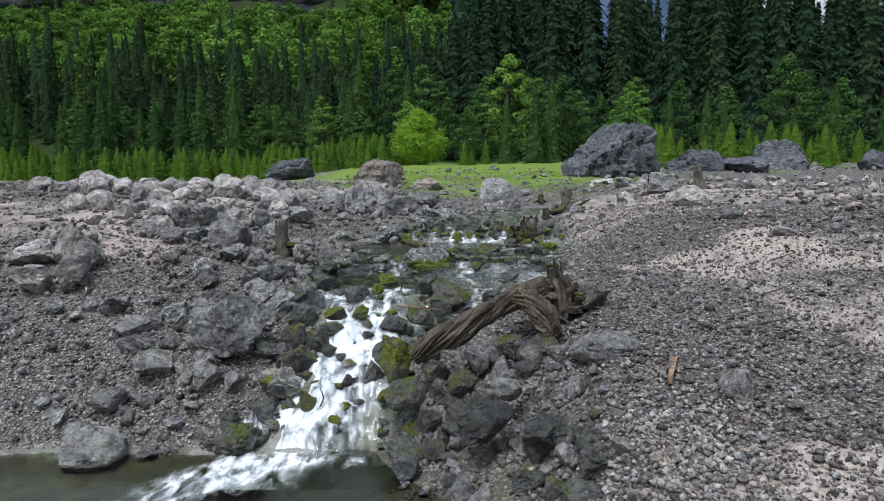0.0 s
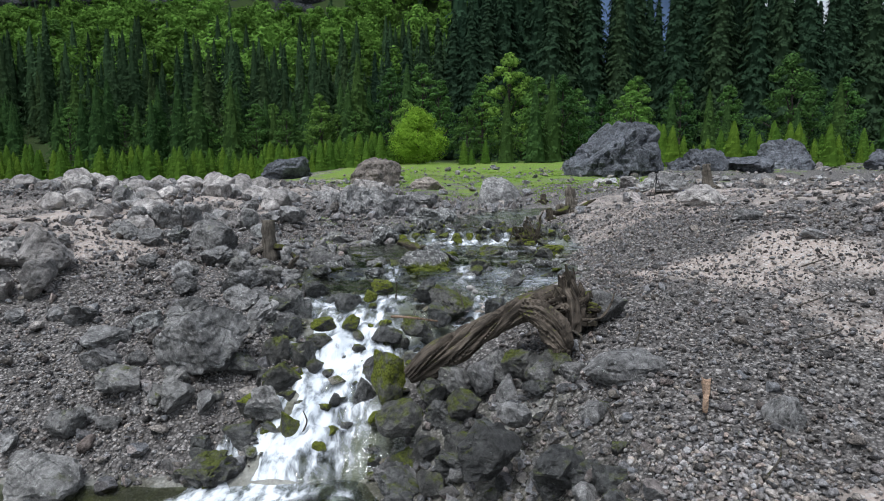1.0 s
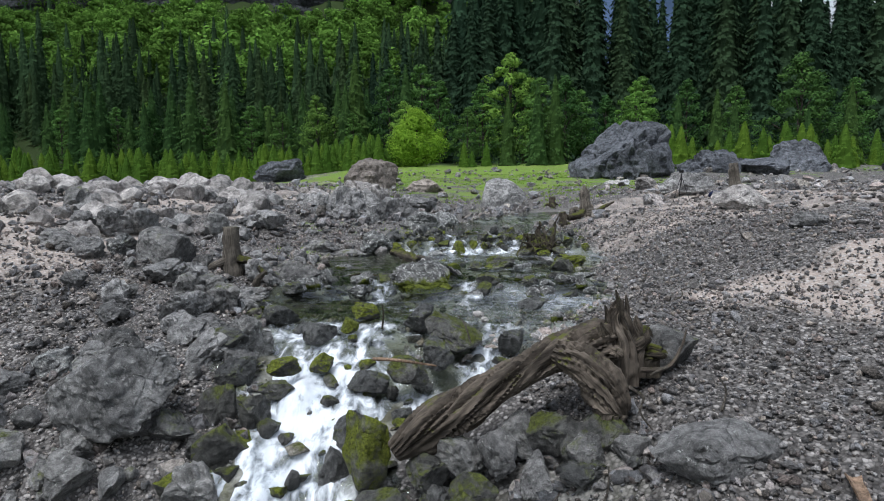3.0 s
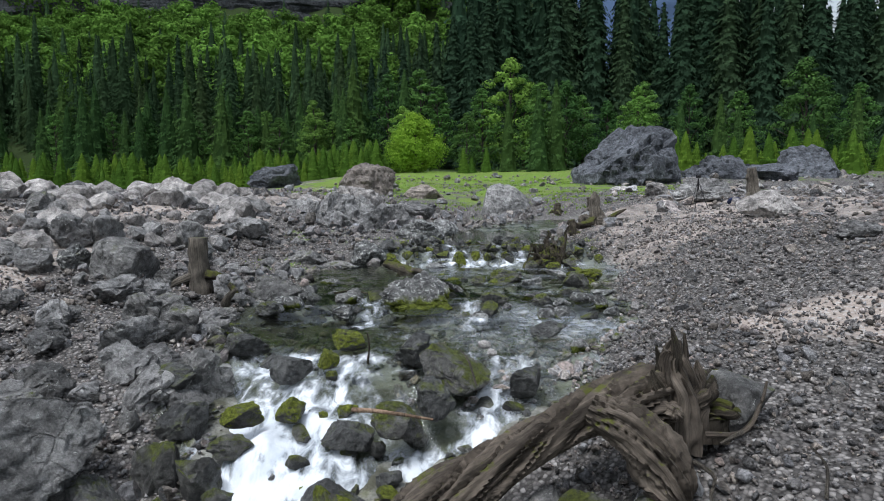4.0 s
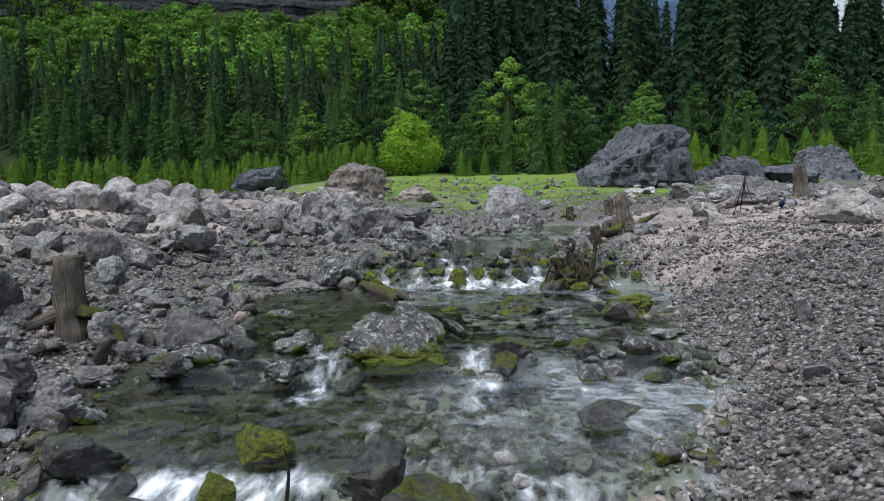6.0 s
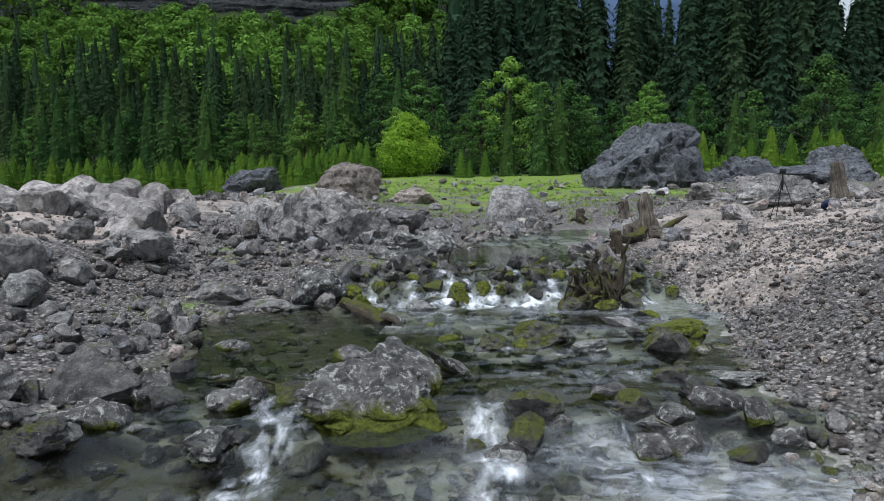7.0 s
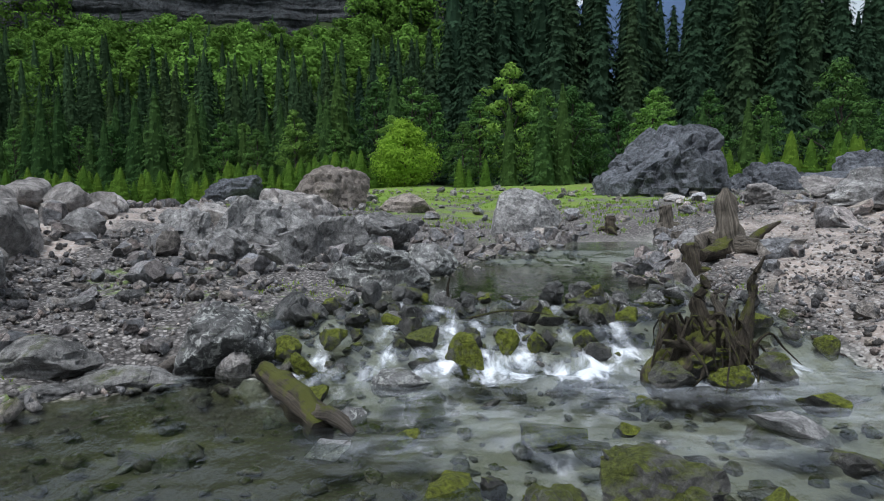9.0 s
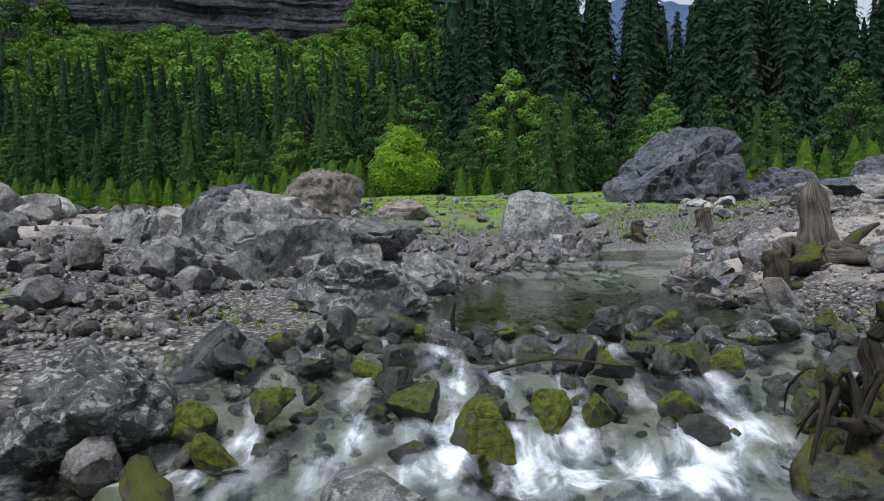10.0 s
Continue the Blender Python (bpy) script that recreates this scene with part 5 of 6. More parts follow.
bmesh.ops.create_cone(bm, cap_ends=True, segments=14, radius1=0.035, radius2=0.035, depth=0.10, matrix=Matrix.LocRotScale((tx - 0.03, ty - 0.07, tz + 1.05), Euler((radians(90), 0, 0.5)), (1, 1, 1)))
bmesh.ops.bevel(bm, geom=bm.edges[:], offset=0.008, segments=2, affect="EDGES")
me = bpy.data.meshes.new("camera_body")
bm.to_mesh(me)
bm.free()
me.materials.append(BLACK)
part("camera_body", me, tripod)
boulder(8.95, 24.4, 0.45, 0.3, 0.26, 303, NAVY, 10, 0, None, "small dark blue bag lying on the gravel", "", 4, 0.05, 3, name="bag")["category"] = "bag"
# ---------- trees ----------
def spruce_mesh(name, h, radius, seed, mat, whorls=26, per=9, droop=0.35, sprays=12):
    """The crown of a spruce: a dense inner mass, and over it whorls of drooping boughs, each a fan of small needle sprays."""
    r = np.random.default_rng(seed)
    n = whorls * per
    k = np.repeat(np.arange(whorls), per)
    f = np.clip((k + r.uniform(-0.4, 0.9, n)) / whorls, 0, 0.99)
    z0 = h * (0.04 + 0.96 * f)
    slot = np.tile(np.arange(per), whorls)
    lobes = 1 + 0.15 * np.sin(3 * slot / per * 2 * np.pi + seed)
    L = (radius * (1 - f) ** 0.72 + 0.04 * radius) * r.uniform(0.6, 1.2, n) * lobes
    ang = slot * 2 * np.pi / per + k * 0.7 + r.uniform(-0.4, 0.4, n)
    m = n * sprays
    t = np.clip(0.35 + 0.65 * np.tile((np.arange(sprays) + 0.5) / sprays, n) + r.uniform(-0.06, 0.06, m), 0.02, 1.05)
    L, ang, z0 = np.repeat(L, sprays), np.repeat(ang, sprays), np.repeat(z0, sprays)
    out = np.stack([np.cos(ang), np.sin(ang), 0 * ang], -1)
    side = np.stack([-np.sin(ang), np.cos(ang), 0 * ang], -1)
    off = r.uniform(-1, 1, m) * 0.42 * (1.15 - t)
    c = out * (L * t)[:, None] + side * (L * off)[:, None]
    c[:, 2] = z0 - droop * L * t ** 1.6 - 0.25 * L * np.abs(off) + 0.10 * L * np.maximum(t - 0.8, 0)
    size = (L * 1.1 / (sprays + 3) + 0.0062 * h) * r.uniform(0.6, 1.3, m)
    nrm = out + side * r.normal(size=m)[:, None] * 0.14 + np.array((0, 0, 0.5)) + 0.10 * r.normal(size=(m, 3))
    nrm /= np.linalg.norm(nrm, axis=1)[:, None]
    a = out * 0.9 + side * (np.sign(off) * r.uniform(0.0, 1.2, m))[:, None] + np.array((0, 0, -1)) * r.uniform(-0.2, 0.9, m)[:, None]
    a -= nrm * (a * nrm).sum(1)[:, None]
    a /= np.linalg.norm(a, axis=1)[:, None]
    b = np.cross(nrm, a)
    s = size[:, None]
    tris = np.stack([c - a * s * 0.5 - b * s * 0.45, c - a * s * 0.2 + b * s * 0.45, c + a * s], 1).reshape(-1, 3)
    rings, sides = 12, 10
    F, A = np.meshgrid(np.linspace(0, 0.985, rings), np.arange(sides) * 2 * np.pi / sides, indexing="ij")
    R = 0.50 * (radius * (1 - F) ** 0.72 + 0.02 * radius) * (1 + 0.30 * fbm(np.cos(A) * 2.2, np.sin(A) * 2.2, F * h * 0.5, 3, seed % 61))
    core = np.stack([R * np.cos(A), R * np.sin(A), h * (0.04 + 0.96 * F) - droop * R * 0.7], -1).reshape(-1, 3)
    i, j = np.meshgrid(np.arange(rings - 1), np.arange(sides), indexing="ij")
    p, q = (i * sides + j).ravel(), (i * sides + (j + 1) % sides).ravel()
    faces = np.concatenate([np.stack([p, q, q + sides], -1), np.stack([p, q + sides, p + sides], -1)])
    verts = np.concatenate([core[faces].reshape(-1, 3), tris])
    me = mesh_of(name, verts, np.arange(len(verts)).reshape(-1, 3), [mat], False)
    # The core's lower tone puts shade inside the crown into its colour.
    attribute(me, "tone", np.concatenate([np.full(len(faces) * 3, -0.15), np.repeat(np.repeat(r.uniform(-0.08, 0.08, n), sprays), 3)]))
    return me


def trunk_mesh(h, r0, seed):
    pts = [(0.04 * h * 0.1 * math.sin(i + seed), 0.03 * h * 0.1 * math.cos(1.7 * i + seed), -0.6 + (h + 0.6) * i / 7) for i in range(8)]
    v, f = tube(pts, [max(r0 * (1 - i / 7.4), 0.015) for i in range(8)], 7, 0.2, seed)
    return mesh_mixed("trunk", v, f, [TRUNK])


def broadleaf_meshes(h, radius, seed, mat, clumps=64, leaves=62, leaf=0.20, low=0.12, limbs=9, corners=4, peak=0.32, size=(0.13, 0.27)):
    """Trunk with limbs, and a crown of many small leaf sprays in uneven clumps."""
    r = np.random.default_rng(seed)
    items = []
    pts = [(0.12 * r.normal() * i / 6, 0.12 * r.normal() * i / 6, -0.5 + h * 0.85 * i / 6) for i in range(7)]
    items.append(tube(pts, [0.016 * h * (1 - i / 7.5) + 0.02 for i in range(7)], 7, 0.15, seed))
    lobes = r.uniform(0.72, 1.18, 9)
    cl = []
    for c in range(clumps):
        t = (c + 0.5) / clumps
        z = h * (low + (0.97 - low) * t)
        prof = (0.45 + 0.55 * (t / peak) ** 0.6) if t < peak else max(0.02, (1 - t) / (1 - peak)) ** 0.62
        ang = c * 2.399 + r.normal() * 0.4
        rad = radius * prof * (0.45 + 0.5 * r.random()) * lobes[int(ang * 4.5 / math.pi + 9 * t) % 9]
        cl.append(((rad * math.cos(ang), rad * math.sin(ang), z + r.normal() * 0.025 * h), radius * r.uniform(*size) * (1.15 - 0.45 * t)))
    for c in range(0, clumps, max(1, clumps // limbs)):
        (x, y, z), s = cl[c]
        z0 = max(0.1 * h, z - 0.22 * h)
        items.append(tube([(0, 0, z0), (x * 0.5, y * 0.5, z0 + (z - z0) * 0.6), (x, y, z)], [0.010 * h, 0.006 * h, 0.003 * h], 5))
    v, f = join_geo(items)
    trunk = mesh_mixed("trunk", v, f, [TRUNK])
    cent = np.repeat(np.array([c for c, s in cl]), leaves, 0)
    span = np.repeat(np.array([s for c, s in cl]), leaves)
    n = len(cent)
    d = r.normal(size=(n, 3))
    d /= np.linalg.norm(d, axis=1)[:, None]
    pos = cent + d * (span * (0.55 + 0.55 * r.random(n) ** 0.7))[:, None] * np.array((1.15, 1.15, 0.62))
    outward = cent * np.array((1, 1, 0)) / radius
    nrm = 0.9 * d + 0.5 * outward + np.array((0, 0, 0.45)) + 0.16 * r.normal(size=(n, 3))
    nrm /= np.linalg.norm(nrm, axis=1)[:, None]
    a = r.normal(size=(n, 3)) + np.array((0, 0, -0.5))
    a -= nrm * (a * nrm).sum(1)[:, None]
    a /= np.linalg.norm(a, axis=1)[:, None]
    b = np.cross(nrm, a)
    L = (leaf * r.uniform(0.6, 1.3, n))[:, None]
    quads = np.stack([pos - a * L, pos - b * L * 0.55, pos + a * L, pos + b * L * 0.55], 1)[:, ::-1]
    if corners == 3:
        quads = np.stack([pos - a * L - b * L * 0.6, pos - a * L * 0.7 + b * L * 0.6, pos + a * L], 1)
    crown = mesh_of("crown", quads.reshape(-1, 3), np.arange(corners * n).reshape(n, corners), [mat], False)
    attribute(crown, "tone", np.repeat(np.repeat(r.uniform(-0.2, 0.2, clumps), leaves), corners))
    return trunk, crown


def tree_of(name, trunk, crown, label, category, group):
    t = thing(name, label, category, group)
    part("trunk", trunk, t)
    part("crown", crown, t)
    return t


BARE = []


def plant(proto, x, y, s=1.0, turn=None):
    """The first planting moves the pattern itself; the others are copies."""
    turn = rng.uniform(0, 360) if turn is None else turn
    z = float(ground(x, y))
    if proto.name not in BARE:
        BARE.append(proto.name)
        ob = proto
        ob.matrix_basis = pose(x, y, z, 0, 0, turn) @ Matrix.Scale(s, 4)
        return ob
    ob = copy_thing(proto, pose(x, y, z, 0, 0, turn))
    ob.scale = (s, s, s)
    return ob


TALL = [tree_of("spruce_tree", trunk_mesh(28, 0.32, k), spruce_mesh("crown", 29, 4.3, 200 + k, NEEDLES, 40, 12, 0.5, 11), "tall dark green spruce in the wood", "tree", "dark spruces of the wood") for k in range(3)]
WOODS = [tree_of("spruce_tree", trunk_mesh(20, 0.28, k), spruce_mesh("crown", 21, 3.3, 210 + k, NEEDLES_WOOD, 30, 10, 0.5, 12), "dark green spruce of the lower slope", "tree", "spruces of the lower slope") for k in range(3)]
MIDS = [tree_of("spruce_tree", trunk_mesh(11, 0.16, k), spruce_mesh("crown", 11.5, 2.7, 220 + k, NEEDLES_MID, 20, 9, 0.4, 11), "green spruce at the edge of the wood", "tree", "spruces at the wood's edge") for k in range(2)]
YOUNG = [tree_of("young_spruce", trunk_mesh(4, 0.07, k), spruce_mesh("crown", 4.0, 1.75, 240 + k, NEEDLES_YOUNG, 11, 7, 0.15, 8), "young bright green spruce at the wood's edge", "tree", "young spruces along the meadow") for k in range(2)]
BROAD = [tree_of("broadleaf_tree", *broadleaf_meshes(13, 4.3, 260 + k, (LEAVES, LEAVES_DEEP, LEAVES_LIGHT)[k]), ("leafy green tree at the edge of the wood", "deep green leafy tree at the edge of the wood", "fresh light green leafy tree at the edge of the wood")[k], "tree", "leafy trees at the wood's edge") for k in range(3)]
willow = tree_of("willow_bush", *broadleaf_meshes(6.4, 3.9, 300, WILLOW, 110, 110, 0.14, 0.06, 10, 4, 0.42, (0.20, 0.34)), "round yellow-green willow bush on the meadow", "bush", "")
plant(willow, -3.4, 78.0, 1.0)

# leafy trees that stand out at the edge
for x, y, s, k in ((9.6, 100, 1.25, 2), (-1, 103, 0.95, 0), (25.2, 89, 0.82, 2), (45.3, 86, 1.08, 1), (-18.9, 112, 0.62, 0), (-42.9, 132, 1.0, 0), (-99, 165, 1.2, 0),
                   (17, 95, 0.95, 1), (13, 93, 0.9, 0), (-9, 106, 1.15, 1), (-26, 105, 0.7, 1), (33, 92, 0.85, 1), (-36, 110, 0.75, 2), (-52, 115, 0.8, 1), (38, 88, 0.75, 0),
                   (-70, 128, 0.95, 1), (-30, 112, 0.8, 0), (20, 98, 0.8, 0), (5.5, 99, 0.9, 0),
                   (3, 94, 0.62, 1), (-6, 96, 0.7, 2), (22, 92, 0.7, 1), (28, 95, 0.9, 0), (12, 103, 1.1, 1), (50, 90, 0.9, 1), (-14, 100, 0.6, 0), (-20, 104, 0.75, 1), (-46, 118, 0.7, 2), (-60, 120, 0.75, 0), (58, 95, 0.9, 0), (-4, 108, 1.2, 0)):
    plant(BROAD[k], x, y, s)
for x, y, s in ((8, 86, 0.8), (11.5, 84, 0.9), (14, 86, 1.0), (29, 84, 0.75), (33, 82, 0.8), (37, 86, 0.7), (48, 80, 0.85), (53, 78, 0.9), (57, 82, 1.0), (-6, 100, 1.3), (-14, 103, 1.5), (43, 80, 0.6)):
    plant(MIDS[int(x) % 2], x, y, s)
for i in range(240):
    x = -92 + 87 * (i + rng.random()) / 240
    plant(YOUNG[i % 2], x, rng.uniform(76, 90) - 0.10 * x, rng.uniform(0.6, 1.15))
for i in range(60):
    plant(YOUNG[i % 2], rng.uniform(22, 64), rng.uniform(64, 82), rng.uniform(0.45, 1.2))
for i in range(7):
    plant(YOUNG[i % 2], rng.uniform(1, 6), rng.uniform(76, 82), rng.uniform(0.4, 0.9))
for i in range(9):
    plant(TALL[i % 3], -16 + 2.9 * i, 113 + rng.uniform(0, 8), 0.62 + 0.05 * i)
for x, y in ((57.5, 113), (59.5, 117), (55.5, 119), (61, 112), (67.5, 113), (72, 112)):
    plant(TALL[int(x) % 3], x, y, 1.22)
# mixed growth between the meadow and the dark wall
for i in range(46):
    x = -105 + 92 * (i + rng.random()) / 46
    y = rng.uniform(97, 116) - 0.12 * x
    if i % 6:
        plant(MIDS[i % 2], x, y, rng.uniform(0.8, 1.35))
    else:
        plant(BROAD[i % 2], x, y, rng.uniform(0.55, 0.85))
# the dark wall of spruces
def wall_height(x, y):
    """The dark wall is lower where the mountain and the sky show over it."""
    b = x / (y - 16)
    return float(np.interp(b, (0.30, 0.335, 0.39, 0.42, 0.57, 0.60, 0.66, 0.69), (1.25, 1.17, 1.17, 1.28, 1.28, 1.06, 1.06, 1.25)))


for i in range(56):
    x, y = 9 + 128 * (i + rng.uniform(0.0, 1.0)) / 56, 110 + rng.uniform(0, 14)
    plant(TALL[i % 3], x, y, wall_height(x, y) * rng.uniform(0.78, 1.05))
for i in range(70):
    x = -112 + 122 * (i + rng.random()) / 70
    plant(WOODS[i % 3], x, 114 - 0.16 * x + rng.uniform(0, 16), rng.uniform(0.5, 1.0))


# ---------- the woods behind, past counting ----------
def wood_stuff(name, label, crowns, places, seed):
    """Many trees joined into one mesh, each turned, sized and toned differently."""
    r = np.random.default_rng(seed)
    V, tone, base = [], [], 0
    for x, y, s, k in places:
        me = crowns[k % len(crowns)]
        co = np.empty(len(me.vertices) * 3, np.float32)
        me.vertices.foreach_get("co", co)
        co = co.reshape(-1, 3) * s
        a = r.uniform(0, 6.28)
        c, q = math.cos(a), math.sin(a)
        z = float(ground(x, y))
        V.append(np.stack([co[:, 0] * c - co[:, 1] * q + x, co[:, 0] * q + co[:, 1] * c + y, co[:, 2] + z], -1))
        own = np.zeros(len(co), np.float32)
        if "tone" in me.attributes:
            me.attributes["tone"].data.foreach_get("value", own)
        tone.append(own * 0.9 + np.float32(r.uniform(-0.35, 0.45)))
    V = np.vstack(V)
    me = mesh_of(name, V, np.arange(len(V)).reshape(-1, 3), [crowns[0].materials[0]], False)
    attribute(me, "tone", np.concatenate(tone))
    return thing(name, label, "wood", kind="stuff", me=me)


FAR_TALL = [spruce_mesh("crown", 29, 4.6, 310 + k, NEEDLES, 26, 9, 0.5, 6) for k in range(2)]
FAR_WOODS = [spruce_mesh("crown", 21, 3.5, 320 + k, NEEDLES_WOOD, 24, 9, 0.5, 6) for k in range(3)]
FAR_BEECH = [broadleaf_meshes(14, 5.6, 330 + k, HILL_LEAVES, 22, 40, 0.48, 0.30, 7, 3, 0.30, (0.26, 0.42))[1] for k in range(3)]
wood_stuff("dark_wood", "dark spruces standing close behind the wood's edge", FAR_TALL, [(x, y, wall_height(x, y) * rng.uniform(0.85, 1.08), i) for i, (x, y) in enumerate((2 + 150 * (i + rng.random()) / 90, rng.uniform(118, 136)) for i in range(90))], 1)
slope_places = []
for i in range(200):
    x = -175 + 190 * (i + rng.random()) / 200
    slope_places.append((x, rng.uniform(126, 158) - 0.1 * x, rng.uniform(0.45, 0.98), i))
for i in range(30):
    y = rng.uniform(185, 240)
    slope_places.append((rng.uniform(-0.85, 0.22) * y, y, rng.uniform(0.5, 0.8), i))
wood_stuff("spruce_slope", "dark green spruces covering the lower slope", FAR_WOODS, slope_places, 2)
beech_places = []
for i in range(340):
    y = rng.uniform(150, 244)
    beech_places.append((rng.uniform(-0.85, 0.2) * y, y, rng.uniform(0.75, 1.15) * (1 - 0.45 * float(sstep(205, 225, y))), i))
for i in range(16):
    beech_places.append((rng.choice((rng.uniform(-215, -122), rng.uniform(-32, 10))), 249, rng.uniform(1.3, 1.7), i))
wood_stuff("leafy_slope", "bright green leafy trees covering the upper hillside", FAR_BEECH, beech_places, 3)
for spare in FAR_TALL + FAR_WOODS + FAR_BEECH:
    bpy.data.meshes.remove(spare)

# ---------- the rock band above the hillside ----------
CLIFFROCK = rock_material("banded_cliff_rock", (0.018, 0.022, 0.026), (0.07, 0.075, 0.08), 0.16, vary=0.0)
cx = np.linspace(-215, 12, 300)
ct = np.linspace(0, 1, 60)
CX, CT = np.meshgrid(cx, ct)
height = 32 + 5 * fbm(cx * 0.03, 0 * cx, 0, 4, 121)
CZ = 54 + CT * height[None, :]
shelf = fbm(CX * 0.012, CT * 14 + CX * 0.02, 0, 4, 122)
CY = 248 + 7 * CT + 2.6 * shelf + 3.0 * fbm(CX * 0.07, CT * 2, 0, 4, 123)
CY[-1] += 8
me = mesh_of("cliff", np.stack([CX, CY, CZ], -1).reshape(-1, 3), grid_faces(len(cx), len(ct)), [CLIFFROCK], True, 30)
thing("cliff", "dark layered rock band above the wooded hillside", "cliff", kind="structure", me=me)

# ---------- loose stones ----------
def hull_stone(seed, points=13):
    """A small sharp stone: the hull of a few points."""
    r = np.random.default_rng(seed)
    bm = bmesh.new()
    for k in range(points):
        d = r.normal(size=3)
        d /= np.linalg.norm(d)
        bm.verts.new(d * r.uniform(0.8, 1.05))
    res = bmesh.ops.convex_hull(bm, input=bm.verts[:])
    bmesh.ops.delete(bm, geom=[g for g in res["geom_interior"] if isinstance(g, bmesh.types.BMVert)], context="VERTS")
    bmesh.ops.triangulate(bm, faces=bm.faces[:])
    bm.verts.index_update()
    v = np.array([p.co[:] for p in bm.verts])
    f = np.array([[p.index for p in q.verts] for q in bm.faces])
    bm.free()
    return v, f


PALE_LOOSE = rock_material("pale_loose_limestone", (0.26, 0.248, 0.24), (0.60, 0.575, 0.56), 2.2, island=True)
SMALL = [hull_stone(400 + k) for k in range(12)]
MEDIUM = [rock_shape(2, 430 + k, 12, 0.10, 0.58) for k in range(10)]


def random_turns(n, tilt, r):
    yaw = r.uniform(0, 2 * np.pi, n)
    ax, ay = r.normal(size=n) * tilt, r.normal(size=n) * tilt
    c, s = np.cos(yaw), np.sin(yaw)
    z = np.zeros(n)
    rz = np.stack([np.stack([c, -s, z], -1), np.stack([s, c, z], -1), np.stack([z, z, z + 1], -1)], 1)
    cx, sx = np.cos(ax), np.sin(ax)
    rx = np.stack([np.stack([z + 1, z, z], -1), np.stack([z, cx, -sx], -1), np.stack([z, sx, cx], -1)], 1)
    cy, sy = np.cos(ay), np.sin(ay)
    ry = np.stack([np.stack([cy, z, sy], -1), np.stack([z, z + 1, z], -1), np.stack([-sy, z, cy], -1)], 1)
    return rx @ ry @ rz


def scatter(name, label, x, y, size, shapes, mat, seed, lift=0.25, flat=0.62, tilt=0.3, smooth=False, z=None):
    """Many loose stones as one mesh, each lying on the ground."""
    r = np.random.default_rng(seed)
    zz = ground(x, y) if z is None else z
    which = r.integers(0, len(shapes), len(x))
    V, F, base = [], [], 0
    for k, (sv, sf) in enumerate(shapes):
        m = np.flatnonzero(which == k)
        if not len(m):
            continue
        n = len(m)
        sc = np.stack([size[m] * r.uniform(0.8, 1.25, n), size[m] * r.uniform(0.65, 1.0, n), size[m] * flat * r.uniform(0.7, 1.25, n)], -1) / 2
        p = sv[None] * sc[:, None, :]
        p = np.einsum("nij,nkj->nki", random_turns(n, tilt, r), p)
        pos = np.stack([x[m], y[m], zz[m] + lift * sc[:, 2] * 2], -1)
        V.append((p + pos[:, None, :]).reshape(-1, 3))
        F.append((sf[None] + (np.arange(n) * len(sv))[:, None, None]).reshape(-1, 3) + base)
        base += n * len(sv)
    me = mesh_of(name, np.vstack(V), np.vstack(F), [mat], smooth, 24 if smooth else None)
    return thing(name, label, "stones", kind="stuff", me=me)


def field(n, x0, x1, y0, y1, r, near=1.0):
    """Places, thicker towards low y."""
    u = r.random(n) ** near
    return r.uniform(x0, x1, n), y0 + (y1 - y0) * u


def keep(mask, *arrays):
    return [a[mask] for a in arrays]


r = np.random.default_rng(91)
# right bank cobbles
x, y = field(33000, 0.9, 8.5, 4.6, 22, r, 1.25)
xl, xr = edges(y)
patch = fbm(x * 0.8, y * 0.8, 0, 3, 61)
sandy = sstep(3.8, 5.6, x - 0.25 * np.maximum(8 - y, -3)) * (1 - sstep(12.5, 15, y))
ok = ((x > xr + 0.05) | (y < 8.2)) & (ground(x, y) > -1.8) & (r.random(len(x)) < (1.0 - 0.42 * sandy + 0.25 * patch))
x, y = keep(ok, x, y)
s = np.clip(np.exp(r.normal(-3.05, 0.42, len(x))), 0.03, 0.19)
CHIPS = [hull_stone(420 + k, 8) for k in range(10)]
big = s > 0.075
scatter("cobbles", "loose grey cobbles of the bank", x[big], y[big], s[big], SMALL, PEBBLE, 1, 0.38, 0.7)
scatter("gravel", "loose grey gravel of the bank", x[~big], y[~big], s[~big], CHIPS, PEBBLE, 31, 0.38, 0.7)
x, y = field(4200, 0.9, 9.5, 4.6, 24, r, 1.2)
xl, xr = edges(y)
ok = (x > xr + 0.1) & (ground(x, y) > -1.8)
x, y = keep(ok, x, y)
scatter("pale_gravel", "pale chips of gravel on the bank", x, y, np.clip(np.exp(r.normal(-3.15, 0.4, len(x))), 0.02, 0.11), CHIPS, PEBBLE_PALE, 2, 0.35)
# left bank gravel
x, y = field(15000, -10, -1.6, 8.2, 25, r, 1.3)
xl, xr = edges(y)
ok = (x < xl + 0.05) & (ground(x, y) > -1.8) & (r.random(len(x)) < (0.55 + 0.9 * fbm(x * 0.7, y * 0.7, 0, 3, 64)) * (1 - 0.75 * sstep(-4.6, -6.0, x) * sstep(13, 15.5, y)))
x, y = keep(ok, x, y)
scatter("cobbles", "loose grey gravel and cobbles of the bank", x, y, np.clip(np.exp(r.normal(-2.7, 0.5, len(x))), 0.03, 0.28), SMALL[:6] + CHIPS, PEBBLE, 3, 0.38, 0.7)
x, y = field(4500, -9, -2.0, 8.2, 22, r, 1.3)
xl, xr = edges(y)
x, y = keep((x < xl) & (ground(x, y) > -1.8), x, y)
scatter("pale_gravel", "pale chips of gravel on the bank", x, y, np.clip(np.exp(r.normal(-3.0, 0.4, len(x))), 0.02, 0.12), CHIPS, PEBBLE_PALE, 4, 0.35)
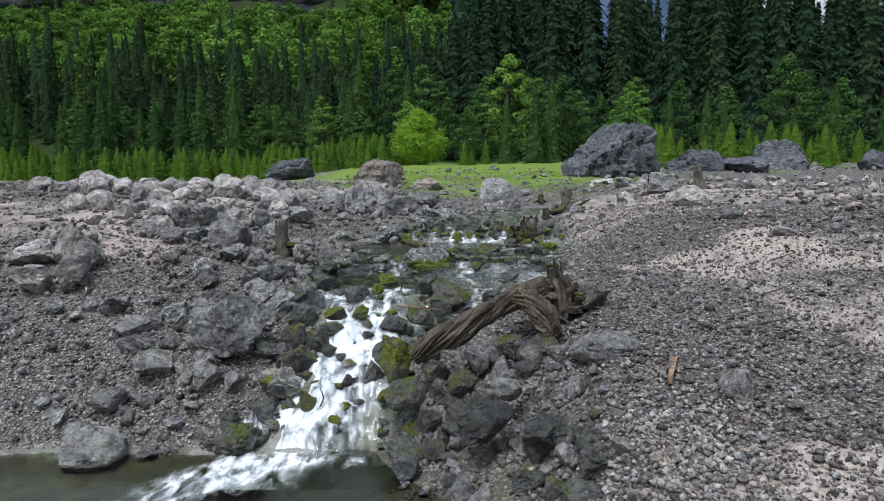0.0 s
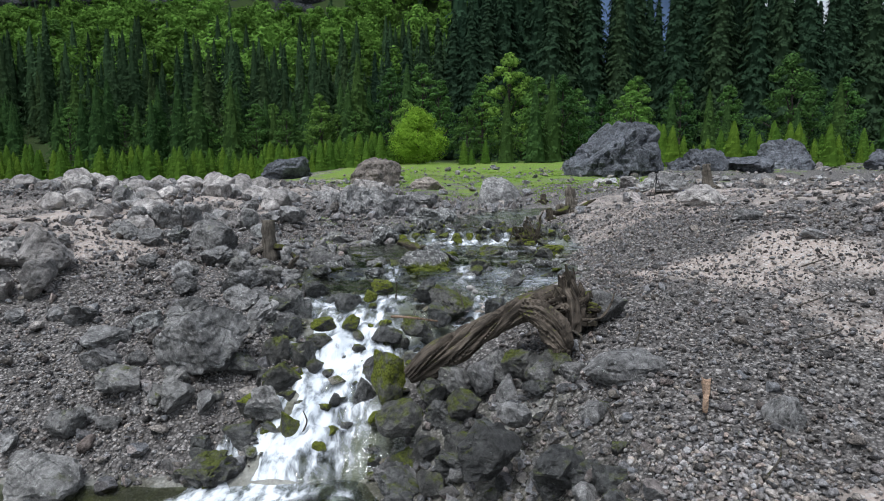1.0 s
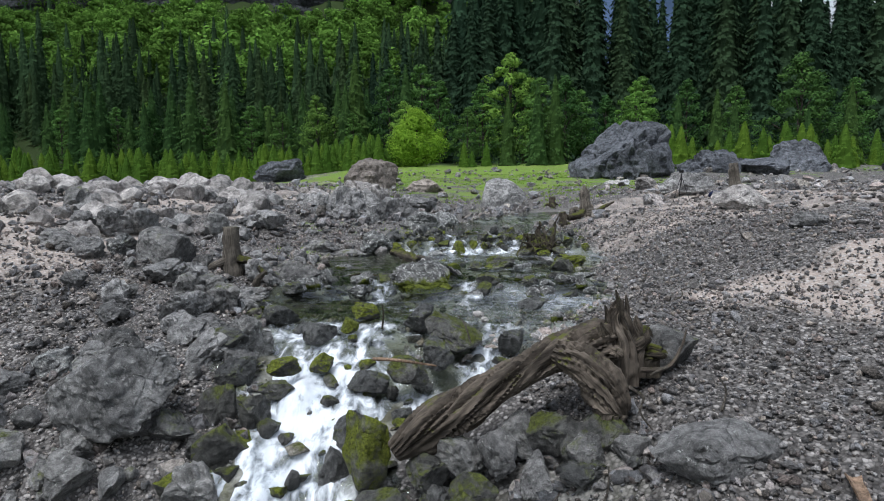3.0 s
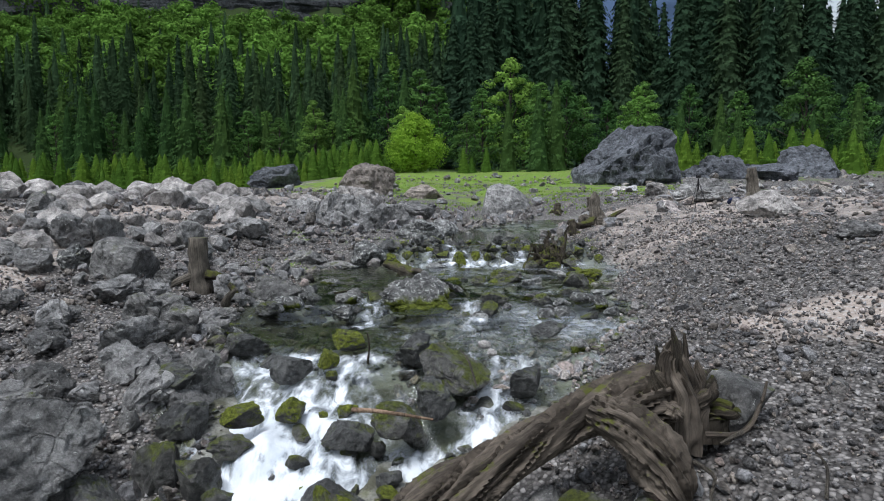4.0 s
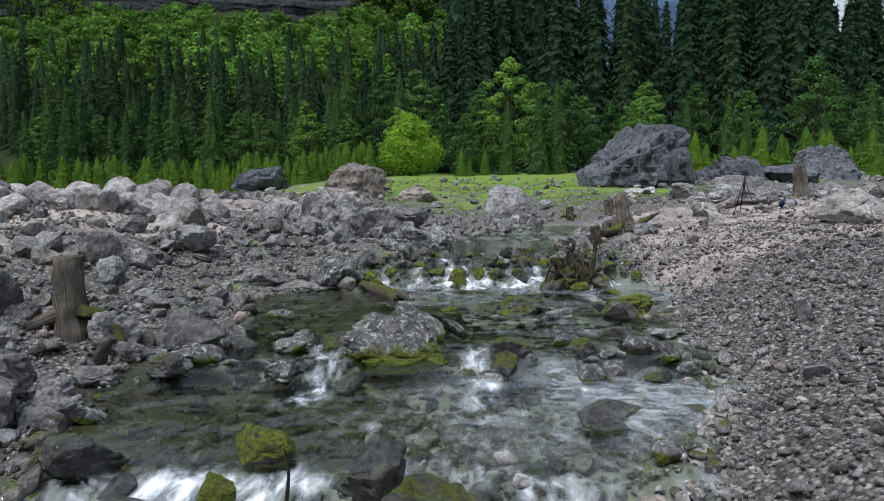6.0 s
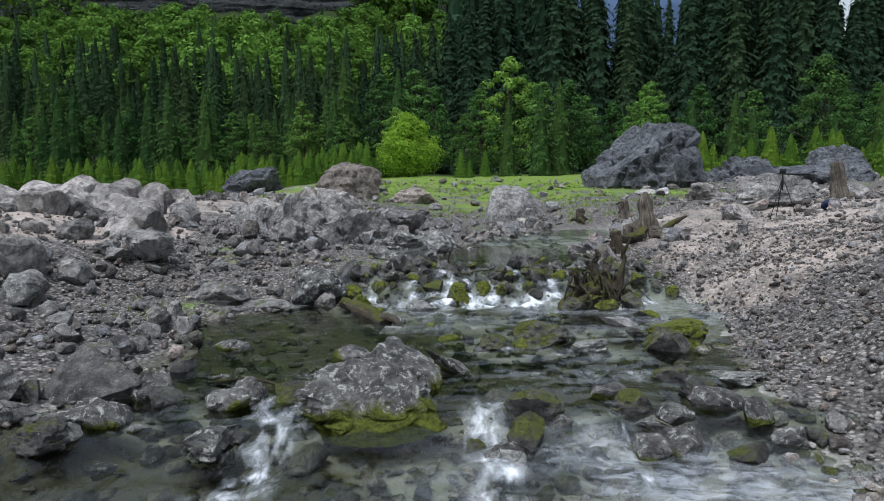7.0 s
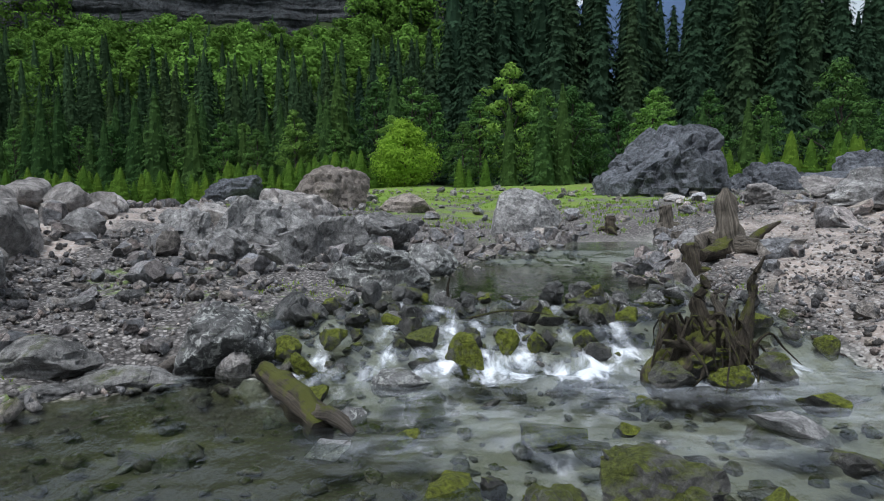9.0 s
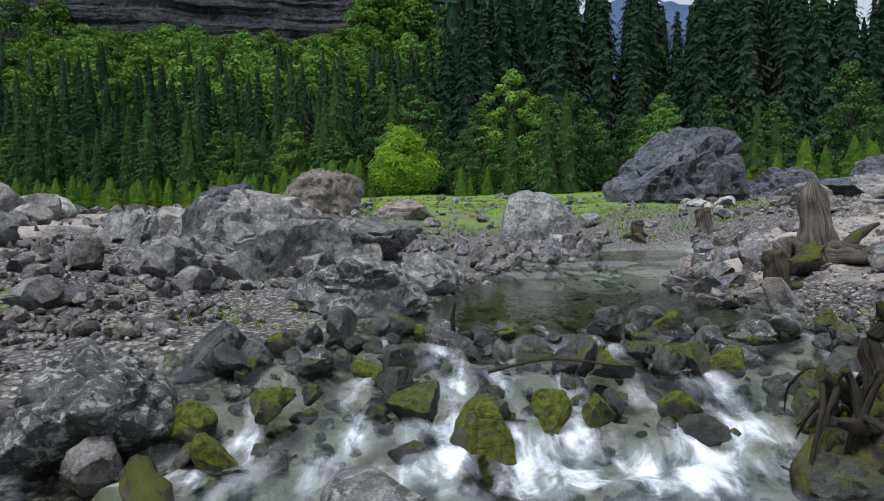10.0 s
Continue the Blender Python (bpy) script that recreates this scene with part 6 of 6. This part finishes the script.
# sparser gravel farther from the stream
x = np.concatenate([r.uniform(7.5, 17, 5200), r.uniform(-17, -8, 3600), r.uniform(1.5, 17, 1800)])
y = np.concatenate([r.uniform(3, 17, 5200), r.uniform(8, 25, 3600), r.uniform(-4, 5, 1800)])
x, y = keep(ground(x, y) > -1.8, x, y)
scatter("bank_gravel", "scattered gravel and cobbles away from the stream", x, y, np.clip(np.exp(r.normal(-2.6, 0.5, len(x))), 0.04, 0.3), CHIPS, PEBBLE, 33, 0.35, 0.7)
x, y = field(3600, 2.8, 11, 20, 31, r, 1.1)
xl, xr = edges(y)
x, y = keep(x > xr + 0.15, x, y)
scatter("pale_gravel", "pale grey gravel of the bar above the cascade", x, y, np.clip(np.exp(r.normal(-3.0, 0.4, len(x))), 0.02, 0.12), CHIPS, PEBBLE_PALE, 34, 0.35, 0.65)
# fine gravel between the stones
x, y = field(8000, 1.0, 7.5, 4.8, 14, r, 1.3)
xl, xr = edges(y)
x, y = keep(((x > xr + 0.05) | (y < 8)) & (ground(x, y) > -1.8), x, y)
scatter("fine_gravel", "fine loose gravel of the slope", x, y, np.clip(np.exp(r.normal(-3.55, 0.35, len(x))), 0.015, 0.06), CHIPS, PEBBLE, 18, 0.4, 0.75)
x, y = field(8000, -8, -2.0, 8.3, 15, r, 1.4)
xl, xr = edges(y)
x, y = keep((x < xl) & (ground(x, y) > -1.8), x, y)
scatter("fine_gravel", "fine loose gravel of the bank", x, y, np.clip(np.exp(r.normal(-3.4, 0.4, len(x))), 0.015, 0.08), CHIPS, PEBBLE_PALE, 19, 0.4, 0.75)
x, y = r.normal(2.3, 0.6, 2200), r.normal(5.9, 0.5, 2200)
x, y = keep((ground(x, y) > -1.75) & (y > 4.4), x, y)
scatter("pale_gravel", "patch of pale pebbles on the slope", x, y, np.clip(np.exp(r.normal(-3.0, 0.4, len(x))), 0.02, 0.11), SMALL, PEBBLE_PALE, 20, 0.4, 0.75)
# stones of the stream bed
x, y = field(5200, -3.2, 3.4, 8.4, 28, r, 1.1)
xl, xr = edges(y)
calm = ((y > 15.3) & (y < 19.2)) | (y > 21)
x, y = keep((x > xl - 0.15) & (x < xr + 0.15) & (~calm | (r.random(len(x)) < 0.6)) & ((y > 11.7) | (x < xl + 0.1) | (x > xr - 0.1) | (r.random(len(x)) < 0.15)), x, y)
scatter("stream_stones", "wet brown-grey stones of the stream bed", x, y, np.clip(np.exp(r.normal(-2.15, 0.5, len(x))), 0.05, 0.36), SMALL, BED, 5, 0.22, 0.5)
# rubble far off
x, y = field(3800, -24, 20, 21, 46, r, 1.1)
xl, xr = edges(y)
thin = np.where(x > 4.5, 0.22, 1.0) * np.where((y > 34) & (x > -6), 0.18, 1.0)
x, y = keep(((x < xl - 0.2) | (x > xr + 0.1)) & (r.random(len(x)) < thin), x, y)
scatter("rubble", "broken grey rubble of the far bank", x, y, np.clip(np.exp(r.normal(-1.45, 0.55, len(x))), 0.08, 0.8), MEDIUM, RUBBLE, 6, 0.2, 0.75, 0.3, True)
# far gravel of the right bank
x, y = field(4200, 7.5, 26, 11, 34, r, 1.1)
scatter("far_gravel", "loose grey gravel of the far bar", x, y, np.clip(np.exp(r.normal(-2.1, 0.45, len(x))), 0.06, 0.4), SMALL, PEBBLE, 17, 0.3)
# middling rubble of the left bank
x, y = field(900, -11, -1.8, 8.3, 24, r, 1.15)
xl, xr = edges(y)
x, y = keep((x < xl + 0.1) & (fbm(x * 0.6, y * 0.6, 0, 3, 71) > -0.25), x, y)
scatter("rubble", "broken grey rubble of the bank", x, y, np.clip(np.exp(r.normal(-1.75, 0.42, len(x))), 0.1, 0.45), MEDIUM, RUBBLE, 7, 0.22, 0.72, 0.35, True)

# single rocks that one could pick up
BLOCKS = {m.name: [mesh_of("rock", rock_shape(3, 500 + k, *((7, 0.08, 0.80) if m is PALE else (14, 0.10, 0.58)))[0], ICO[3][1], [m], True, 24) for k in range(8)] for m in (GREY, PALE, DAMP, WET, MOSSY, HEAVY, WATERLINE, LICHEN)}


BIG = {m.name: [mesh_of("rock", rock_shape(4, 540 + k, 14, 0.13, 0.58, 0.03)[0], ICO[4][1], [m], True, 22) for k in range(8)] for m in (GREY, PALE, DAMP, WET, LICHEN)}


def single(x, y, size, mat, label, group, lift=0.22, flat=0.72, z=None, name="rock"):
    me = (BIG if size > 0.42 and y < 17 and mat.name in BIG else BLOCKS)[mat.name][int(r.integers(0, 8))]
    z = float(ground(x, y)) if z is None else z
    h = size * flat * r.uniform(0.8, 1.2)
    ob = thing(name, label, name, group, me=me)
    ob.matrix_basis = Matrix.LocRotScale((x, y, z + h * lift), Euler((r.normal() * 0.25, r.normal() * 0.25, r.uniform(0, 6.28))), (size * 0.55, size * r.uniform(0.4, 0.55), h * 0.55))
    return ob


WETBED = rock_material("wet_cascade_stones", (0.05, 0.05, 0.046), (0.21, 0.205, 0.19), 6.0, island=True, vary=0.5, moss=0.35, wet=0.55)
CHUNKS = [rock_shape(3, 460 + k, 12, 0.10, 0.58) for k in range(10)]

# angular rocks strewn over the bank
n = 0
while n < 60:
    x = r.uniform(-8.5, -2.2)
    y = 8.6 + 13 * r.random() ** 1.3
    xl, xr = edges(y)
    if x > xl - 0.15 or fbm(x * 0.5, y * 0.5, 0, 2, 77) < -0.2:
        continue
    near_water = xl - x < 0.9
    single(x, y, float(np.clip(np.exp(r.normal(-1.05, 0.35)), 0.2, 0.75)), WET if near_water and y < 13 else DAMP if xl - x < 2.6 and y < 16 else (GREY if x > -6 or r.random() < 0.5 else PALE), "angular grey limestone rock on the gravel bank" if not near_water else "grey rock at the stream's edge", "rocks strewn over the bank")
    n += 1
# wet rubble under the driftwood and beside the falls
for k in range(66):
    x, y = r.uniform(-0.75, 1.9), r.uniform(5.7, 9.0)
    if ground(x, y) < -2.15 or x < -0.75 + 0.1 * (9 - y):
        continue
    single(x, y, float(r.uniform(0.18, 0.58)), (WET, WET, GREY, WET, MOSSY)[k % 5], "wet angular rock below the driftwood", "wet rubble beside the falls", 0.25)
# rocks in the shallow stream
n = 0
while n < 52:
    y = r.uniform(10.2, 17.5) if n % 3 else r.uniform(14.3, 15.5)
    xl, xr = edges(y)
    x = r.uniform(xl, xr)
    edge = min(x - xl, xr - x)
    if edge > 0.8 and r.random() < 0.65 and not 14.2 < y < 15.5 and not y < 11.6:
        continue
    single(x, y, float(r.uniform(0.12, 0.40)), (WET, WET, WATERLINE, MOSSY)[n % 4], "wet mossy rock in the shallow stream", "small rocks in the stream", 0.25, 0.62)
    n += 1
# the low sill across midstream
n = 0
while n < 34:
    y = r.uniform(14.2, 15.2)
    xl, xr = edges(y)
    x = r.uniform(xl, xr)
    if -0.9 < x < 0.35:
        continue
    single(x, y, float(r.uniform(0.16, 0.52)), (WET, WATERLINE, WATERLINE, MOSSY, LICHEN)[n % 5], "dark rock of the low sill across the stream", "rocks of the midstream sill", 0.22, 0.6, float(level_at(x, y)) - 0.06)
    n += 1
# the stone sill of the cascade, thickest along its lip
n = 0
while n < 115:
    y = r.uniform(19.4, 21.1) if n % 2 else r.uniform(20.3, 21.0)
    xl, xr = edges(y)
    x = r.uniform(xl - 0.2, xr + 0.3)
    z = float(level_at(x, y)) - 0.07
    single(x, y, float(r.uniform(0.14, 0.40)), (WET, HEAVY, WATERLINE, MOSSY, WET, MOSSY)[n % 6], "wet stone of the little cascade", "stones of the cascade", 0.42, 0.75, z, "stone")
    n += 1
y = r.uniform(19.35, 21.05, 40)
xl, xr = edges(y)
x = xl - 0.1 + (xr - xl + 0.3) * r.random(40)
scatter("cascade_stones", "small wet stones of the cascade", x, y, r.uniform(0.08, 0.18, 40), MEDIUM, WETBED, 16, 0.25, 0.7, 0.3, True, level_at(x, y) - 0.04)
# flat stones that just break the calm pool
n = 0
while n < 34:
    y = r.uniform(15.5, 19.2)
    xl, xr = edges(y)
    x = r.uniform(xl, xr)
    if fbm(x * 0.9, y * 0.9, 0, 2, 78) < -0.15:
        continue
    single(x, y, float(r.uniform(0.18, 0.6)), (WATERLINE, LICHEN, MOSSY, WATERLINE, HEAVY, GREY)[n % 6], "flat stone breaking the surface of the clear pool", "flat stones in the pool", 0.0, 0.36, -0.05 + float(r.uniform(-0.14, 0.02)))
    n += 1
# low mossy clumps in the shallows below the root stock
n = 0
while n < 16:
    y = r.uniform(16.4, 18.5)
    x = r.uniform(0.5, 3.3)
    single(x, y, float(r.uniform(0.14, 0.38)), (HEAVY, HEAVY, MOSSY, HEAVY)[n % 4], "low yellow-green mossy stone in the shallows", "mossy stones in the shallows", 0.2, 0.5, float(level_at(x, y)) - 0.05)
    n += 1
# large blocks of the left bank
n = 0
while n < 18:
    x = r.uniform(-10, -2.9)
    y = 10.5 + 11 * r.random()
    xl, xr = edges(y)
    if x > xl - 0.5:
        continue
    single(x, y, float(r.uniform(0.5, 1.05)), (DAMP, GREY, LICHEN, DAMP, GREY, PALE)[n % 6], "big angular grey limestone block on the bank", "blocks on the bank", 0.18, 0.72, None, "boulder")
    n += 1
# close-packed rocks beside the falls and the lower stream
n = 0
while n < 46:
    y = 9.2 + 5.8 * r.random()
    xl, xr = edges(y)
    x = xl - 0.1 - (1.6 + 0.35 * (y - 9.2)) * r.random() ** 1.3
    if ground(x, y) < -1.85:
        continue
    single(x, y, float(np.clip(np.exp(r.normal(-0.75, 0.3)), 0.3, 0.85)), (DAMP, GREY, DAMP, GREY, GREY)[n % 5], "damp angular limestone block heaped beside the falls", "heaped blocks beside the falls", 0.2, 0.75, None, "boulder")
    n += 1
# mossy rocks standing in the falls
n = 0
while n < 34:
    y = r.uniform(8.6, 11.7)
    xl, xr = edges(y)
    x = r.uniform(xl, xr + 0.2)
    single(x, y, float(r.uniform(0.14, 0.34)), (HEAVY, MOSSY, WET, HEAVY, MOSSY)[n % 5], "small mossy rock standing in the falls", "small mossy rocks in the falls", 0.25, 0.75, float(level_at(x, y)) - 0.05)
    n += 1
# pale stones of the shallow riffle
x, y = r.uniform(-0.4, 2.8, 1300), r.uniform(11.2, 15.0, 1300)
xl, xr = edges(y)
x, y = keep(x < xr + 0.1, x, y)
scatter("riffle_stones", "pale stones of the shallow riffle", x, y, np.clip(np.exp(r.normal(-2.3, 0.45, len(x))), 0.05, 0.3), MEDIUM, PEBBLE_PALE, 21, 0.35, 0.6, 0.3, True)
# stones in the meadow
x, y = r.uniform(-9, 20, 420), r.uniform(30, 66, 420)
scatter("meadow_stones", "grey stones lying in the meadow grass", x, y, np.clip(np.exp(r.normal(-1.3, 0.5, 420)), 0.1, 0.8), MEDIUM, RUBBLE, 22, 0.2, 0.7, 0.3, True)
x, y = r.uniform(15, 46, 240), r.uniform(38, 66, 240)
scatter("meadow_stones", "grey stones lying before the young spruces", x, y, np.clip(np.exp(r.normal(-0.9, 0.55, 240)), 0.15, 1.6), MEDIUM, RUBBLE, 35, 0.2, 0.7, 0.3, True)
# smaller wet rubble between the larger rocks
x, y = r.uniform(-0.7, 2.1, 520), r.uniform(5.5, 9.3, 520)
x, y = keep((ground(x, y) > -2.1) & (x > -0.7 + 0.1 * (9 - y)), x, y)
scatter("wet_rubble", "small wet rubble below the driftwood", x, y, np.clip(np.exp(r.normal(-1.9, 0.45, len(x))), 0.06, 0.34), MEDIUM, RUBBLE, 23, 0.25, 0.7, 0.3, True)
# the ridge of pale rocks along the skyline
x = r.uniform(-17, -4.6, 80)
y = 20 + 0.45 * (-4.6 - x) + r.uniform(0, 9, 80)
for n in range(80):
    single(float(x[n]), float(y[n]), float(r.uniform(0.45, 1.2)), (PALE, PALE, GREY)[n % 3], "pale weathered rock on the ridge of the bank", "pale rocks along the ridge", 0.28, 0.7, None, "boulder")
for n in range(34):
    x = float(r.uniform(-11, -4.3))
    single(x, 14.5 + 0.5 * (-4.3 - x) + float(r.uniform(0, 8)), float(r.uniform(0.35, 0.95)), (PALE, GREY)[n % 2], "pale blocky rock on the bank", "pale rocks on the bank", 0.22, 0.75, None, "boulder")
# stones round the upper pool and the stream behind
y = r.uniform(22, 29, 90)
xl, xr = edges(y)
x = np.where(np.arange(90) % 2, xl - r.uniform(0, 1.3, 90), xr + r.uniform(-0.3, 0.5, 90))
scatter("shore_stones", "grey stones on the upper pool's shore", x, y, r.uniform(0.15, 0.6, 90), CHUNKS, RUBBLE, 12, 0.22, 0.7, 0.3, True)
# stones on the gravel slope and at the bar's edge
x, y = r.uniform(2.6, 9, 70), r.uniform(5.5, 22, 70)
scatter("slope_stones", "lone grey stones on the gravel slope", x, y, r.uniform(0.12, 0.34, 70), CHUNKS, RUBBLE, 13, 0.15, 0.7, 0.3, True)
x, y = r.uniform(7, 24, 60), r.uniform(25, 40, 60)
scatter("bar_rocks", "pale rocks at the edge of the gravel bar", x, y, r.uniform(0.3, 1.1, 60), CHUNKS, PALE_LOOSE, 14, 0.2, 0.62, 0.3, True)

# ---------- grass ----------
def tufts(name, label, x, y, blade, width, count, seed):
    rr = np.random.default_rng(seed)
    n = len(x) * count
    bx = np.repeat(x, count) + rr.normal(size=n) * 0.07
    by = np.repeat(y, count) + rr.normal(size=n) * 0.07
    bz = ground(bx, by) - 0.02
    a = rr.uniform(0, 6.28, n)
    hgt = blade * rr.uniform(0.5, 1.3, n)
    bend = rr.uniform(0.2, 0.7, n) * hgt
    p = np.stack([bx, by, bz], -1)
    side = np.stack([-np.sin(a), np.cos(a), 0 * a], -1) * (width * rr.uniform(0.6, 1.2, n))[:, None]
    tip = p + np.stack([np.cos(a) * bend, np.sin(a) * bend, hgt], -1)
    mid = p + np.stack([np.cos(a) * bend * 0.3, np.sin(a) * bend * 0.3, hgt * 0.6], -1)
    V = np.stack([p - side, p + side, mid + side * 0.7, tip, mid - side * 0.7], 1).reshape(-1, 3)
    base = (np.arange(n) * 5)[:, None]
    me = bpy.data.meshes.new(name)
    F = base + np.array([[0, 1, 2, 4]])
    T = base + np.array([[4, 2, 3, 3]])
    me.from_pydata([tuple(q) for q in V], [], [tuple(q) for q in F] + [tuple(q[:3]) for q in T])
    me.materials.append(GRASSBLADE)
    return thing(name, label, "grass", kind="stuff", me=me)


x, y = field(5200, -9, 17, 30, 58, r, 1.0)
ok = (fbm(x * 0.35, y * 0.35, 0, 3, 81) > -0.12) & ~((x > 1.2) & (x < 4.2) & (y < 33.5)) & (np.abs(x - 3) < 4 + (y - 30) * 0.9)
x, y = keep(ok, x, y)
tufts("meadow_grass", "short bright green meadow grass", x, y, 0.10, 0.022, 5, 5)
x, y = field(2600, -4.8, 4.6, 16, 30, r, 1.0)
xl, xr = edges(y)
x, y = keep(((x < xl - 0.25) & (x > xl - 2.2) | (x > xr + 0.3) & (x < xr + 1.0) & (y > 21)) & (fbm(x * 0.9, y * 0.9, 0, 3, 84) > 0.08), x, y)
tufts("bank_grass", "sparse yellow-green grass and moss on the bank", x, y, 0.06, 0.012, 6, 6)

# ---------- the mountain far behind ----------
mx = np.linspace(-200, 1500, 90)
mt = np.linspace(0, 1, 26)
MX, MT = np.meshgrid(mx, mt)
top = np.interp(mx, (-200, 200, 420, 560, 640, 760, 1500), (300, 430, 520, 530, 500, 380, 180))
MZ = MT * (top + 14 * fbm(mx * 0.03, 0 * mx, 0, 4, 95))[None, :]
MY = 1300 + MT * 260 + 40 * fbm(MX * 0.012, MT * 6, 0, 4, 96)
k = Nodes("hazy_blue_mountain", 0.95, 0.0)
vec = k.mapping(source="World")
# Distance haze is painted in as the blue of the base colour.
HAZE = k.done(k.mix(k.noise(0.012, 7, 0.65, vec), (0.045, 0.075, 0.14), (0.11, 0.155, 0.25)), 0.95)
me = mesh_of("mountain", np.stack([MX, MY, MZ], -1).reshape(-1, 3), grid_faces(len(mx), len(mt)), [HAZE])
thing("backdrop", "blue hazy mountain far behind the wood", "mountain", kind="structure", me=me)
